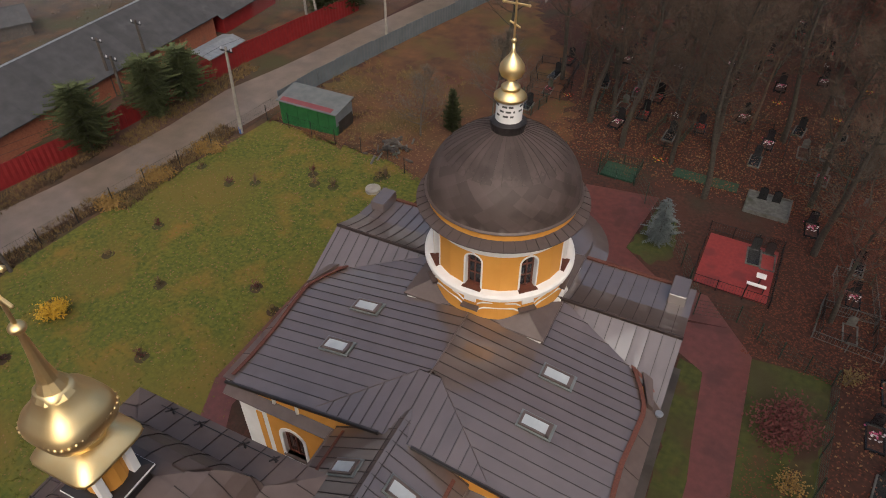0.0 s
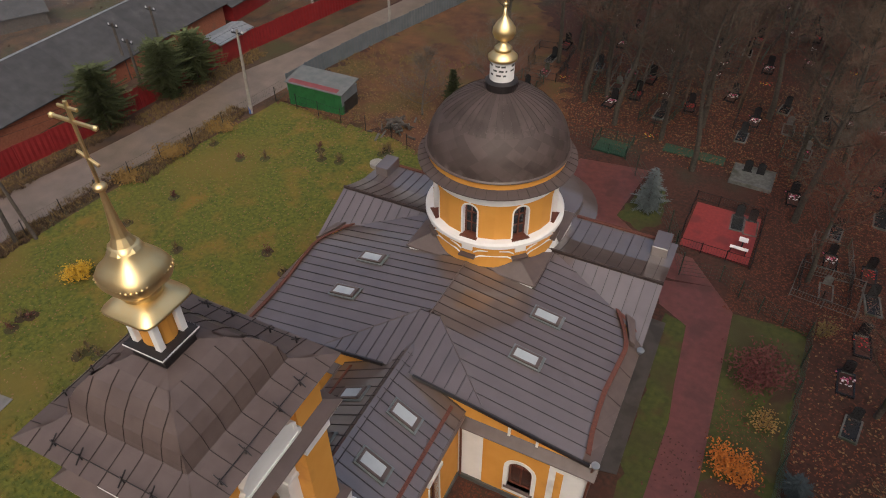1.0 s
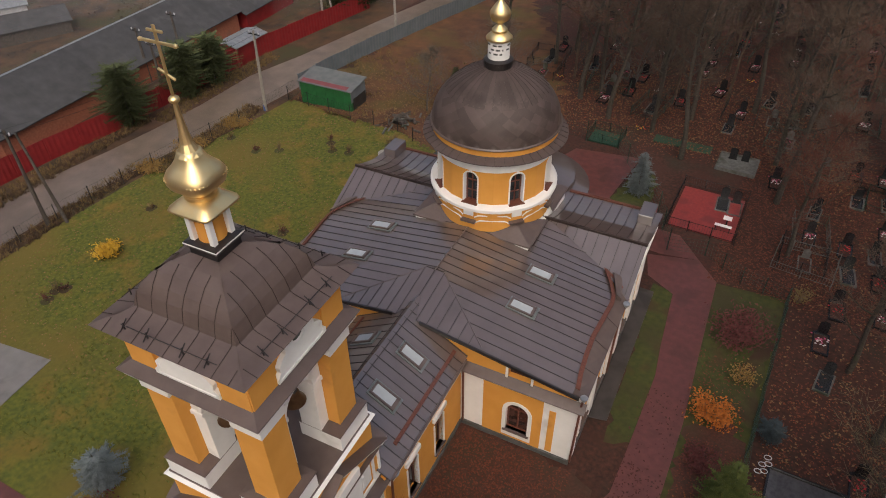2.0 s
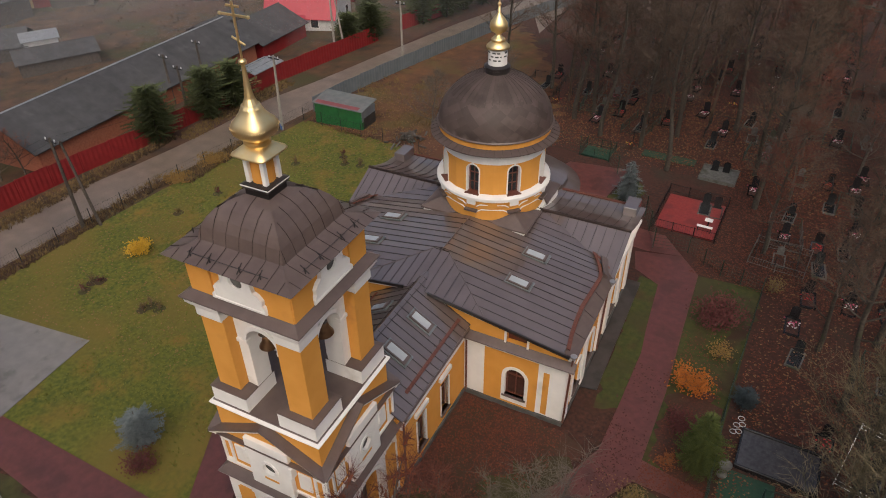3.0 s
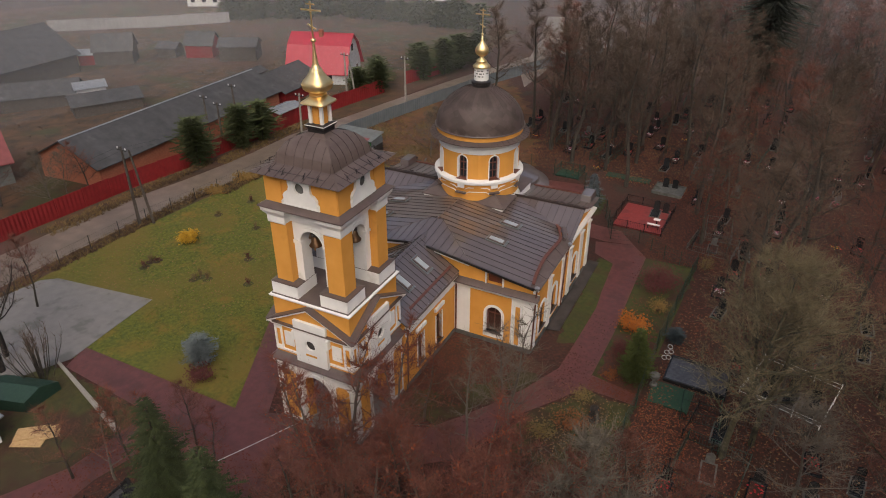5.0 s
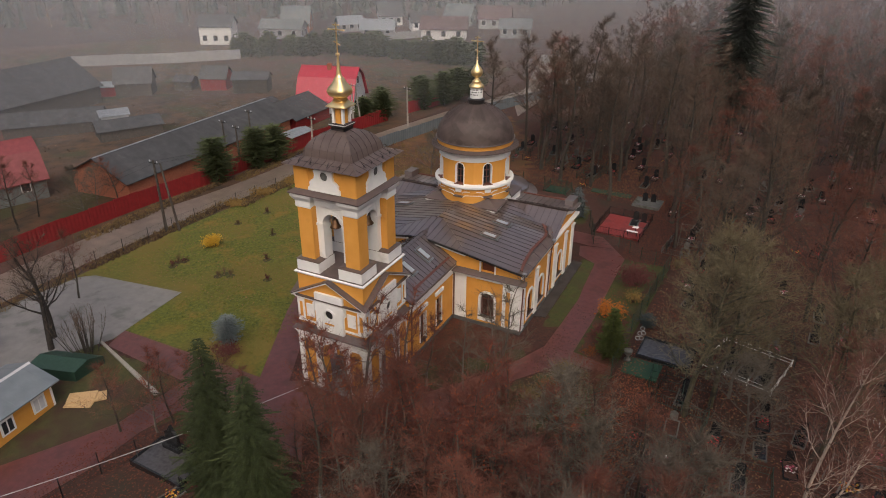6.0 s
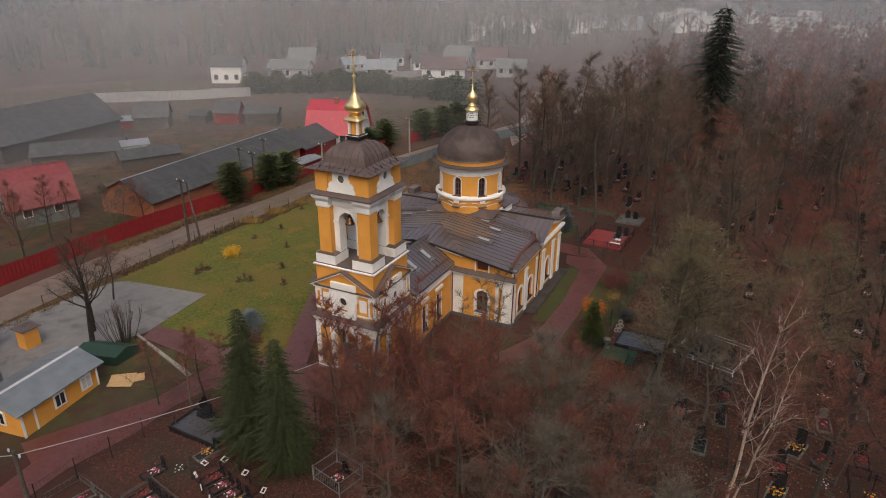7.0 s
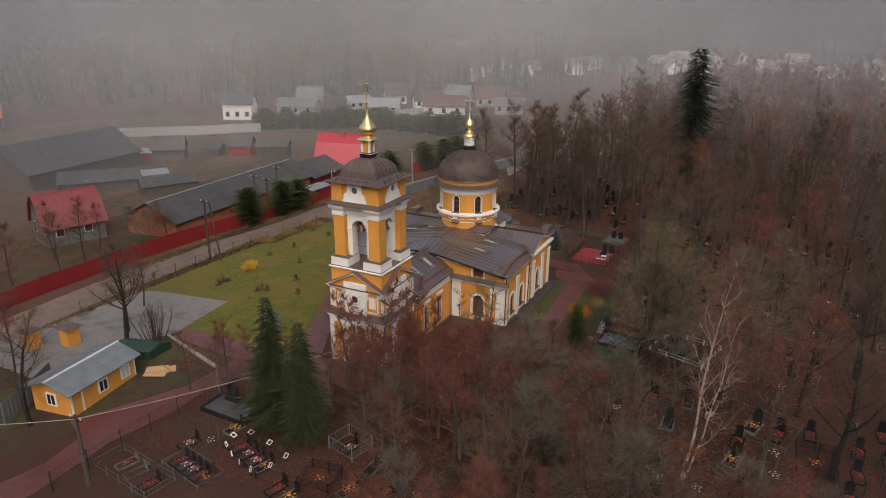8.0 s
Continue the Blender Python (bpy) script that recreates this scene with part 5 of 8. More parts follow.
WIRE = material("pale_cable", (0.35, 0.35, 0.35), (0.45, 0.45, 0.45), 3, 0.5)


def run(points):
    return list(zip(points, points[1:]))


def sheet_fence(name, pts, height, bay, mat, label, rib=0.2, post_mat=None):
    """A fence of upright profiled sheets between posts; each bay is a part."""
    f = thing(name, pts[0][0], pts[0][1], ground_z(*pts[0]), label, "fence")
    for (ax, ay), (bx, by) in run(pts):
        L = math.hypot(bx - ax, by - ay)
        n = max(1, round(L / bay))
        for i in range(n):
            x0, y0, x1, y1 = (ax + (bx - ax) * i / n, ay + (by - ay) * i / n, ax + (bx - ax) * (i + 1) / n, ay + (by - ay) * (i + 1) / n)
            d = Vector((x1 - x0, y1 - y0, 0))
            l = d.length
            d.normalize()
            o = Vector((d.y, -d.x, 0))
            z = min(ground_z(x0, y0), ground_z(x1, y1))
            hh = height + 0.04 * ((i * 7) % 3 - 1)
            bm = nb()
            m = int(l / rib)
            prev = None
            for j in range(m + 1):
                p = Vector((x0, y0, 0)) + d * (l * j / m) + o * (0.035 if j % 2 else 0.0)
                cur = (bm.verts.new((p.x, p.y, z - 0.05)), bm.verts.new((p.x, p.y, z + hh)), bm.verts.new((p.x - o.x * 0.03, p.y - o.y * 0.03, z + hh)), bm.verts.new((p.x - o.x * 0.03, p.y - o.y * 0.03, z - 0.05)))
                if prev:
                    for a in range(4):
                        bm.faces.new((prev[a], prev[(a + 1) % 4], cur[(a + 1) % 4], cur[a]))
                prev = cur
            bmesh.ops.recalc_face_normals(bm, faces=bm.faces[:])
            part("fence_panel", bm, mat, f)
            part("post", boxes((x0 - 0.04, x0 + 0.04, y0 - 0.04, y0 + 0.04, z - 0.1, z + hh + 0.05)), post_mat or mat, f)
    return f


sheet_fence("red_fence", [(-50, -30), (-49.7, 10), (-48.9, 21.5), (-47.9, 27), (-47.2, 41), (-46.6, 47), (-45.3, 54.4), (-44, 62)], 2.0, 2.6, REDFENCE, "dark red profiled-sheet fence beside the road")
sheet_fence("red_fence", [(-43.4, 67), (-41, 76)], 2.0, 2.6, REDFENCE, "dark red profiled-sheet fence beyond a gateway")
sheet_fence("grey_fence", [(-37.9, 40.6), (-37.4, 45.6), (-35.6, 54.9), (-32.2, 69.5), (-28, 82), (-22, 97)], 1.6, 2.4, FENCEGREY, "grey profiled-sheet fence stepping along the road")
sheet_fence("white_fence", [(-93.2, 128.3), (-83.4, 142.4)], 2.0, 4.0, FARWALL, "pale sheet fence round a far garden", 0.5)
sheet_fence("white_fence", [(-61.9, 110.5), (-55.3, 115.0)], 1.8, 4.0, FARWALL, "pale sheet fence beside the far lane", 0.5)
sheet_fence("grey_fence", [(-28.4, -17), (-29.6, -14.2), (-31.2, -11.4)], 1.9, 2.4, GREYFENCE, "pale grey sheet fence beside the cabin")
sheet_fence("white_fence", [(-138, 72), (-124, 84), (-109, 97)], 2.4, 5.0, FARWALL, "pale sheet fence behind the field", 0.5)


def mesh_fence(pts, height, bay, label, mat=GREENMESH, wires=5):
    f = thing("mesh_fence", pts[0][0], pts[0][1], ground_z(*pts[0]), label, "fence")
    for (ax, ay), (bx, by) in run(pts):
        n = max(1, round(math.hypot(bx - ax, by - ay) / bay))
        for i in range(n):
            p = [Vector((ax + (bx - ax) * (i + k) / n, ay + (by - ay) * (i + k) / n, 0)) for k in (0, 1)]
            for v in p:
                v.z = ground_z(v.x, v.y)
            part("post", tube(nb(), p[0] - Vector((0, 0, 0.1)), p[0] + Vector((0, 0, height + 0.1)), 0.035, n=6), mat, f)
            bm = nb()
            for w in range(wires):
                h = Vector((0, 0, 0.1 + (height - 0.12) * w / (wires - 1)))
                tube(bm, p[0] + h, p[1] + h, 0.009, n=3)
            m = int((p[1] - p[0]).length / 0.2)
            for j in range(1, m):
                c = p[0].lerp(p[1], j / m)
                tube(bm, c + Vector((0, 0, 0.1)), c + Vector((0, 0, height)), 0.005, n=3)
            part("mesh_panel", bm, mat, f)
    return f


mesh_fence([(8.7, 2.6), (6.5, 6.5), (6.55, 12), (6.35, 18), (6.6, 30)], 1.7, 2.5, "dark green wire mesh fence along the cemetery")
mesh_fence([(6.6, 30), (3.9, 30.6), (1.4, 32.2), (-0.9, 31.6)], 1.2, 1.6, "low dark mesh fence at the cemetery corner")
mesh_fence([(-0.9, 31.6), (-2.5, 35.4), (-7.5, 42.3), (-13, 43), (-20, 42)], 1.7, 2.4, "dark green mesh fence behind the church")
mesh_fence([(-41, -2), (-40.9, 16), (-39.6, 27), (-38.2, 36), (-37.9, 40)], 1.3, 3.0, "thin wire fence along the lawn", IRON, 3)
mesh_fence([(-37.5, 38.4), (-30, 37.6), (-25, 37.4), (-21, 35.6)], 1.3, 2.6, "thin wire fence at the end of the lawn", IRON, 3)
mesh_fence([(-17.9, -20), (-17.6, -15), (-17.0, -10.5), (-13.6, -5.4), (-9.5, -4.9)], 1.5, 2.2, "thin dark fence between path and graves", IRON, 3)


def gable_house(name, u0, u1, v0, v1, zb, ze, zr, m, wall, roof, label, category="house", over=0.4, gambrel=False, group="", strips=0, ridge=None):
    """A gabled building: ridge along u from u0 to u1, v across; m places it."""
    h = thing(name, m.translation.x, m.translation.y, zb, label, category, group)
    vm = (v0 + v1) / 2
    prof = [(v0, zb - 0.6), (v1, zb - 0.6), (v1, ze), (vm, zr), (v0, ze)]
    if gambrel:
        k = 0.55
        prof = [(v0, zb - 0.6), (v1, zb - 0.6), (v1, ze), (vm + (v1 - vm) * k, ze + (zr - ze) * 0.68), (vm, zr), (vm - (vm - v0) * k, ze + (zr - ze) * 0.68), (v0, ze)]
    bm = loft(nb(), [[(u, v, z) for v, z in prof] for u in (u0, u1)])
    bmesh.ops.recalc_face_normals(bm, faces=bm.faces[:])
    part("wall", turned(bm, m), wall, h)
    edge = prof[2:]
    for a, b in run(edge):
        rise = (b[1] - a[1]) / (b[0] - a[0])
        a2, b2 = list(a), list(b)
        if a is edge[0]:
            a2 = [a[0] + over * 0.8, a[1] + rise * over * 0.8]
        if b is edge[-1]:
            b2 = [b[0] - over * 0.8, b[1] - rise * over * 0.8]
        n = strips or 1
        for i in range(n):
            w0, w1 = u0 - over + (u1 - u0 + 2 * over) * i / n, u0 - over + (u1 - u0 + 2 * over) * (i + 1) / n
            lift = 0.1 + 0.012 * (i % 2)
            bm = loft(nb(), [[(w, a2[0], a2[1] + lift), (w, b2[0], b2[1] + lift), (w, b2[0], b2[1] + lift - 0.09), (w, a2[0], a2[1] + lift - 0.09)] for w in (w0, w1)])
            bmesh.ops.recalc_face_normals(bm, faces=bm.faces[:])
            part("roof_sheet", turned(bm, m), roof, h)
    bm = loft(nb(), [[(u, vm - 0.15, zr + 0.08), (u, vm, zr + 0.17), (u, vm + 0.15, zr + 0.08)] for u in (u0 - over, u1 + over)])
    bmesh.ops.recalc_face_normals(bm, faces=bm.faces[:])
    part("ridge_cap", turned(bm, m), ridge or roof, h)
    return h


def opening(h, m, u, v, z0, z1, w, face, mat=GLASS, surround=WHITE, name="window"):
    """A window or door on a wall: face 'u' looks along +u or -u by sign of w, else along v."""
    s = 1 if w > 0 else -1
    w = abs(w)
    if face == "u":
        a, b = boxes((u - 0.02, u + 0.05, v - w / 2 - 0.08, v + w / 2 + 0.08, z0 - 0.08, z1 + 0.08)), boxes((u - 0.03, u + 0.07, v - w / 2, v + w / 2, z0, z1))
    else:
        a, b = boxes((u - w / 2 - 0.08, u + w / 2 + 0.08, v - 0.05, v + 0.05, z0 - 0.08, z1 + 0.08)), boxes((u - w / 2, u + w / 2, v - 0.07, v + 0.07, z0, z1))
    f = part(name, turned(a, m), surround, h)
    part("pane", turned(b, m), mat, f)


def place(x, y, deg):
    return Matrix.Translation((x, y, 0)) @ Matrix.Rotation(radians(deg), 4, "Z")


# long brick store behind the red fence
M = place(-56.5, 19.4, 90 + 3.4)
long_store = gable_house("brick_store", 0, 30.3, -4.6, 4.6, -1.9, 0.75, 3.0, M, BRICK, SLATE, "long red brick store with a dark slate roof", "store", 0.5, strips=26, ridge=ZINC)
for u in (4, 9, 14, 19, 24, 28):
    opening(long_store, M, u, -4.31, -0.9, 0.0, 0.9, "v", DARK, BRICK)
M2 = place(-58.6, 50.6, 90 + 4.0)
gable_house("brick_store", 0, 9, -5.2, 3.0, -2.0, 0.2, 2.1, M2, REDFENCE, SLATE, "lower store with a dark slate roof and red walls", "store", 0.4, strips=8)
g = gable_house("gate_shelter", 0, 4.2, -1.2, 1.2, -1.5, 0.75, 1.0, place(-48.0, 42.2, 90), REDFENCE, ZINC, "small red shelter with a pale metal roof", "shelter", 0.3)
# red-roofed house
M = place(-57.5, 65.5, 18)
rh = gable_house("village_house", -4.6, 4.6, -4.0, 4.0, -2.6, 0.6, 5.2, M, SIDING, REDROOF, "white house with a bright red mansard roof", "house", 0.5, True)
opening(rh, M, 4.6, 0, 2.7, 3.8, 0.9, "u")
for v in (-2, 2):
    opening(rh, M, 4.6, v, -1.0, 0.2, 0.9, "u")
    opening(rh, M, v, -4.0, -1.2, 0.1, 1.0, "v")
part("chimney", turned(boxes((-0.3, 0.3, -0.8, -0.2, 4.2, 5.9)), M), BRICK, rh)
part("porch", turned(boxes((-4.4, 0.5, -5.6, -4.0, -2.6, -0.5)), M), SIDING, rh)
part("porch_roof", turned(loft(nb(), [[(u, -6.0, -0.5), (u, -3.9, 0.6), (u, -3.9, 0.5), (u, -6.0, -0.6)] for u in (-4.8, 0.9)]), M), REDROOF, rh)
# red-roofed house behind the bare trees
M = place(-66.5, 14.0, 72)
lh = gable_house("village_house", -3.7, 3.7, -3.3, 3.3, -2.2, 0.9, 4.6, M, GREYROOF, DULLRED, "pale house with a dull red mansard roof", "house", 0.4, True)
for v in (-2, 1.5):
    opening(lh, M, -3.7, v, -0.6, 0.7, 0.9, "u")
    opening(lh, M, v, -3.3, -0.6, 0.7, 0.9, "v")
# barns and sheds on the field
gable_house("barn", 0, 24, -7, 7, -4.2, 0.0, 4.2, place(-106.2, 28, 93), OLDWOOD, SLATE, "long dark barn with a sagging grey roof", "barn", 0.6, strips=12)
for x, y, deg, l, w, hw, hr, wall, roof, lab in (
        (-100.5, 60.0, 40, 6.5, 5, 2.6, 5.0, OLDWOOD, SLATE, "dark timber shed with a steep grey roof"),
        (-104.5, 57.0, 40, 3, 2.6, 1.9, 2.5, REDFENCE, ZINC, "tiny red shed with a white roof"),
        (-94.5, 67.0, 20, 3.6, 3.2, 1.8, 2.6, OLDWOOD, SLATE, "small dark shed on rough grass"),
        (-89.0, 69.8, 25, 5.0, 4.2, 2.4, 4.3, REDFENCE, SLATE, "red-walled shed with a grey gable roof"),
        (-80.5, 70.6, 30, 6.5, 4.5, 2.6, 3.6, OLDWOOD, SLATE, "dark timber shed with a low roof"),
        (-89.5, 36.0, 50, 14, 6.5, 1.9, 3.3, OLDWOOD, SLATE, "low timber shed with a dark sheet roof"),
        (-82.8, 41.5, 60, 4, 3, 2.2, 2.8, SIDING, ZINC, "small shed with a pale sheet roof"),
        (-77.0, 39.5, 62, 9, 5.5, 1.6, 2.5, OLDWOOD, SLATE, "low outbuilding with a dark roof"),
        (-66.0, 56.0, 94, 8, 2.5, 1.8, 2.3, OLDWOOD, SLATE, "narrow lean-to behind the brick store"),
        (-106.0, 55.0, 60, 2.5, 2.2, 2.2, 2.5, WOOD, ZINC, "small yellow timber hut")):
    zb = ground_z(x, y)
    gable_house("shed", -l / 2, l / 2, -w / 2, w / 2, zb, zb + hw, zb + hr, place(x, y, deg), wall, roof, lab, "shed", 0.3, group="field sheds", strips=max(2, int(l)))
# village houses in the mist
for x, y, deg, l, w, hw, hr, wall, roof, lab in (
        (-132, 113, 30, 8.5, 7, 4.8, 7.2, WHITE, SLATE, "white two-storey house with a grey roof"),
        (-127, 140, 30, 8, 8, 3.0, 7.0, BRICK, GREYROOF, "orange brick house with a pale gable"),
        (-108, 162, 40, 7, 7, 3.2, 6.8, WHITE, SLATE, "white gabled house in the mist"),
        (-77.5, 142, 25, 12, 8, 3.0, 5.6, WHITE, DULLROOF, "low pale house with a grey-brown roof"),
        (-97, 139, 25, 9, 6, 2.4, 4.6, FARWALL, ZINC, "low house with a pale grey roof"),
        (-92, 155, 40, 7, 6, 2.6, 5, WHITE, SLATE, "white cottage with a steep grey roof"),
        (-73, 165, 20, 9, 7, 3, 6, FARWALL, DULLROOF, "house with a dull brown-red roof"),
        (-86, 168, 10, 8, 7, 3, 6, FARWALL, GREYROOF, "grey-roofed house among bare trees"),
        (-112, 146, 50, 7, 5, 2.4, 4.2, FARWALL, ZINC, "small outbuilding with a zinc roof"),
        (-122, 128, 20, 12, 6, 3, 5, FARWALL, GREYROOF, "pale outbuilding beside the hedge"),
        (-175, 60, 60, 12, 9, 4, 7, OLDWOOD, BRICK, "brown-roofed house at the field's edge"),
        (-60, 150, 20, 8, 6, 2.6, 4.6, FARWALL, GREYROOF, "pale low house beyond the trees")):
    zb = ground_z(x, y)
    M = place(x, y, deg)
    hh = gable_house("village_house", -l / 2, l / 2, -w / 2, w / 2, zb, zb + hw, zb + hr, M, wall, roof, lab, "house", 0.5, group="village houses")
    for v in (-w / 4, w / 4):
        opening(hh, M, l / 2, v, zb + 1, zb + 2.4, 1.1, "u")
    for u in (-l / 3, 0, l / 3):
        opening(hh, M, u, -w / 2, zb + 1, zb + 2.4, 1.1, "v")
# green garden shed by the lawn
gs = thing("garden_shed", -33.4, 39.8, ground_z(-33.4, 39.8), "green sheet-metal shed with a grey and red roof", "shed")
M = place(-33.4, 39.9, 2)
zg = ground_z(-33.4, 39.8)
part("wall", turned(boxes((-2.7, 2.7, -1.2, 1.2, zg - 0.3, zg + 2.0)), M), GREENPAINT, gs)
part("end_wall", turned(boxes((2.7, 2.74, -1.2, 1.2, zg + 0.9, zg + 2.0)), M), GREYFENCE, gs)
part("doorway", turned(boxes((2.7, 2.75, -0.9, 1.15, zg, zg + 1.2)), M), DARK, gs)
part("roof", turned(loft(nb(), [[(u, -1.35, zg + 2.05), (u, 1.35, zg + 2.4), (u, 1.35, zg + 2.3), (u, -1.35, zg + 1.97)] for u in (-2.9, 2.9)]), M), GREYROOF, gs)
part("roof_strip", turned(loft(nb(), [[(u, -1.2, zg + 2.085), (u, -0.7, zg + 2.15), (u, -0.7, zg + 2.13), (u, -1.2, zg + 2.065)] for u in (-2.6, 2.3)]), M), DULLRED, gs, "faded red roof sheet")
for u in (-2.0, -1.0, 0.0, 1.0, 2.0):
    part("rib", turned(boxes((u - 0.03, u + 0.03, -1.24, -1.2, zg, zg + 1.98)), M), GREENPAINT, gs)
# yellow cabin
zy = -1.25
M = place(-27.2, -10.85, 98.3)
yc = gable_house("wooden_cabin", -3.6, 2.75, -2.3, 1.7, zy, zy + 2.1, zy + 2.75, M, YELLOW, GREYFENCE, "yellow-painted wooden cabin with a grey sheet roof", "cabin", 0.5, strips=12, ridge=SIDING)
for u in (-0.6, 1.7):
    wf = part("window", turned(boxes((u - 0.5, u + 0.5, -2.37, -2.3, zy + 0.6, zy + 1.72), bevel=0.01), M), WHITE, yc)
    for du in (-0.2, 0.2):
        part("pane", turned(boxes((u + du - 0.15, u + du + 0.15, -2.385, -2.34, zy + 0.74, zy + 1.58)), M), GLASS if u < 0 else SIDING, wf)
wf = part("window", turned(boxes((-3.67, -3.58, -0.8, 0.2, zy + 0.6, zy + 1.72), bevel=0.01), M), WHITE, yc)
for du in (-0.2, 0.2):
    part("pane", turned(boxes((-3.685, -3.62, du - 0.45, du - 0.15, zy + 0.74, zy + 1.58)), M), GLASS, wf)
for u in (-3.58, -2.6, 2.73):
    part("corner_board", turned(boxes((u - 0.08, u + 0.08, -2.34, -2.28, zy, zy + 2.1)), M), WHITE, yc)
for i in range(12):
    part("board", turned(boxes((-3.62, 2.77, -2.325, -2.29, zy + 0.05 + i * 0.175, zy + 0.05 + i * 0.175 + 0.165)), M), YELLOW, yc)
tent = thing("tent_shelter", -28.0, -5.4, ground_z(-28, -5.4), "dark green tarpaulin shelter over stored boards", "shelter")
bm = loft(nb(), [[(-29.8 + k * 3.6, -6.8 + k * 1.2 + a, -1.7 + b) for a, b in ((0, 0), (0.05, 1.55), (1.2, 1.95), (2.35, 1.55), (2.4, 0))] for k in (0, 0.5, 1)])
bmesh.ops.recalc_face_normals(bm, faces=bm.faces[:])
part("tarpaulin", bm, GREENMESH, tent)
part("boards", boxes((-26.6, -25.7, -5.4, -3.9, -1.6, -1.0)), WOOD, tent)
for i, (x, y) in enumerate(((-23.8, -7.0), (-24.1, -6.6), (-23.5, -6.3))):
    pl = thing("board_stack", x, y, ground_z(x, y), "stack of fresh sawn boards on the grass", "boards", "board stacks")
    for j in range(6):
        part("board", turned(boxes((-0.9, 0.9, -0.5 + j * 0.17, -0.35 + j * 0.17, 0.05 + 0.1 * (i % 2), 0.12 + 0.1 * (i % 2))), Matrix.Translation((x, y, ground_z(x, y))) @ Matrix.Rotation(0.5 + i * 0.2, 4, "Z")), WOOD, pl)
for x, y in ((-38.6, -8.6), (-35.8, -6.6)):
    gp = thing("gate_pillar", x, y, ground_z(x, y), "ochre gate pillar with a brown cap", "gate pillar", "gate pillars")
    z = ground_z(x, y)
    part("shaft", boxes((x - 0.62, x + 0.62, y - 0.62, y + 0.62, z - 0.1, z + 1.7), bevel=0.02), YELLOW, gp)
    part("cornice", squares(x, y, [(0.62, z + 1.6), (0.74, z + 1.68), (0.74, z + 1.76)]), WHITE, gp)
    part("cap", squares(x, y, [(0.84, z + 1.76), (0.84, z + 1.82), (0.3, z + 2.05)]), CAP, gp)
drape("kerb_line", [(-28.9, -1.7), (-28.6, -1.6), (-19.6, -4.0), (-19.8, -4.3)], 0.05, CONCRETE, "pale concrete kerb beside the path", "kerb", skirt=0.15)


def power_pole(x, y, h, twin=False, arm=0.0, mat=CONCRETE, lean=0.0):
    z = ground_z(x, y)
    p = thing("power_pole", x, y, z, "grey concrete power pole beside the road" if mat is CONCRETE else "weathered timber power pole", "power pole", "power poles")
    part("post", tube(nb(), (x, y, z - 0.3), (x + lean, y, z + h), 0.16, 0.1, 8), mat, p)
    if twin:
        part("strut", tube(nb(), (x + 0.9, y + 0.9, z - 0.3), (x + 0.35, y + 0.45, z + h * 0.95), 0.14, 0.09, 8), mat, p)
    part("crossarm", boxes((x + lean - 0.6, x + lean + 0.6, y - 0.05, y + 0.05, z + h - 0.35, z + h - 0.25)), IRON, p)
    for s in (-0.5, 0.0, 0.5):
        part("insulator", lathe(x + lean + s, y, [(0.05, z + h - 0.25), (0.07, z + h - 0.12), (0.03, z + h - 0.05)], 8), SIDING, p)
    if lean:
        part("painted_foot", lathe(x, y, [(0.17, z - 0.1), (0.168, z + 0.6)], 8), BLUEPAINT, p, "blue paint at the foot")
    return p


power_pole(-40.9, 15.2, 7.8, True, mat=OLDWOOD)
power_pole(-38.1, 35.8, 7.5, lean=0.35)
power_pole(-37.4, 57.2, 6.8)
power_pole(-46.0, 55.4, 7.0, True)
power_pole(-47.8, 33.2, 6.0, mat=OLDWOOD)
power_pole(-50.6, 38.5, 6.5, mat=OLDWOOD)
power_pole(-53.0, 36.0, 5.5, mat=OLDWOOD)
power_pole(-16.2, -18.6, 5.4, mat=OLDWOOD)
for a, b, sag in (((-16.2, -18.6, 3.9), (-6.6, 1.3, 3.4), 0.5), ((-16.2, -18.6, 3.9), (-36, -30, 4.0), 0.6)):
    cable = thing("cable", a[0], a[1], a[2], "pale sagging overhead cable", "cable")
    pts = [Vector(a).lerp(Vector(b), i / 14) - Vector((0, 0, sag * 4 * (i / 14) * (1 - i / 14))) for i in range(15)]
    part("strand", wire(nb(), pts, 0.022), WIRE, cable)
for a, b in (((-41.6, 15.2), (-38.1, 36.1)), ((-38.1, 36.1), (-37.4, 57.2)), ((-41.6, 15.2), (-41, -20))):
    cable = thing("cable", a[0], a[1], ground_z(*a) + 7, "dark overhead line between the poles", "cable", "overhead lines")
    for s in (-0.5, 0.5):
        pts = [Vector((a[0] + (b[0] - a[0]) * i / 12 + s, a[1] + (b[1] - a[1]) * i / 12, 6.2 - 2.4 * (i / 12) * (1 - i / 12))) for i in range(13)]
        part("strand", wire(nb(), pts, 0.012, 3), IRON, cable)

# ---- trees and shrubs ----


def limb(V, F, p, q, r0, r1, n):
    d = (q - p).normalized()
    a = d.orthogonal().normalized()
    b = d.cross(a)
    s = len(V)
    for c, r in ((p, r0), (q, r1)):
        for i in range(n):
            t = 2 * math.pi * i / n
            V.append(tuple(c + (a * math.cos(t) + b * math.sin(t)) * r))
    for i in range(n):
        F.append((s + i, s + (i + 1) % n, s + n + (i + 1) % n, s + n + i))


def twig(V, F, p, q, r):
    """A branch that tapers to a point."""
    d = (q - p).normalized()
    a = d.orthogonal().normalized() * r
    b = d.cross(a)
    s = len(V)
    V += [tuple(p + a), tuple(p - a * 0.5 + b * 0.87), tuple(p - a * 0.5 - b * 0.87), tuple(q)]
    F += [(s, s + 1, s + 3), (s + 1, s + 2, s + 3), (s + 2, s, s + 3)]


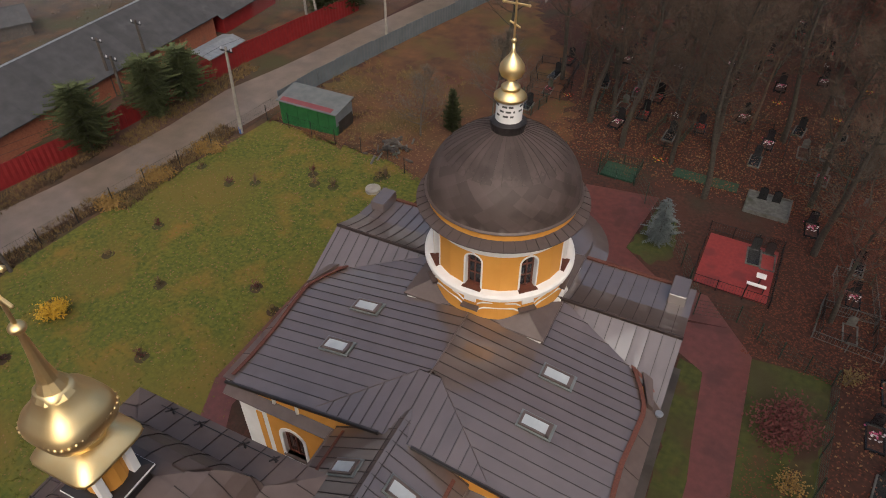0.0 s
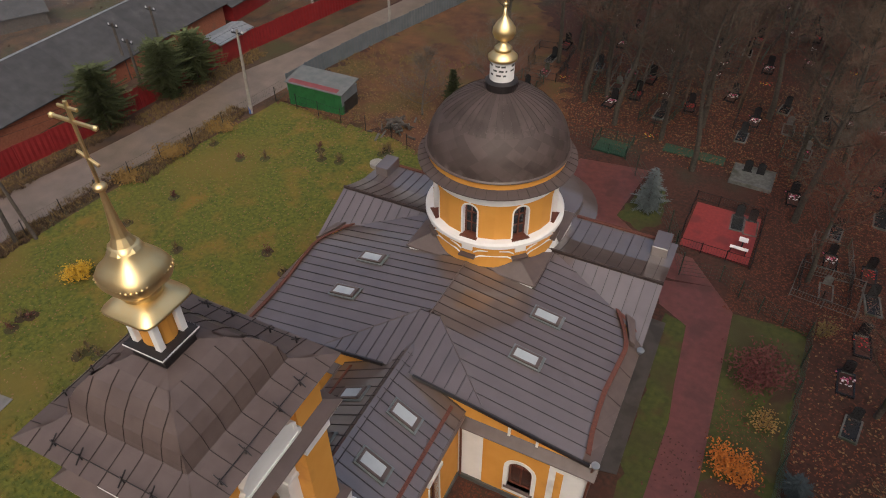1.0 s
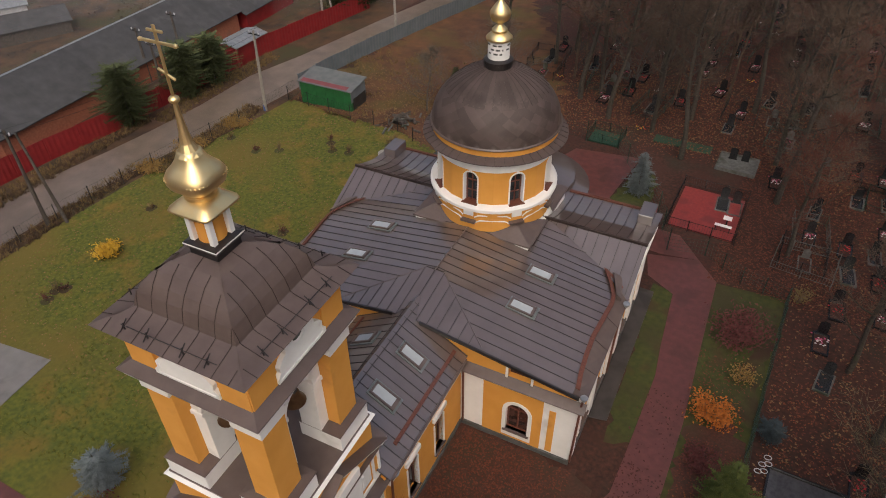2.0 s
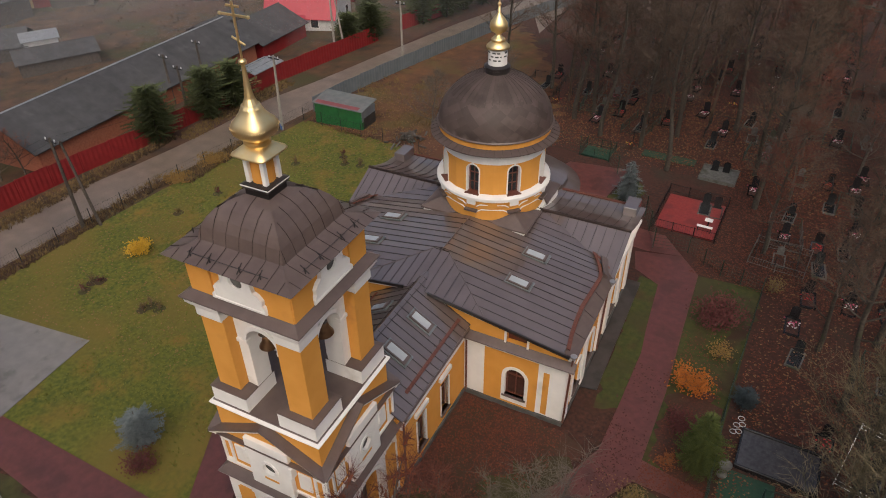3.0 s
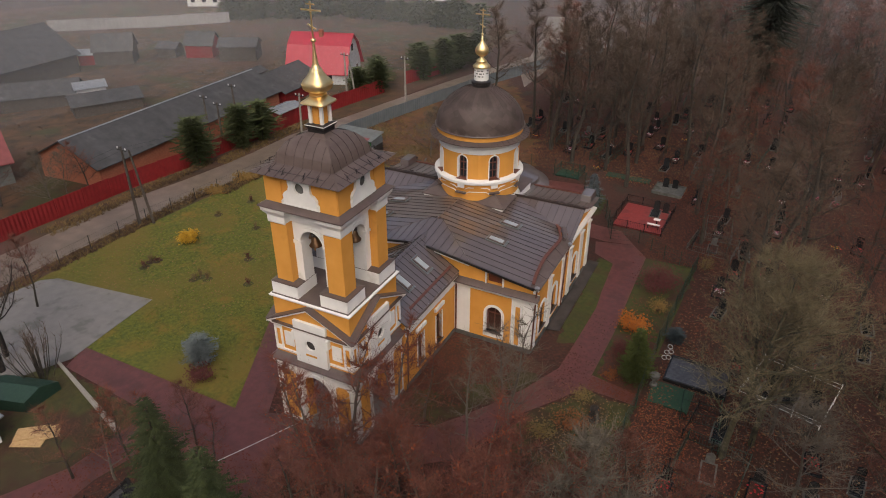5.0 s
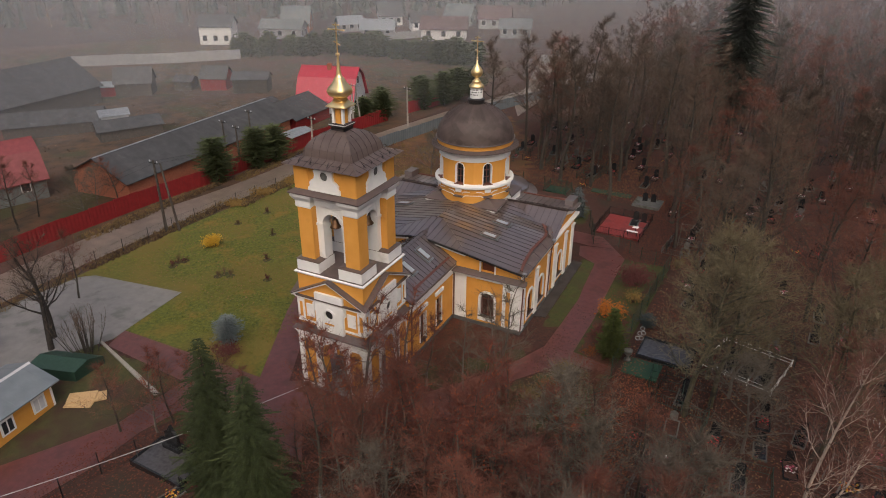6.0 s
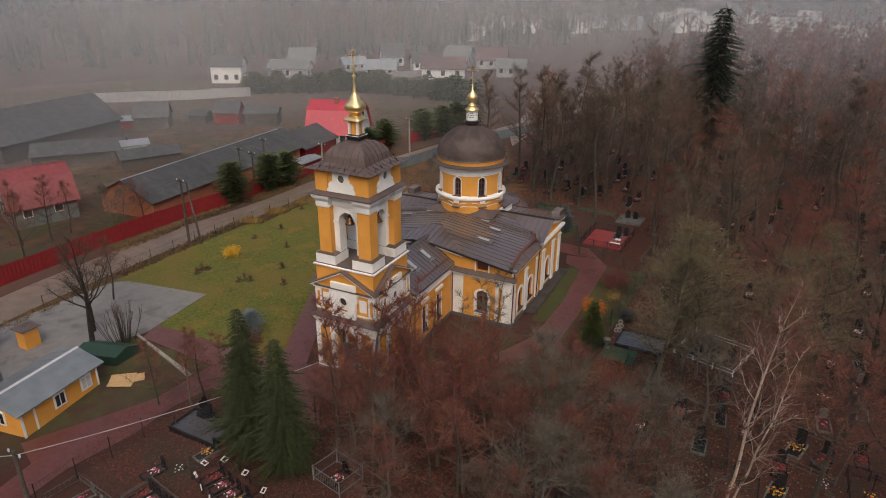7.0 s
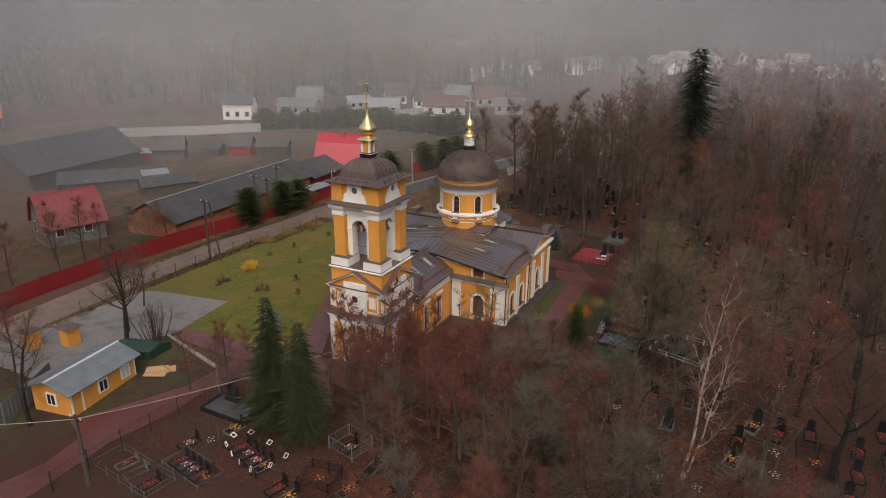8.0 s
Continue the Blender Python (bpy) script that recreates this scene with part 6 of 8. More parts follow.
def spray(V, F, p, q, a, r):
    """The finest twig: one sliver."""
    s = len(V)
    V += [(p.x + a.x * r, p.y + a.y * r, p.z + a.z * r), (p.x - a.x * r, p.y - a.y * r, p.z - a.z * r), (q.x, q.y, q.z)]
    F.append((s, s + 1, s + 2))


def grow(rng, height, lean=0.0, spread=0.5, first=0.3, limbs=18, twigs=9, sub=7, thin=1.0, girth=0.0125, up=0.3, fine=0.011):
    """A bare tree at the origin: trunk and limbs in one list, twigs in the other."""
    V, F, TV, TF = [], [], [], []
    p = Vector((0, 0, -0.3))
    d = Vector((lean, rng.uniform(-0.05, 0.05), 1)).normalized()
    r = height * girth
    steps = 9
    stops = []
    for i in range(steps):
        q = p + d * (height / steps)
        r2 = r * (0.87 if i < steps - 3 else 0.62)
        limb(V, F, p, q, r, r2, 6)
        stops.append((p, q, r))
        d = (d + Vector((rng.uniform(-0.13, 0.13), rng.uniform(-0.13, 0.13), 0.1))).normalized()
        p, r = q, r2
    for j in range(limbs):
        f = first + (0.98 - first) * (j + rng.random() * 0.8) / limbs
        a, b, rr = stops[min(steps - 1, int(f * steps))]
        s = a.lerp(b, rng.random())
        az = j * 2.4 + rng.uniform(-0.5, 0.5)
        ln = height * spread * (1.12 - f) * rng.uniform(0.65, 1.2)
        e = Vector((math.cos(az), math.sin(az), up + 0.55 * f)).normalized()
        br = max(0.02, rr * rng.uniform(0.35, 0.55)) * thin
        pt = s
        for k in range(4):
            qt = pt + e * (ln / 4)
            limb(V, F, pt, qt, br, br * 0.7, 4 if k < 2 else 3)
            if k > 0 or ln < 1.5:
                for _ in range(sub):
                    c = pt.lerp(qt, rng.random())
                    e2 = (e + Vector((rng.uniform(-1.2, 1.2), rng.uniform(-1.2, 1.2), rng.uniform(-0.4, 0.8)))).normalized()
                    c2 = c + e2 * (ln * rng.uniform(0.2, 0.5))
                    twig(V, F, c, c2, max(br * 0.36, 0.012 * thin))
                    for _ in range(twigs):
                        t0 = c.lerp(c2, rng.uniform(0.15, 1))
                        e3 = (e2 + Vector((rng.uniform(-1.3, 1.3), rng.uniform(-1.3, 1.3), rng.uniform(-0.7, 0.9)))).normalized()
                        w = e3.cross(Vector((rng.uniform(-1, 1), rng.uniform(-1, 1), rng.uniform(-1, 1)))).normalized()
                        spray(TV, TF, t0, t0 + e3 * rng.uniform(0.35, 1.15), w, fine * thin)
            e = (e + Vector((rng.uniform(-0.3, 0.3), rng.uniform(-0.3, 0.3), 0.15))).normalized()
            pt, br = qt, br * 0.7
    return V, F, TV, TF


def tree_from(grown, bark, twigmat, label, group):
    V, F, TV, TF = grown
    t = thing("bare_tree", 0, 0, 0, label, "tree", group)
    raw("trunk", V, F, bark, t, True)
    raw("crown", TV, TF, twigmat, t)
    return t


rng = random.Random(11)
protos = []
for h, sp, fi, li, tw, su, tm, bk, lab in (
        (14, 0.4, 0.32, 22, 9, 5, TWIG, BARK, "tall bare tree with brown twigs among the graves"),
        (15, 0.34, 0.36, 22, 9, 5, TWIG, BARK, "tall slender bare tree among the graves"),
        (11, 0.42, 0.22, 16, 9, 5, TWIGRED, BARK, "spreading bare tree with reddish twigs"),
        (13, 0.42, 0.28, 22, 9, 5, TWIGRED, BARK, "bare tree with reddish twigs"),
        (8, 0.6, 0.1, 22, 7, 6, GREYTWIG, GREYBARK, "low bushy bare tree with grey limbs"),
        (9.5, 0.36, 0.16, 16, 5, 5, ROWAN, GREYBARK, "slender bare rowan with reddish twigs"),
        (13.5, 0.5, 0.25, 28, 8, 6, OLIVETWIG, OLIVEBARK, "broad bare lime tree with olive-grey twigs"),
        (11.5, 0.55, 0.22, 13, 7, 5, TWIG, DARKBARK, "old dark tree with thick forked limbs"),
        (10.0, 0.34, 0.3, 15, 3, 4, GREYTWIG, GREYBARK, "slender bare tree with sparse grey branches")):
    protos.append((tree_from(grow(rng, h, rng.uniform(-0.08, 0.08), sp, fi, li, tw, su, girth=0.024 if bk is DARKBARK else 0.0155, thin=1.15 if bk is OLIVEBARK else 1.0, up=0.6 if bk is DARKBARK else 0.3), bk, tm, lab, "cemetery trees"), h))
# the rowan still holds some withered leaves
rl = random.Random(61)
V, F = [], []
for v in list(protos[5][0].children[1].data.vertices)[2::3]:
    if rl.random() < 0.75:
        c = v.co
        a = Vector((rl.uniform(-1, 1), rl.uniform(-1, 1), rl.uniform(-1, 1))).normalized() * rl.uniform(0.045, 0.1)
        b = a.orthogonal() * 0.6
        o = len(V)
        V += [tuple(c - a), tuple(c + b), tuple(c + a), tuple(c - b)]
        F.append((o, o + 1, o + 2, o + 3))
raw("leaves", V, F, ROWANLEAF, protos[5][0])["kind"] = "stuff"
spots = []


def free(x, y, d):
    return all((x - a) ** 2 + (y - b) ** 2 > d * d for a, b in spots)


used = set()


def plant(k, x, y, s=1.0, rz=None):
    spots.append((x, y))
    m = Matrix.Translation((x, y, ground_z(x, y))) @ Matrix.Rotation(rng.uniform(0, 6.28) if rz is None else rz, 4, "Z") @ Matrix.Scale(s, 4)
    if k in used:
        ob = copy_thing(protos[k][0], m)
        ob.scale = (s, s, s)
        return ob
    used.add(k)
    protos[k][0].matrix_basis = m
    return protos[k][0]


# trees that stand out
for k, x, y, s in ((0, 4.6, 40.5, 1.15), (1, -2.8, 43.2, 1.0), (0, -5.9, 46.3, 1.0), (1, -9.8, 46.9, 1.05), (0, -17.9, 55.6, 1.1), (1, -22.9, 53.3, 1.0), (3, -11.8, 51, 1.0), (1, -13.2, 49.4, 1.1), (0, 3.8, 45.6, 1.0), (4, -24.6, 41.7, 0.7), (6, 11.8, 10.6, 1.0), (6, 13.1, 12.4, 0.95), (7, 24.0, 12.1, 1.1), (7, 26.3, 5.0, 0.95), (7, 30.5, 14.5, 1.0), (7, 28.0, 20.5, 1.1), (8, 1.0, 4.9, 1.0), (8, 1.6, 4.4, 0.9), (8, -0.4, 3.4, 0.75), (2, -1.0, -3.0, 0.8), (2, 4.0, -3.5, 0.85), (4, 9.5, -2.0, 0.9), (2, 13.0, -6.0, 0.9), (7, -31.5, -3.9, 0.9), (7, -32.8, -2.8, 0.8), (7, -26.6, -16.2, 0.8), (2, -32.0, -14.0, 0.8), (3, -36.5, -13.0, 0.8), (2, -36.5, 2.0, 0.6), (2, -16.6, -5.5, 0.5), (2, -19.0, -7.6, 0.5), (2, -14.6, -2.8, 0.45), (4, 15.5, 9.0, 0.9), (4, 14.0, 14.0, 0.9), (2, 19.0, 9.5, 0.9), (2, -4.5, -6.0, 0.75), (4, 0.5, -7.5, 0.8), (2, 8.0, 1.0, 0.8), (2, -2.5, -0.8, 0.55), (2, 0.8, -0.5, 0.6), (2, 3.2, 0.2, 0.55), (2, 5.2, -1.2, 0.65), (2, -3.5, -3.4, 0.6), (2, 1.8, -5.0, 0.7), (2, 6.6, -4.5, 0.7), (2, 9.8, -5.5, 0.75), (2, 11.0, 1.5, 0.7), (2, 14.5, -1.5, 0.75), (2, -6.0, -5.6, 0.5), (2, 4.5, -7.0, 0.75)):
    plant(k, x, y, s)
for x, y, s in ((-4.0, 4.8, 0.7), (-4.4, 2.4, 0.85), (-5.6, -0.4, 0.95), (-3.6, 0.4, 1.0), (-7.0, -1.8, 0.85), (-5.0, -2.6, 0.95), (-4.6, -1.6, 0.75), (-2.2, -2.6, 0.85), (0.4, -2.2, 0.9), (2.8, -1.8, 0.95), (5.0, -2.8, 0.9), (-1.0, -4.6, 0.85), (1.8, -4.0, 0.95), (4.2, -5.2, 0.95), (7.0, -3.6, 0.9), (3.0, 1.6, 0.85), (5.4, 1.0, 0.8), (8.6, -1.4, 0.9), (-3.6, -5.2, 0.7), (10.5, -3.8, 0.9), (-14.8, -4.4, 0.55), (-16.8, -6.6, 0.6), (-13.0, -3.0, 0.45)):
    plant(5, x, y, s)
for k, x, y, s in ((2, -53.5, 4.0, 0.7), (3, -55.5, 8.5, 0.65), (2, -57.5, 12.0, 0.6), (4, -53.0, 14.5, 0.7), (4, -54.5, 17.2, 0.6), (2, -59.0, 7.0, 0.7), (2, -52.4, -2.0, 0.75), (3, -51.8, 18.0, 0.45)):
    plant(k, x, y, s)
for k, x, y, s in ((4, 12.8, -4.2, 1.25), (4, 7.9, -1.6, 1.15), (4, 9.6, -8.0, 1.2), (4, 16.0, -8.5, 1.15), (6, 12.4, 15.4, 0.8)):
    plant(k, x, y, s)
for x, y, s in ((19.6, 10.5, 0.95), (21.5, 16.5, 0.95)):
    plant(6, x, y, s)
# a thicket of reddish saplings south of the tower
thick = random.Random(41)
made = 0
while made < 58:
    x, y = thick.uniform(-4, 36), thick.uniform(-19, -1.5)
    if free(x, y, 1.7) and y > -22 + 0.12 * x and not (x < 1 and y < -7):
        plant(thick.choice((2, 2, 3, 4, 4, 5)), x, y, thick.uniform(0.55, 0.85))
        made += 1
tries = 0
while len(spots) < 361 and tries < 6000:
    tries += 1
    x, y = rng.uniform(-26, 75), rng.uniform(-14, 120)
    inside = (x > 9.5 and y > -14) or (y > 46 and x > -24 + (y - 46) * 0.12) or (x > 6 and y > 33)
    if not inside or not free(x, y, 3.2 if y > 30 else 3.6):
        continue
    if x < 24 and -3 < y < 34 and rng.random() < 0.3:
        continue
    plant(rng.choice((0, 1, 2, 3, 3, 2, 0, 4)), x, y, rng.uniform(0.8, 1.15))

# the wood beyond, one mass
small = [grow(rng, h, 0, 0.42, 0.22, 9, 7, 2, 1.3, fine=0.026) for h in (12, 14, 13)]
BV, BF = [], []
for base in small:
    V, F, TV, TF = base
    BV.append(np.array(V + TV, dtype=np.float32))
    BF.append([tuple(f) for f in F] + [tuple(i + len(V) for i in f) for f in TF])


def wood(name, places, mat, label):
    vs, fs, off = [], [], 0
    for x, y, s in places:
        k = rng.randrange(len(BV))
        a = rng.uniform(0, 6.28)
        c, sn = math.cos(a), math.sin(a)
        v = BV[k] * s
        w = np.empty_like(v)
        w[:, 0], w[:, 1], w[:, 2] = v[:, 0] * c - v[:, 1] * sn + x, v[:, 0] * sn + v[:, 1] * c + y, v[:, 2] + ground_z(x, y)
        vs.append(w)
        fs += [tuple(i + off for i in f) for f in BF[k]]
        off += len(v)
    ob = raw(name, np.concatenate(vs).tolist(), fs, mat)
    return tagged(ob, label, "woodland", kind="stuff")


east, north, far = [], [], []
while len(east) < 520:
    x, y = rng.uniform(10, 150), rng.uniform(0, 210)
    if (x > 45 or y > 70) and free(x, y, 2.6) and (x < 75 or y > 20):
        east.append((x, y, rng.uniform(0.8, 1.2)))
while len(north) < 300:
    x, y = rng.uniform(-40, 60), rng.uniform(85, 230)
    if x > -22 + (y - 85) * 0.1 and free(x, y, 3.0):
        north.append((x, y, rng.uniform(0.8, 1.15)))
while len(far) < 330:
    t = rng.random()
    x, y = -230 + 190 * t + rng.uniform(-70, 10), 70 + 150 * t + rng.uniform(0, 110)
    if x + 187 < (y - 73) * 0.75:
        far.append((x, y, rng.uniform(1.0, 1.6)))
mid = []
while len(mid) < 170:
    x, y = rng.uniform(-20, 60), rng.uniform(52, 115)
    if x > -16 + (y - 52) * 0.1 and free(x, y, 2.0):
        mid.append((x, y, rng.uniform(0.75, 1.0)))
wood("far_wood", mid, TWIG, "bare brown trees behind the cemetery")
wood("far_wood", east, TWIGRED, "dense bare wood with reddish-brown crowns")
wood("far_wood", north, TWIGRED, "bare brown wood behind the cemetery")
wood("far_wood", far, TWIG, "dark wood along the misty horizon")

tiny = [grow(rng, h, 0, 0.4, 0.25, 6, 5, 1, 2.4, fine=0.035) for h in (11, 13)]
BV, BF = [], []
for base in tiny:
    V, F, TV, TF = base
    BV.append(np.array(V + TV, dtype=np.float32))
    BF.append([tuple(f) for f in F] + [tuple(i + len(V) for i in f) for f in TF])
low = []
while len(low) < 1000:
    x, y = rng.uniform(-260, 420), rng.uniform(150, 620)
    b = math.atan2(x - 22, y + 40)
    if -0.47 < b < -0.02 and 310 < math.hypot(x - 22, y + 40) < 620 and rng.random() < 0.75:
        continue
    if y > 230 or x > 90 or x < -170:
        low.append((x, y, rng.uniform(0.9, 1.4)))
wood("far_wood", low, TWIGRED, "endless bare woodland fading into the mist")


def conifer(name, h, r, mat, label, seed, droop=0.35, rows=26, per=22, size=0.5, low=0.06, rounded=False):
    """A conifer: trunk and tiers of boughs, each a flat spray of many small needle blades."""
    g = random.Random(seed)
    t = thing(name, 0, 0, 0, label, "tree")
    V, F = [], []
    limb(V, F, Vector((0, 0, -0.2)), Vector((0, 0, h * 0.96)), h * 0.013 + 0.03, 0.015, 7)
    raw("trunk", V, F, BARK, t, True)
    V, F = [], []
    for i in range(rows):
        f = i / rows
        z0 = h * (low + (0.98 - low) * f)
        shape = math.sin(math.pi * (0.12 + 0.86 * f)) ** 0.7 if rounded else (1 - f) ** 0.68 * min(1.0, 0.72 + 1.4 * f)
        rad = r * shape * g.uniform(0.78, 1.12) + 0.08
        n = max(5, int(per * shape + 4))
        phase, lobes = g.uniform(0, 6.28), g.choice((3, 4, 5))
        for j in range(n):
            a = 2.399 * (i * 7 + j) + g.uniform(-0.3, 0.3)
            ln = rad * (g.uniform(0.5, 0.95) if j % 4 else g.uniform(0.9, 1.25)) * (1 + 0.2 * math.sin(lobes * a + phase))
            tip = Vector((math.cos(a) * ln, math.sin(a) * ln, z0 - ln * droop * g.uniform(0.6, 1.2) + ln * 0.06))
            root = Vector((0, 0, z0 + g.uniform(-0.1, 0.15)))
            out = (tip - root).normalized()
            side = Vector((-math.sin(a), math.cos(a), 0))
            m = max(3, int(ln / (size * 0.33)))
            for k in range(m):
                u = (k + 1) / m
                c = root.lerp(tip, u * 0.95 + 0.05)
                c.z -= size * 0.35 * u * u
                w = size * (1.15 - 0.75 * u) * g.uniform(0.6, 1.15)
                for s in (-1, 1):
                    e = c + side * s * w * 0.75 + out * w * 0.75 + Vector((0, 0, g.uniform(-0.25, 0.12) * w))
                    o = len(V)
                    V += [tuple(c), tuple(c + out * w * 0.42 + Vector((0, 0, size * 0.06))), tuple(e), tuple(c + side * s * w * 0.12 - Vector((0, 0, size * 0.16)))]
                    F += [(o, o + 1, o + 2), (o, o + 2, o + 3)]
            o = len(V)
            V += [tuple(tip - side * size * 0.1), tuple(tip + side * size * 0.1), tuple(tip + out * size * 0.5)]
            F.append((o, o + 1, o + 2))
    raw("crown", V, F, mat, t)
    return t


def stand(ob, x, y, s=1.0, dz=0.0):
    ob.matrix_basis = Matrix.Translation((x, y, ground_z(x, y) + dz)) @ Matrix.Rotation(rng.uniform(0, 6), 4, "Z") @ Matrix.Scale(s, 4)
    return ob


stand(conifer("spruce", 10.8, 2.45, NEEDLE, "tall dark green spruce beside the graves", 3, rows=38, per=28, size=0.36, droop=0.32), -9.2, -8.4)
stand(conifer("spruce", 9.6, 2.35, NEEDLE, "dark green spruce leaning on its taller neighbour", 4, rows=36, per=28, size=0.36, droop=0.32), -6.3, -8.6)
stand(conifer("thuja", 4.3, 1.15, material("thuja_green", (0.04, 0.06, 0.011), (0.088, 0.105, 0.02), 5, 0.9, bump=0), "dense green thuja beside the mesh fence", 5, droop=-0.2, rows=26, per=26, size=0.3), 5.8, 14.2)
stand(conifer("thuja", 4.0, 0.8, NEEDLE, "narrow dark thuja behind the church", 6, droop=-0.6, rows=24, per=22, size=0.28), -22.5, 43.2)
stand(conifer("blue_spruce", 2.6, 0.98, BLUENEEDLE, "young blue spruce on the lawn", 7, droop=0.0, rows=15, per=16, size=0.34, rounded=True), -19.7, 2.6)
stand(conifer("blue_spruce", 3.6, 1.15, BLUENEEDLE, "blue spruce behind the apse", 8, droop=0.05, rows=18, per=16, size=0.34), -4.4, 37.0)
stand(conifer("blue_spruce", 2.6, 0.9, BLUENEEDLE, "small blue spruce beside the west gable", 9, droop=0.0, rows=16, per=20, size=0.3), -18.6, 33.5)
stand(conifer("blue_spruce", 1.2, 0.6, material("dull_blue_needles", (0.03, 0.042, 0.048), (0.05, 0.066, 0.074), 5, 0.9, bump=0), "low dull-blue spruce by the mesh fence", 10, droop=0.0, rows=12, per=16, size=0.24, rounded=True), 7.2, 19.7)
stand(conifer("pine", 24, 3.5, FARNEEDLE, "tall dark pine towering over the wood", 12, rows=40, per=16, size=0.8, droop=0.15, low=0.22, rounded=True), 5.5, 66.0)
stand(conifer("spruce", 9.0, 2.0, NEEDLE, "dark spruce at the cemetery's edge", 13, rows=30, per=22, size=0.6), 30.5, -3.5)
pine = conifer("pine", 5.0, 2.1, PINENEEDLE, "bushy green pine by the red fence", 14, droop=-0.25, rows=16, per=18, size=0.5, rounded=True)
tagged(pine, group="roadside pines")
stand(pine, -47.2, 28.6, 1.2)
for x, y, s in ((-46.4, 34.8, 1.15), (-46.3, 38.2, 1.05), (-46.0, 58.5, 0.9), (-44.6, 61.5, 1.0), (-46.5, 64, 1.0), (-42.0, 70, 1.1), (-40.5, 74, 1.2), (-44, 72, 1.1), (-40, 78, 1.2), (-38.5, 81, 1.1)):
    stand(copy_thing(pine, Matrix.Identity(4)), x, y, s)
hedge = [(-111 + 26 * t + rng.uniform(-2, 2), 100 + 14 * t + rng.uniform(-2, 2), rng.uniform(0.8, 1.3)) for t in [i / 26 for i in range(27)]] + [(-85 + 34 * t + rng.uniform(-2, 2), 113 - 6 * t + rng.uniform(-2, 2), rng.uniform(0.8, 1.3)) for t in [i / 26 for i in range(27)]]
hedge_pine = conifer("pine", 5.0, 2.1, PINENEEDLE, "dense dark hedge conifer behind the field", 15, droop=-0.1, rows=9, per=11, size=0.85, rounded=True)
tagged(hedge_pine, group="hedge conifers")
stand(hedge_pine, -112, 99)
for x, y, s in hedge:
    stand(copy_thing(hedge_pine, Matrix.Identity(4)), x, y, s)
# dark conifers standing in the far wood
V, F = [], []
cr = random.Random(77)


def far_conifer(x, y, h):
    """A distant spruce: five ragged tiers of boughs, each a ring of drooping blades."""
    z = ground_z(x, y)
    for i in range(6):
        f = i / 6
        zz, rad = z + h * (0.12 + 0.8 * f), h * 0.13 * (1 - f) + 0.2
        for j in range(9):
            a = j * 0.698 + i * 0.4 + cr.uniform(-0.2, 0.2)
            l = rad * cr.uniform(0.6, 1.2)
            o = len(V)
            V.extend([(x, y, zz + h * 0.17), (x + math.cos(a - 0.4) * l, y + math.sin(a - 0.4) * l, zz - l * 0.4), (x + math.cos(a + 0.4) * l, y + math.sin(a + 0.4) * l, zz - l * 0.4)])
            F.append((o, o + 1, o + 2))


count = 0
while count < 900:
    t = cr.random()
    d = cr.uniform(250, 640)
    b = radians(cr.uniform(-68, -18))
    x, y = 22 + d * math.sin(b), -40 + d * math.cos(b)
    if x + 187 > (y - 73) * 0.75 and d < 300:
        continue
    far_conifer(x, y, cr.uniform(8, 15))
    count += 1
tagged(raw("far_conifers", V, F, FARNEEDLE), "dark spruce wood fading into the mist", "woodland", kind="stuff")
# birch
stem_a = grow(random.Random(12), 16.0, 0.1, 0.3, 0.34, 18, 9, 4, 0.8, 0.0075, up=1.0, fine=0.009)
stem_b = grow(random.Random(31), 13.5, 0.3, 0.3, 0.3, 13, 9, 4, 0.8, 0.0062, up=1.0, fine=0.009)
nv, nt = len(stem_a[0]), len(stem_a[2])
birch = (stem_a[0] + stem_b[0], stem_a[1] + [tuple(i + nv for i in f) for f in stem_b[1]], stem_a[2] + stem_b[2], stem_a[3] + [tuple(i + nt for i in f) for f in stem_b[3]])
bt = tree_from(birch, BIRCH, material("birch_twigs", (0.13, 0.055, 0.042), (0.21, 0.095, 0.07), 3, 0.9, bump=0), "tall pale-barked birch with two stems standing bare over the graves", "")
bt.matrix_basis = Matrix.Translation((17.7, 0.2, ground_z(17.7, 0.2)))


def shrub(x, y, r, h, mat, label, seed, n=900, size=0.09, base=0.0):
    """A shrub: stems and a loose crown of many small leaves."""
    g = random.Random(seed)
    t = thing("shrub", x, y, ground_z(x, y), label, "shrub")
    V, F = [], []
    tips = []
    for i in range(16):
        a, k = g.uniform(0, 6.28), g.uniform(0.3, 1)
        tip = Vector((math.cos(a) * r * k * 0.85, math.sin(a) * r * k * 0.85, h * g.uniform(0.65, 1.0) * (1.1 - 0.35 * k)))
        limb(V, F, Vector((0, 0, -0.05)), tip * 0.55 + Vector((0, 0, h * 0.1)), 0.02, 0.012, 4)
        limb(V, F, tip * 0.55 + Vector((0, 0, h * 0.1)), tip, 0.012, 0.005, 3)
        tips.append(tip)
    raw("stem", V, F, TWIG, t)
    V, F = [], []
    for i in range(n):
        c = g.choice(tips) * g.uniform(0.45, 1.05) + Vector((g.gauss(0, r * 0.22), g.gauss(0, r * 0.22), g.gauss(0, h * 0.12)))
        c.z = max(0.05 + base, c.z)
        a = Vector((g.uniform(-1, 1), g.uniform(-1, 1), g.uniform(-0.6, 0.6))).normalized() * size * g.uniform(0.6, 1.3)
        b = a.orthogonal().normalized() * size * 0.6
        o = len(V)
        V += [tuple(c - a), tuple(c + b), tuple(c + a), tuple(c - b)]
        F.append((o, o + 1, o + 2, o + 3))
    raw("foliage", V, F, mat, t)
    return t


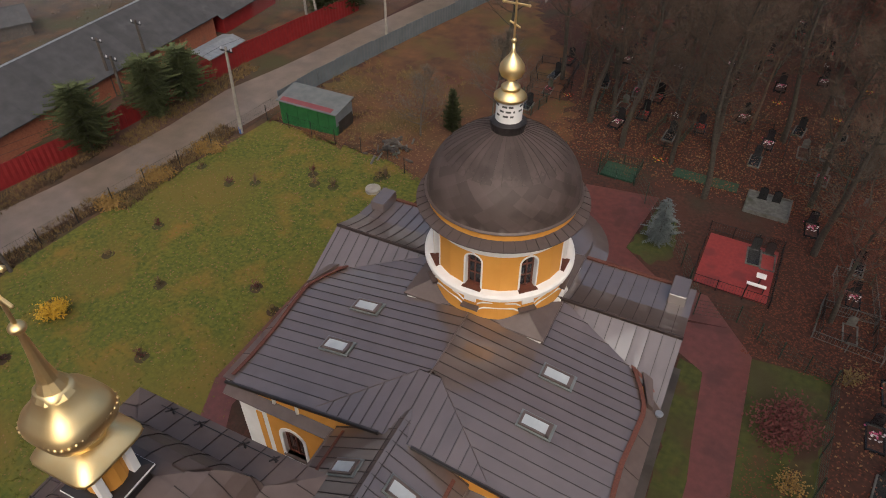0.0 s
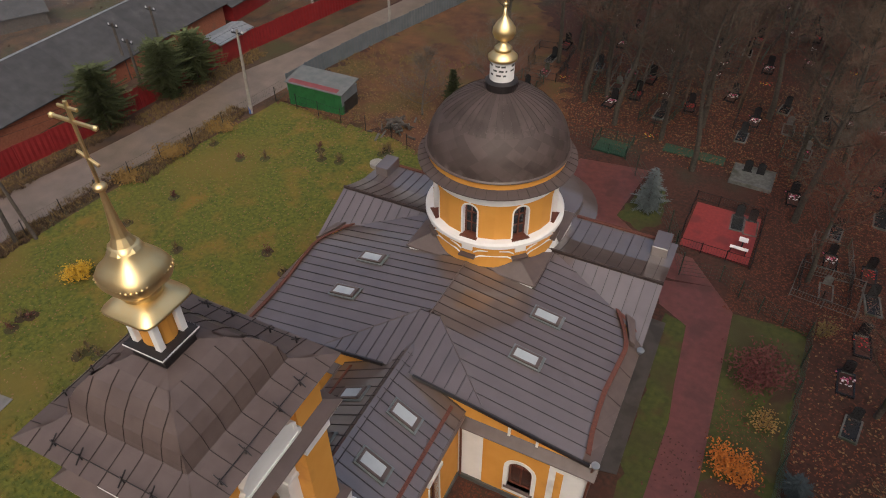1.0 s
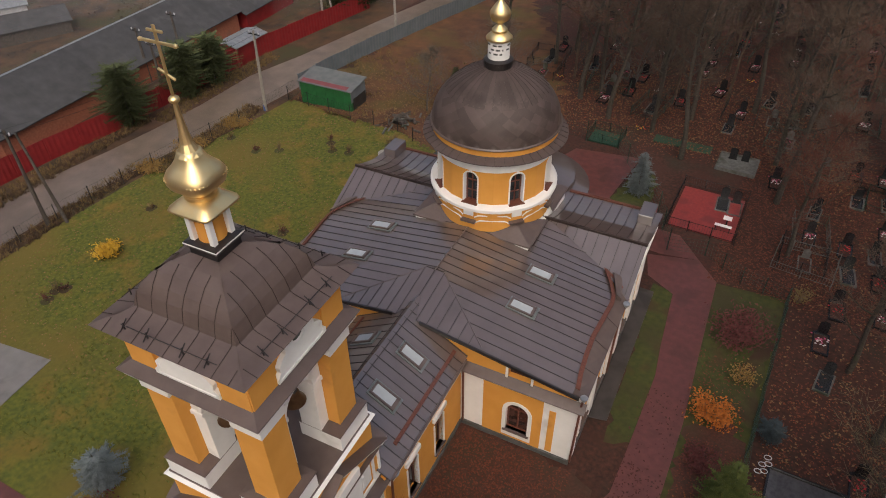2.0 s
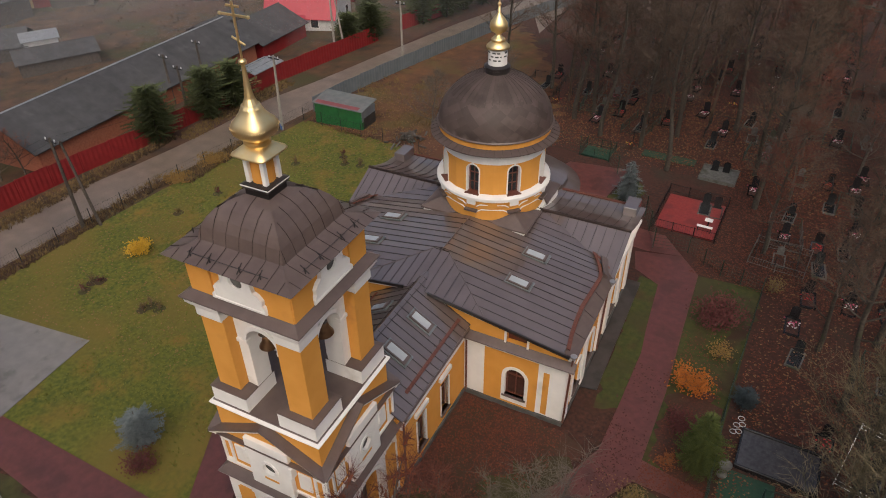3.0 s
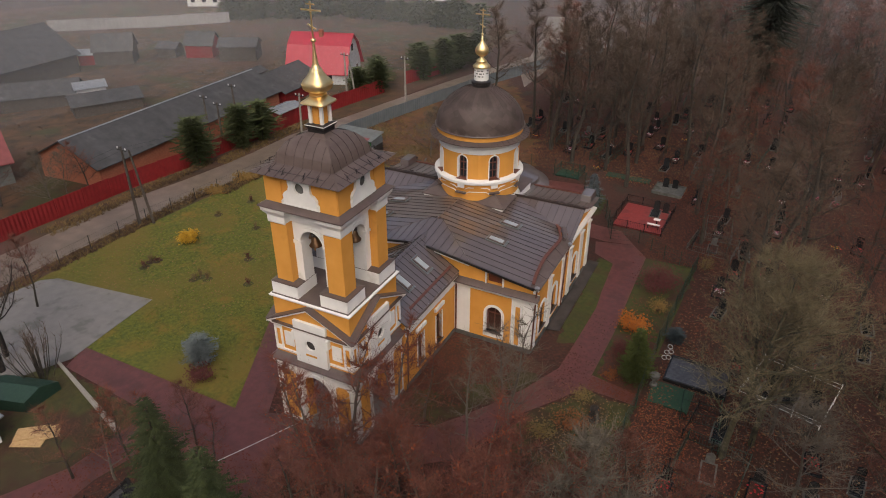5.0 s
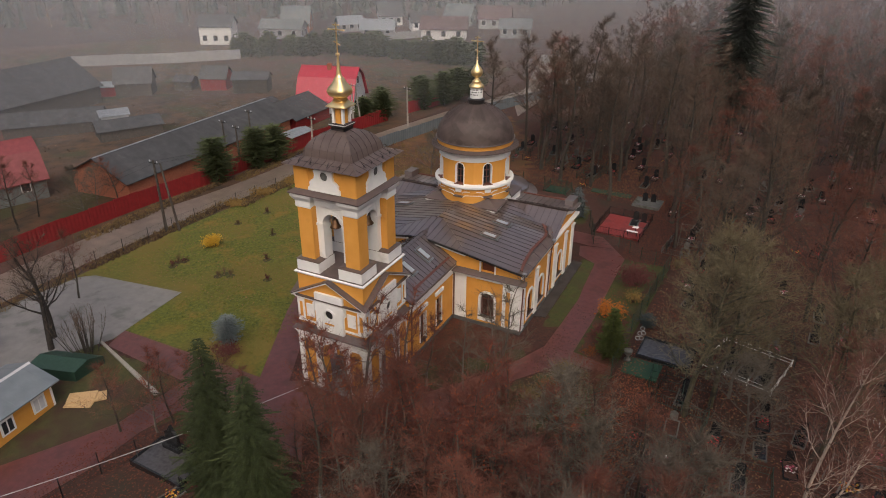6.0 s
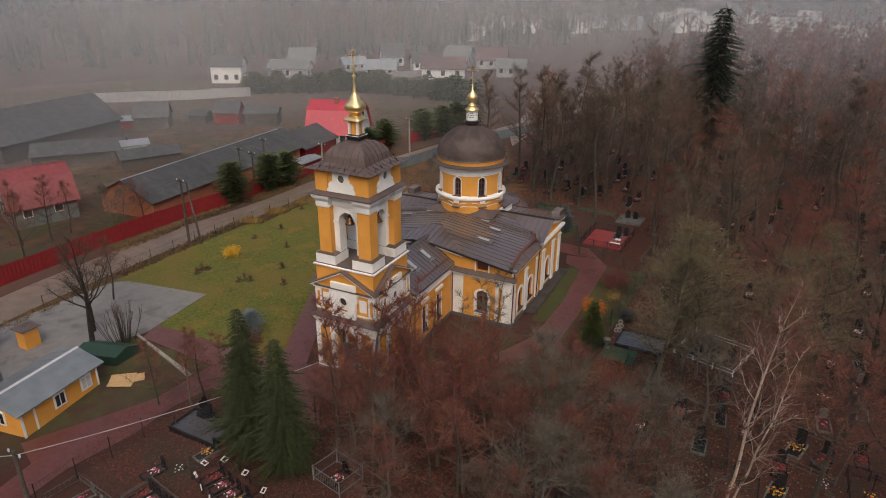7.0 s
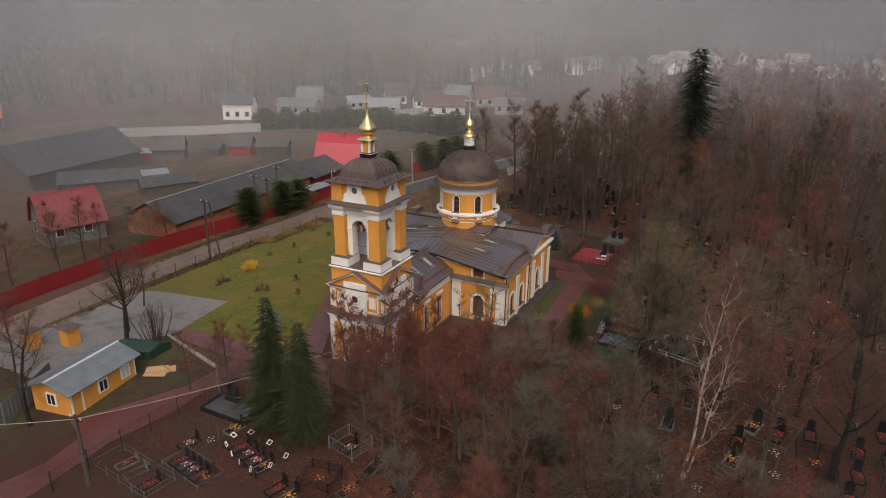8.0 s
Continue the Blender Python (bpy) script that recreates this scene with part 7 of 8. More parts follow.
shrub(-33.8, 14.6, 0.9, 1.3, BUSHY["yellow"], "round golden-yellow shrub on the lawn", 1, 1500, 0.08)
shrub(4.3, 19.3, 1.15, 1.5, BUSHY["orange"], "bright orange autumn shrub by the path", 2, 1300, 0.075)
shrub(4.6, 25.4, 1.7, 1.9, BUSHY["maroon"], "dark maroon shrub on the east lawn", 3, 1800, 0.08)
shrub(5.3, 22.7, 0.9, 1.2, BUSHY["yellowing"], "thin yellowing shrub beside the maroon one", 4, 420, 0.06)
shrub(7.2, 30.4, 0.7, 1.4, BUSHY["olive"], "sparse yellowing shrub by the cemetery corner", 5, 260, 0.06)
shrub(4.6, 16.6, 1.0, 0.7, BUSHY["maroon"], "low maroon shrub beside the thuja", 6, 800, 0.07)
shrub(-18.6, 1.4, 1.0, 1.0, BUSHY["maroon"], "low maroon shrub under the blue spruce", 7, 900, 0.07)
shrub(2.4, 7.0, 1.1, 0.8, BUSHY["olive"], "withered olive shrub on the corner lawn", 8, 500, 0.06)
shrub(3.7, 8.3, 1.3, 1.1, BUSHY["rusty"], "sparse rust-brown shrub on the corner lawn", 12, 700, 0.06)
shrub(3.4, 11.0, 0.8, 0.8, BUSHY["olive"], "low withered shrub at the path's edge", 13, 380, 0.06)
shrub(4.4, 13.9, 0.7, 0.6, BUSHY["rusty"], "low rust-brown shrub beside the thuja", 14, 300, 0.06)
shrub(-39.5, 28.0, 1.6, 0.6, BUSHY["yellowing"], "withered yellow-brown bushes along the verge", 9, 1200, 0.1)
shrub(-40.0, 24.0, 1.4, 0.55, BUSHY["yellowing"], "withered yellow-brown bushes along the verge", 10, 1000, 0.1)
shrub(-38.6, 32.5, 1.3, 0.6, BUSHY["yellowing"], "withered yellow-brown bushes along the verge", 11, 900, 0.1)
bush = thing("bare_bush", -28.6, -3.0, ground_z(-28.6, -3.0), "clump of upright bare grey stems by the forecourt", "bush")
V, F, TV, TF = [], [], [], []
bg = random.Random(8)
for i in range(34):
    a, k = bg.uniform(0, 6.28), bg.uniform(0.1, 1.0)
    p0 = Vector((math.cos(a) * 0.9 * k, math.sin(a) * 0.9 * k, -0.1))
    p1 = p0 + Vector((math.cos(a) * k * 0.9, math.sin(a) * k * 0.9, bg.uniform(1.6, 2.4)))
    p2 = p1 + Vector((math.cos(a) * k * 0.5 + bg.uniform(-0.3, 0.3), math.sin(a) * k * 0.5 + bg.uniform(-0.3, 0.3), bg.uniform(1.0, 1.6)))
    limb(V, F, p0, p1, 0.035, 0.022, 5)
    limb(V, F, p1, p2, 0.022, 0.008, 4)
    for j in range(9):
        c = p1.lerp(p2, bg.random())
        twig(TV, TF, c, c + Vector((bg.uniform(-0.4, 0.4), bg.uniform(-0.4, 0.4), bg.uniform(0.3, 0.8))), 0.012)
raw("stem", V, F, BARK, bush)
raw("twigs", TV, TF, TWIG, bush)
sap = random.Random(3)
for i in range(24):
    x, y = sap.uniform(-39, -22), sap.uniform(9, 36)
    if x > -24 and y < 20:
        continue
    sh = shrub(x, y, sap.uniform(0.25, 0.45), sap.uniform(0.5, 1.0), BUSHY["olive" if i % 3 else "maroon"], "young shrub in a ring of bare earth on the lawn", 20 + i, 70, 0.06)
    tagged(sh, group="lawn shrubs")
    bm = nb()
    bmesh.ops.create_circle(bm, cap_ends=True, radius=0.42, segments=14, matrix=Matrix.Translation((x, y, ground_z(x, y) + 0.012)))
    part("earth_ring", bm, WORNLAWN, sh)
# stored logs and a well cover
heap = thing("wood_heap", -25.5, 38.8, ground_z(-25.5, 38.8), "heap of old logs and rubble on bare ground", "heap")
hr = random.Random(9)
for i in range(40):
    c = Vector((-25.5 + hr.gauss(0, 0.8), 38.8 + hr.gauss(0, 0.8), 0))
    c.z = ground_z(c.x, c.y) + 0.1 + max(0, 0.7 - 0.35 * ((c.x + 25.5) ** 2 + (c.y - 38.8) ** 2)) * hr.random()
    dd = Vector((hr.uniform(-1, 1), hr.uniform(-1, 1), hr.uniform(-0.3, 0.3))).normalized() * hr.uniform(0.2, 0.6)
    part("log", tube(nb(), c - dd, c + dd, hr.uniform(0.06, 0.12), n=6), OLDWOOD if i % 3 else STONE, heap)
wc = thing("well_cover", -23.9, 33.6, ground_z(-23.9, 33.6), "round concrete well cover in the grass", "well cover")
part("ring", lathe(-23.9, 33.6, [(0.55, ground_z(-23.9, 33.6) - 0.1), (0.55, ground_z(-23.9, 33.6) + 0.25), (0.4, ground_z(-23.9, 33.6) + 0.27)], 20), CONCRETE, wc)

# a village far off in the mist
vr = random.Random(31)
V, F, V2, F2 = [], [], [], []
for i in range(120):
    t = vr.uniform(0.08, 0.56) if i % 4 else vr.uniform(0.5, 1.0)
    d = vr.uniform(320, 620)
    x, y = 22 + d * math.sin(t - 0.55), -40 + d * math.cos(t - 0.55)
    w, l, h, a = vr.uniform(2.2, 4), vr.uniform(3, 6), vr.uniform(2.2, 3.2), vr.uniform(0, 3.1)
    c, s = math.cos(a), math.sin(a)
    z = ground_z(x, y)

    def at(u, v, q):
        return (x + u * c - v * s, y + u * s + v * c, z + q)
    o = len(V)
    V += [at(-l, -w, 0), at(l, -w, 0), at(l, w, 0), at(-l, w, 0), at(-l, -w, h), at(l, -w, h), at(l, w, h), at(-l, w, h), at(-l, 0, h + w), at(l, 0, h + w)]
    F += [(o, o + 1, o + 5, o + 4), (o + 2, o + 3, o + 7, o + 6), (o + 1, o + 2, o + 6, o + 9, o + 5), (o + 3, o, o + 4, o + 8, o + 7)]
    o = len(V2)
    V2 += [at(-l - 0.5, -w - 0.5, h - 0.4), at(l + 0.5, -w - 0.5, h - 0.4), at(l + 0.5, 0, h + w + 0.1), at(-l - 0.5, 0, h + w + 0.1), at(l + 0.5, w + 0.5, h - 0.4), at(-l - 0.5, w + 0.5, h - 0.4)]
    F2 += [(o, o + 1, o + 2, o + 3), (o + 3, o + 2, o + 4, o + 5)]
tagged(raw("far_village_walls", V, F, WHITE), "white walls of a village far off in mist", "village", kind="stuff")
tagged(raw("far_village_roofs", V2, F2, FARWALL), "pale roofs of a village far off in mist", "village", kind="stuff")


def tufts(name, n, areas, size, mat, label, seed):
    """Rough grass and weeds: many small clumps of upright blades, one mass."""
    g = random.Random(seed)
    V, F = [], []
    for i in range(n):
        x0, x1, y0, y1 = g.choice(areas)
        x, y = g.uniform(x0, x1), g.uniform(y0, y1)
        z = ground_z(x, y)
        h = size * g.uniform(0.5, 1.5)
        for j in range(7):
            a, l = g.uniform(0, 6.28), h * g.uniform(0.3, 0.9)
            bx, by = x + g.gauss(0, size * 0.3), y + g.gauss(0, size * 0.3)
            o = len(V)
            V += [(bx - 0.03 * math.sin(a), by + 0.03 * math.cos(a), z), (bx + 0.03 * math.sin(a), by - 0.03 * math.cos(a), z), (bx + math.cos(a) * l, by + math.sin(a) * l, z + h * g.uniform(0.7, 1.1))]
            F.append((o, o + 1, o + 2))
    return tagged(raw(name, V, F, mat), label, "grass", kind="stuff")


DRY = material("dry_grass_blades", (0.11, 0.075, 0.03), (0.2, 0.13, 0.05), 2.5, 0.9, bump=0)
WEED = material("brown_weeds", (0.05, 0.03, 0.018), (0.09, 0.052, 0.028), 2.5, 0.9, bump=0)
GREENBLADE = material("grass_blades", (0.1, 0.115, 0.018), (0.18, 0.165, 0.03), 2.5, 0.9, bump=0)
tufts("dry_grass", 2600, [(-41.9, -40.3, -6, 24), (-40.4, -38.6, 24, 36), (-48.4, -46.4, 10, 30), (-46.8, -44.6, 30, 46), (-37, -24, 38.5, 52)], 0.27, DRY, "dry yellow grass along the road's edge", 51)
tufts("brown_weeds", 1900, [(-41.6, -40.2, 6, 24), (-40.2, -38.4, 24, 36), (-47.5, -46.2, 12, 30), (-95, -62, 22, 70), (-80, -60, 50, 95)], 0.26, WEED, "dark withered weeds beside the road", 52)
tufts("lawn_grass", 3400, [(-39, -22, 8, 36), (-39, -20, 8, 28), (-28, -17, 2, 10)], 0.075, GREENBLADE, "uneven damp grass on the lawn", 53)

# ---- cemetery ----
gr = random.Random(21)


def flowers(parent, c, r, colours, n=14):
    """A bunch of artificial flowers: small leaf and petal tufts."""
    for name in colours:
        V, F = [], []
        for i in range(n):
            p = Vector((c[0] + gr.gauss(0, r), c[1] + gr.gauss(0, r), c[2] + gr.uniform(0.02, 0.22)))
            for k in range(5):
                a = k * 1.257
                o = len(V)
                s = gr.uniform(0.05, 0.08)
                V += [tuple(p), (p.x + math.cos(a) * s, p.y + math.sin(a) * s, p.z + 0.02), (p.x + math.cos(a + 0.9) * s, p.y + math.sin(a + 0.9) * s, p.z + 0.02)]
                F.append((o, o + 1, o + 2))
        tagged(raw("bouquet", V, F, PETAL[name], parent), kind="stuff")


def grave(kind_of, colours, label):
    """A grave at the origin, head to the north."""
    g = thing("grave", 0, 0, 0, label, "grave", "graves")
    if kind_of != "cross":
        part("kerb", boxes((-0.5, 0.5, -0.95, -0.85, 0, 0.16), (-0.5, 0.5, 0.85, 0.95, 0, 0.16), (-0.5, -0.4, -0.85, 0.85, 0, 0.16), (0.4, 0.5, -0.85, 0.85, 0, 0.16)), GRANITE if kind_of == "black" else STONE, g)
        part("bed", boxes((-0.4, 0.4, -0.85, 0.85, 0, 0.1)), LITTER if kind_of != "slab" else GRANITE, g)
    if kind_of in ("black", "slab"):
        out = [(-0.3, 0.15), (0.3, 0.15), (0.3, 1.0), (0.22, 1.12), (-0.05, 1.2), (-0.3, 1.05)]
        part("headstone", plate(out, [], 0.85, 0.1), GRANITE, g, "polished black headstone")
        part("foot", boxes((-0.38, 0.38, 0.78, 1.02, 0, 0.16), bevel=0.01), GRANITE, g)
    elif kind_of == "grey":
        part("headstone", plate([(-0.28, 0.12), (0.28, 0.12), (0.28, 0.8), (0.0, 0.98), (-0.28, 0.8)], [], 0.85, 0.12), STONE, g, "grey stone headstone")
    elif kind_of == "cross":
        part("mound", loft(nb(), [[(-0.4, -0.9, 0), (0.4, -0.9, 0), (0.4, 0.8, 0), (-0.4, 0.8, 0)], [(-0.25, -0.7, 0.22), (0.25, -0.7, 0.22), (0.25, 0.6, 0.22), (-0.25, 0.6, 0.22)]]), LITTER, g)
        part("headstone", boxes((-0.04, 0.04, 0.9, 0.96, -0.1, 1.5), (-0.32, 0.32, 0.9, 0.96, 1.05, 1.13), (-0.16, 0.16, 0.9, 0.96, 1.28, 1.35)), IRON if colours and colours[0] != "white" else OLDWOOD, g, "simple grave cross")
    if colours:
        flowers(g, (0, 0.1, 0.1), 0.24, colours)
    return g


gp = [grave("black", ["pink", "white"], "black granite grave with pink artificial flowers"), grave("black", ["red"], "black granite grave with red flowers"), grave("slab", ["yellow", "orange"], "polished black slab grave with yellow flowers"), grave("grey", ["pink"], "grey stone grave in leaf litter"), grave("grey", [], "weathered grey grave without flowers"), grave("cross", ["white"], "earth grave with a dark wooden cross"), grave("cross", ["red", "yellow"], "earth grave with an iron cross and flowers"), grave("slab", [], "plain polished black slab grave")]
gused = set()
gspots = []


def lay(k, x, y, deg=0.0, s=1.0):
    gspots.append((x, y))
    m = Matrix.Translation((x, y, ground_z(x, y) - 0.02)) @ Matrix.Rotation(radians(deg), 4, "Z")
    if k in gused:
        ob = copy_thing(gp[k], m)
    else:
        gused.add(k)
        ob = gp[k]
        ob.matrix_basis = m
    ob.scale = (s, s, s)
    return ob


def iron_fence(x0, x1, y0, y1, h=0.75, mat=IRON, deg=0.0, label="low black iron grave fence", gap=0.16, grp="grave fences"):
    """A rectangular grave fence: posts, two rails a side and bars."""
    cx, cy = (x0 + x1) / 2, (y0 + y1) / 2
    z = ground_z(cx, cy)
    f = thing("grave_fence", cx, cy, z, label, "grave fence", grp)
    R = Matrix.Translation((cx, cy, 0)) @ Matrix.Rotation(radians(deg), 4, "Z") @ Matrix.Translation((-cx, -cy, 0))
    cs = [(x0, y0), (x1, y0), (x1, y1), (x0, y1)]
    for (ax, ay), (bx, by) in run(cs + [cs[0]]):
        L = math.hypot(bx - ax, by - ay)
        n = max(1, round(L / 1.6))
        for i in range(n):
            px, py = ax + (bx - ax) * i / n, ay + (by - ay) * i / n
            part("post", turned(boxes((px - 0.03, px + 0.03, py - 0.03, py + 0.03, z - 0.1, z + h + 0.08)), R), mat, f)
        for zz in (0.18, h):
            part("rail", turned(tube(nb(), (ax, ay, z + zz), (bx, by, z + zz), 0.018, n=4), R), mat, f)
        if gap:
            bm = nb()
            for i in range(1, int(L / gap)):
                t = i * gap / L
                tube(bm, (ax + (bx - ax) * t, ay + (by - ay) * t, z + 0.15), (ax + (bx - ax) * t, ay + (by - ay) * t, z + h + 0.02), 0.009, n=3)
            tagged(part("railing_infill", turned(bm, R), mat, f), kind="stuff")
    return f


def slab_plot(name, x0, x1, y0, y1, mat, label, kerb=None, lift=0.06):
    cx, cy = (x0 + x1) / 2, (y0 + y1) / 2
    z = ground_z(cx, cy)
    p = thing(name, cx, cy, z, label, "grave plot")
    part("surface", boxes((x0, x1, y0, y1, z - 0.2, z + lift)), mat, p)
    if kerb:
        for b in ((x0 - 0.1, x1 + 0.1, y0 - 0.1, y0, z - 0.2, z + lift + 0.14), (x0 - 0.1, x1 + 0.1, y1, y1 + 0.1, z - 0.2, z + lift + 0.14), (x0 - 0.1, x0, y0, y1, z - 0.2, z + lift + 0.14), (x1, x1 + 0.1, y0, y1, z - 0.2, z + lift + 0.14)):
            part("kerb", boxes(b, bevel=0.01), kerb, p)
    return p


REDTILE = material("red_plot_tiles", (0.20, 0.03, 0.03), (0.27, 0.045, 0.04), 5, 0.4, c3=(0.16, 0.03, 0.03), spot=0.55)
slab_plot("red_plot", -1.55, 2.65, 34.4, 39.5, REDTILE, "fenced grave plot paved in red tiles")
iron_fence(-1.7, 2.8, 34.2, 39.7, 0.8, label="black iron fence round the red-tiled plot")
lay(7, 1.3, 38.3, 4, 0.9), lay(7, 2.15, 38.2, 4, 0.9)
bench = thing("bench", 1.9, 35.3, ground_z(1.9, 35.3), "white-painted plank bench in the red plot", "bench")
part("seat", boxes((1.3, 2.4, 35.1, 35.35, 0.45, 0.5)), WHITE, bench)
for x in (1.4, 2.3):
    part("leg", boxes((x - 0.03, x + 0.03, 35.15, 35.3, -0.1, 0.45)), IRON, bench)
tb = thing("small_table", 2.0, 36.0, ground_z(2.0, 36.0), "small white table in the red plot", "table")
part("tabletop", boxes((1.7, 2.25, 35.75, 36.2, 0.62, 0.66)), WHITE, tb)
part("leg", boxes((1.94, 2.02, 35.93, 36.01, -0.1, 0.62)), IRON, tb)
slab_plot("pale_plot", -0.1, 2.6, 43.0, 45.3, STONE, "raised grave plot with pale stone kerbs", STONE, 0.12)
lay(7, 0.8, 44.0, 2, 0.9), lay(7, 1.7, 44.0, 2, 0.9)
slab_plot("black_plot", 7.5, 11.1, 15.45, 17.9, GREYGRANITE, "wide plot of wet grey granite slabs inside a black kerb", GRANITE, 0.16)
slab_plot("green_plot", 6.95, 9.4, 13.0, 15.1, GREENTILE, "plot covered with green matting")
iron_fence(9.0, 11.2, 12.4, 14.2, 0.9, GREENMESH, 6, "green-painted iron grave fence")
slab_plot("green_plot", -10.1, -7.7, 42.6, 44.5, GREENTILE, "plot covered with green matting")
iron_fence(-10.2, -7.6, 42.5, 44.6, 0.8, GREENMESH, 0, "green iron grave fence")
slab_plot("green_plot", -5.4, -0.9, 44.8, 45.9, GREENTILE, "plot covered with green matting")
iron_fence(12.3, 17.0, 16.2, 20.6, 0.45, WHITE, -13, "white-painted rail fence round a family plot", 0.0)
for x in (13.4, 14.6, 15.8):
    lay(7, x, 17.6 - 0.23 * (x - 13.4), -13)
iron_fence(5.6, 8.3, 33.4, 36.4, 0.8)
iron_fence(-4.1, -1.8, -8.8, -6.9, 1.0, GREYFENCE, -11, "grey-blue iron cage fence round a grave")
lay(0, -3.0, -7.9, -11, 0.8)
iron_fence(19.8, 24.0, 6.8, 10.6, 0.5, STONE, -14, "grey stone rail round a family plot", 0.0)
lay(2, 21.2, 8.8, -14), lay(1, 22.8, 8.4, -14), lay(2, 20.4, 3.8, -10)
z = ground_z(7.0, 14.6)
urn = thing("garden_urn", 7.0, 14.6, z, "weathered pale stone urn beside the mesh fence", "urn")
part("bowl", lathe(7.0, 14.6, [(0.1, z + 0.42), (0.26, z + 0.55), (0.3, z + 0.78), (0.34, z + 0.82), (0.3, z + 0.82), (0.0, z + 0.7)], 14), STONE, urn)
part("foot", lathe(7.0, 14.6, [(0.24, z - 0.05), (0.24, z + 0.1), (0.12, z + 0.16), (0.1, z + 0.42)], 14), STONE, urn)
z = ground_z(4.65, 9.8)
stump = thing("tree_stump", 4.65, 9.8, z, "dark wet tree stump on the corner lawn", "stump")
part("trunk", lathe(4.65, 9.8, [(0.42, z - 0.05), (0.3, z + 0.12), (0.25, z + 0.5), (0.27, z + 0.85), (0.2, z + 0.9), (0.0, z + 0.88)], 11), DARKBARK, stump)
# black granite family plot with a low surround
slab_plot("black_plot", -15.9, -12.0, -9.2, -7.0, GREYGRANITE, "grey granite family plot with a low black surround", GRANITE, 0.15)
mon = thing("monument", -14.6, -7.2, ground_z(-14.6, -7.2), "black granite monument with carved shoulders", "monument")
zm = ground_z(-14.6, -7.2)
part("plinth", boxes((-15.3, -13.9, -7.5, -6.9, zm, zm + 0.4), bevel=0.02), GRANITE, mon)
part("slab", plate([(-15.1, zm + 0.4), (-14.1, zm + 0.4), (-14.1, zm + 1.3), (-14.4, zm + 1.5), (-14.6, zm + 1.85), (-14.8, zm + 1.5), (-15.1, zm + 1.3)], [], -7.3, 0.2), GRANITE, mon)
# rows of graves by the south path
for x, y, k in ((-12.7, -14.2, 1), (-11.9, -14.35, 0), (-11.1, -14.5, 0), (-10.3, -14.65, 1), (-9.6, -14.75, 6)):
    lay(k, x, y, -10, 0.72)
for x, y, k in ((-9.9, -11.3, 1), (-8.9, -11.6, 0), (-7.9, -11.9, 0), (-7.0, -12.1, 2)):
    lay(k, x, y, -17, 0.75)
for x, y, k in ((-2.8, -11.4, 6), (-0.6, -11.4, 2), (-12.4, -11.8, 5), (-13.6, -12.6, 0), (-14.4, -16.4, 4), (-15.8, -16.0, 3), (-12.6, -16.8, 1), (1.5, -10.5, 1), (3.5, -9.8, 6), (-11.9, -9.9, 2), (-4.8, -13.4, 1), (-3.6, -13.6, 2), (0.8, -13.2, 0), (2.4, -12.8, 4)):
    lay(k, x, y, -14, 0.78)
iron_fence(-13.3, -9.1, -15.4, -13.4, 0.3, STONE, -10, "low stone-grey kerb rail round a row of graves", 0.0)
iron_fence(-10.8, -6.3, -12.6, -10.3, 0.55, IRON, -17, "low chain fence with white diamond plates", 0.0)
for i, (x, y) in enumerate(((-10.9, -10.9), (-10.0, -10.1), (-8.0, -10.4), (-6.0, -11.0), (-6.3, -12.2), (-7.2, -13.1), (-8.4, -12.9), (-9.5, -12.5), (-10.6, -11.9))):
    dp = thing("diamond_plate", x, y, ground_z(x, y), "white diamond frame on a low fence post", "fence ornament", "diamond plates")
    z = ground_z(x, y)
    m = Matrix.Translation((x, y, z + 0.5)) @ Matrix.Rotation(radians(30 + i * 17), 4, "Z") @ Matrix.Rotation(radians(45), 4, "Y")
    part("frame", turned(plate([(-0.19, -0.19), (0.19, -0.19), (0.19, 0.19), (-0.19, 0.19)], [[(-0.12, -0.12), (0.12, -0.12), (0.12, 0.12), (-0.12, 0.12)]], -0.02, 0.04), m), WHITE, dp)
    part("post", boxes((x - 0.025, x + 0.025, y - 0.025, y + 0.025, z - 0.1, z + 0.3)), IRON, dp)
iron_fence(-3.9, -1.7, -12.4, -10.4, 0.7, IRON, 10)
iron_fence(-1.5, 0.6, -12.4, -10.4, 0.7, IRON, 10)
iron_fence(-17.3, -11.5, -17.6, -15.4, 0.6, STONE, -6, "weathered concrete grave surround", 0.3)
# a tall pair of pale rings leaning on the fence
rings = thing("ring_trellis", 7.0, 17.4, ground_z(7.0, 17.4), "white wire ring trellis leaning by the fence", "trellis")
for i, (dx, dz) in enumerate(((0, 0.22), (0.25, 0.25), (0.08, 0.55), (0.32, 0.6), (0.2, 0.9))):
    pts = [Vector((7.0 + dx + 0.16 * math.cos(a), 17.4 + 0.1 * i, ground_z(7, 17.4) + dz + 0.16 * math.sin(a))) for a in [k * 0.5236 for k in range(12)]]
    part("ring", wire(nb(), pts, 0.022, 5, True), SIDING, rings)
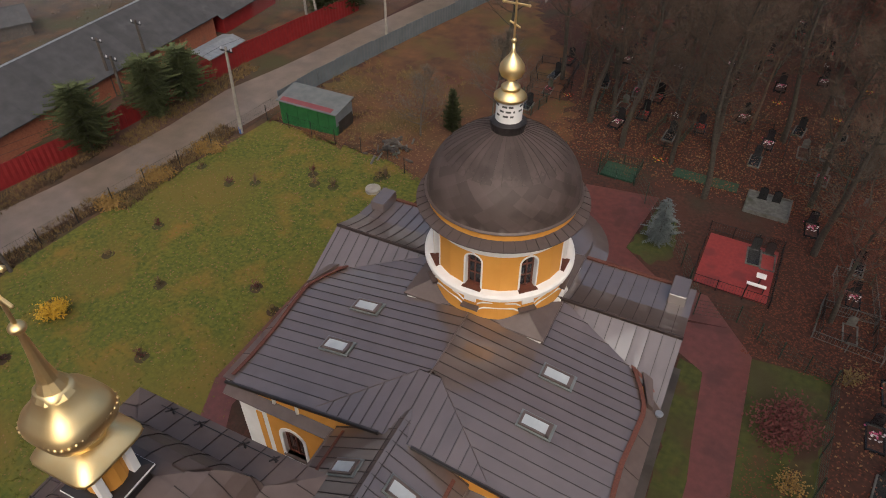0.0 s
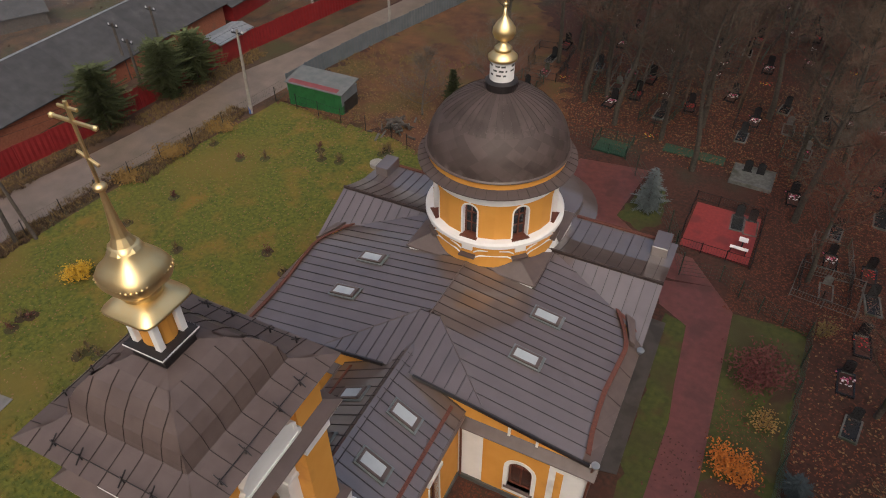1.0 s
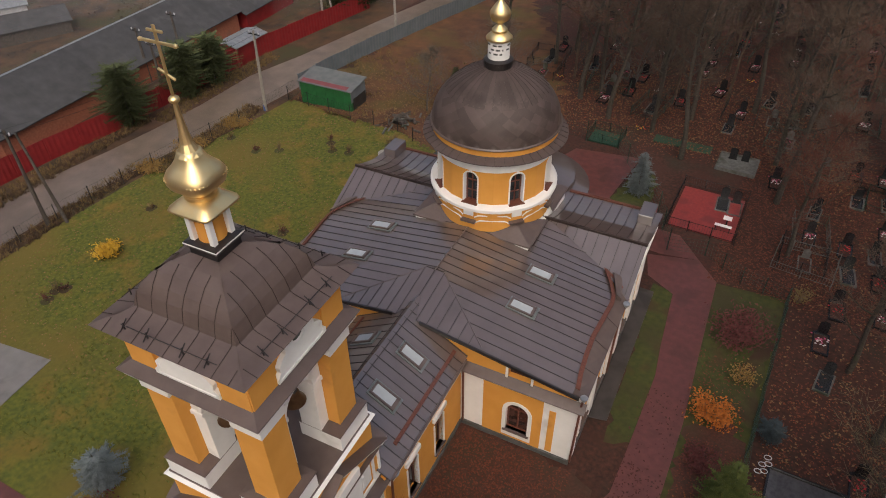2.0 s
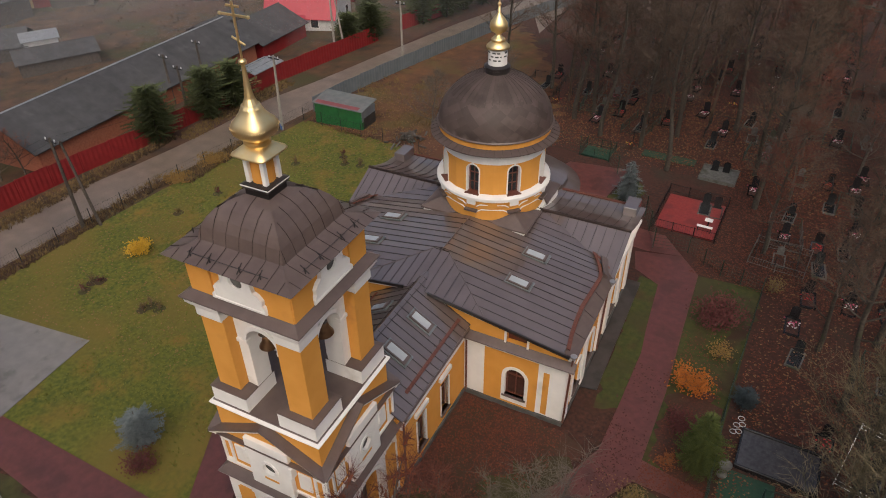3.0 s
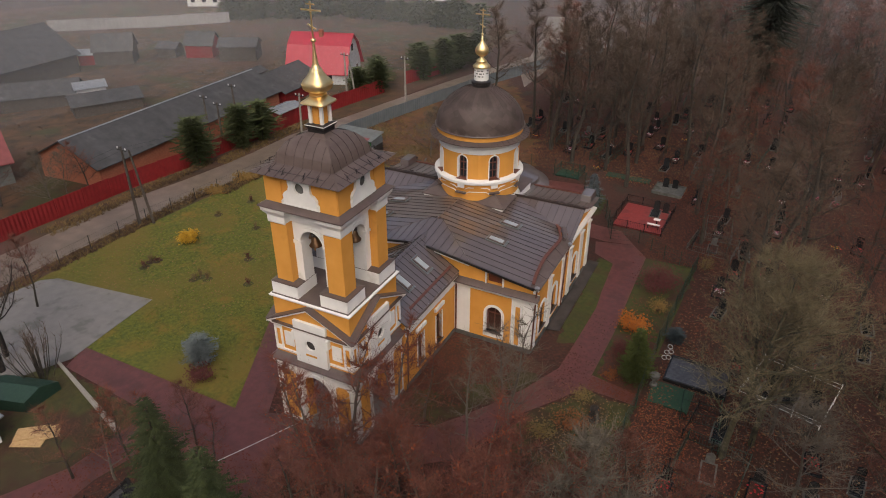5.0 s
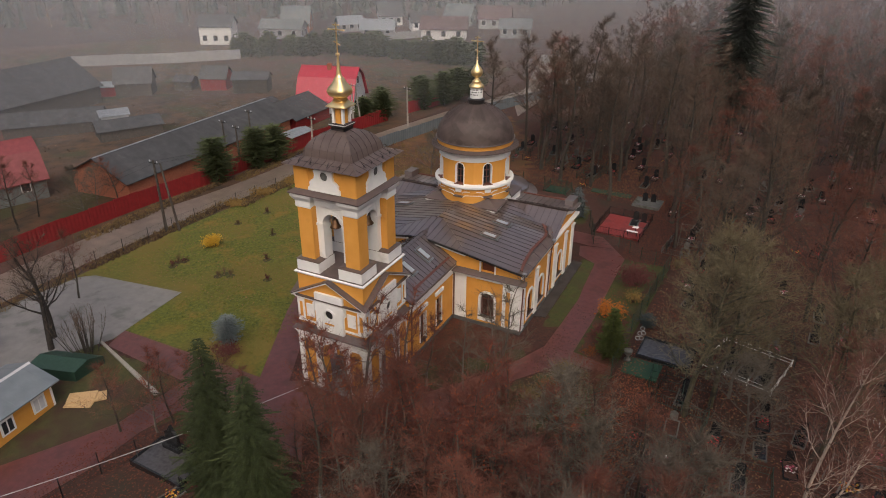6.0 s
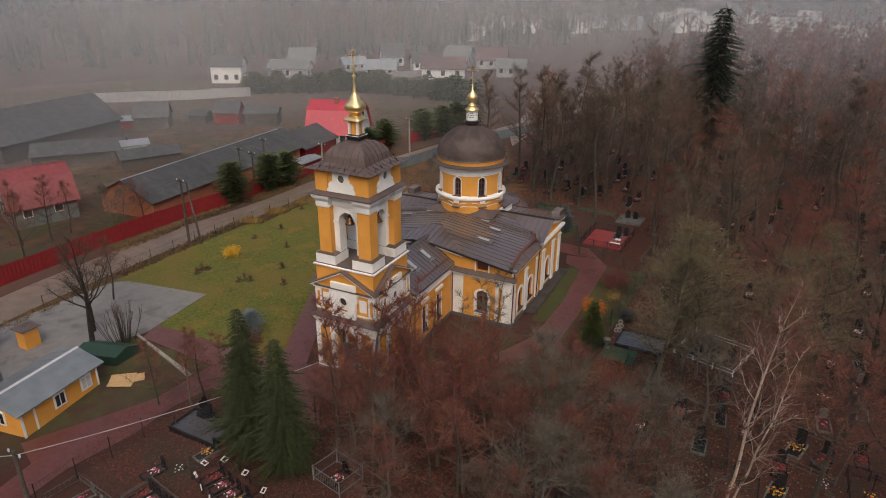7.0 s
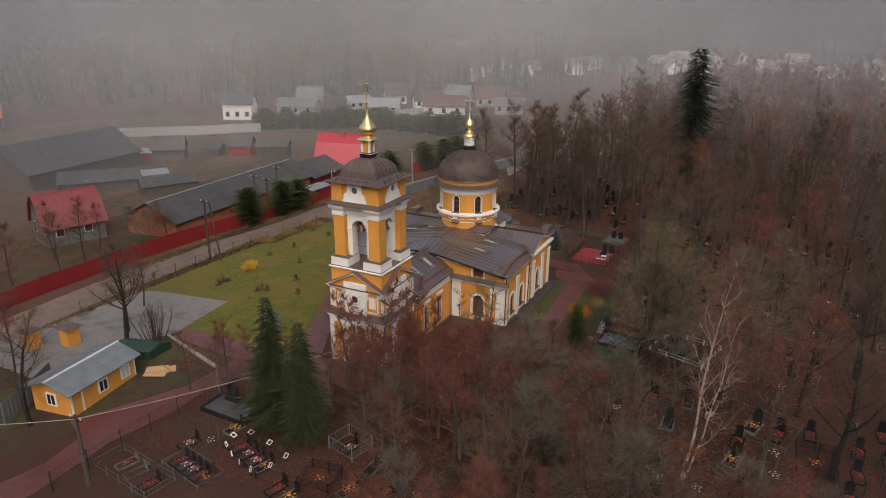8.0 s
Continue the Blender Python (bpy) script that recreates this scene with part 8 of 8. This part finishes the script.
# the rest of the graves in uneven rows
tries = 0
row_jobs = []
while len(gspots) < 300 and tries < 9000:
    tries += 1
    x, y = gr.uniform(-20, 40), gr.uniform(-13, 78)
    inside = (x > 7.3 and y > -13) or (y > 46.5 and x > -20) or (y > 33 and x > 3.2) or (-8 < x < 8 and y < -8.5)
    if not inside or (12 < x < 17.6 and 15.5 < y < 21) or (6.5 < x < 11.6 and 12 < y < 19.5):
        continue
    x, y = round(x / 2.3) * 2.3 + gr.uniform(-0.5, 0.5), round(y / 3.1) * 3.1 + gr.uniform(-0.5, 0.5)
    if any((x - a) ** 2 + (y - b) ** 2 < 2.4 for a, b in gspots) or not free(x, y, 0.9) or (6.0 < x < 7.4 and y < 31):
        continue
    lay(gr.choice((0, 0, 1, 1, 7, 7, 7, 3, 4, 5, 6)), x, y, gr.uniform(-8, 8), gr.uniform(0.78, 0.95))
    if len(gspots) % 2 == 0 and len(row_jobs) < 100:
        row_jobs.append((x, y))
for x, y in row_jobs:
    w, d = gr.uniform(1.0, 1.9), gr.uniform(1.3, 1.9)
    iron_fence(x - w, x + w, y - d, y + d, gr.uniform(0.6, 0.9), gr.choice((IRON, IRON, IRON, IRON, GREENMESH, STONE)), gr.uniform(-8, 8), "low painted iron fence round a grave")

# ---- fallen leaves ----


def scatter(name, n, areas, size, mat, label, seed, lift=0.05):
    """Fallen leaves, one mass of small curled blades."""
    g = np.random.default_rng(seed)
    V, F = [], []
    while len(F) < n:
        x0, x1, y0, y1 = areas[g.integers(len(areas))]
        x, y = g.uniform(x0, x1), g.uniform(y0, y1)
        z = ground_z(x, y) + lift
        a, s = g.uniform(0, 6.28), size * g.uniform(0.6, 1.4)
        c, d = math.cos(a) * s, math.sin(a) * s
        o = len(V)
        V += [(x - c, y - d, z), (x + d * 0.6, y - c * 0.6, z + 0.02), (x + c, y + d, z + g.uniform(0, 0.05)), (x - d * 0.6, y + c * 0.6, z + 0.01)]
        F.append((o, o + 1, o + 2, o + 3))
    return tagged(raw(name, V, F, mat), label, "fallen leaves", kind="stuff")


LEAFRED = material("fallen_red_leaves", (0.08, 0.02, 0.011), (0.155, 0.046, 0.021), 11, 0.85, bump=0)
LEAFORANGE = material("fallen_orange_leaves", (0.16, 0.042, 0.016), (0.26, 0.078, 0.025), 11, 0.85, bump=0)
LEAFTAN = material("fallen_tan_leaves", (0.14, 0.075, 0.035), (0.24, 0.14, 0.06), 11, 0.85, bump=0)
scatter("fallen_leaves", 62000, [(6.8, 34, -6, 60), (6.8, 30, 4, 40), (-18, 12, 44, 70), (2, 14, 30, 48), (-20, 10, -14, -2), (-6, 36, -18, 2)], 0.065, LEAFRED, "red-brown fallen leaves strewn over the cemetery", 1)
scatter("fallen_leaves", 15000, [(-18, 10, 43, 68), (-14, 8, 43, 58), (6.7, 10, -2, 13), (6.8, 14, -4, 24), (-16, 8, 44, 56)], 0.05, LEAFORANGE, "bright rust-orange fallen leaves along the cemetery fence", 5)
scatter("fallen_leaves", 9000, [(6.8, 24, -4, 50), (-16, 10, 44, 60)], 0.08, LEAFTAN, "tan fallen leaves among the graves", 2)
scatter("fallen_leaves", 5000, [(-40, -22, 6, 36), (-36, -22, 36, 48)], 0.07, LEAFTAN, "pale leaves dotted over the lawn", 3, 0.03)

scatter("fallen_leaves", 2600, [(-6.3, -0.6, 9.2, 13.2), (-6.3, -2.5, 6.5, 13.2)], 0.055, LEAFRED, "red-brown leaves drifted beside the church wall", 4)
scatter("fallen_leaves", 700, [(1.0, 3.2, 9.5, 20), (1.2, 3.4, 10, 15), (-4, 1, 1.5, 8)], 0.06, LEAFBED, "dark wet leaves dotted over the red path", 6)
scatter("fallen_leaves", 1500, [(3.4, 6.5, 12.1, 13.3), (3.6, 6.4, 13.2, 18), (3, 6, 19, 24)], 0.05, LEAFRED, "red leaves round the thuja and over the side path", 7)
scatter("fallen_leaves", 900, [(1.5, 6.3, 5, 12)], 0.05, LEAFTAN, "tan leaves on the corner lawn", 8)
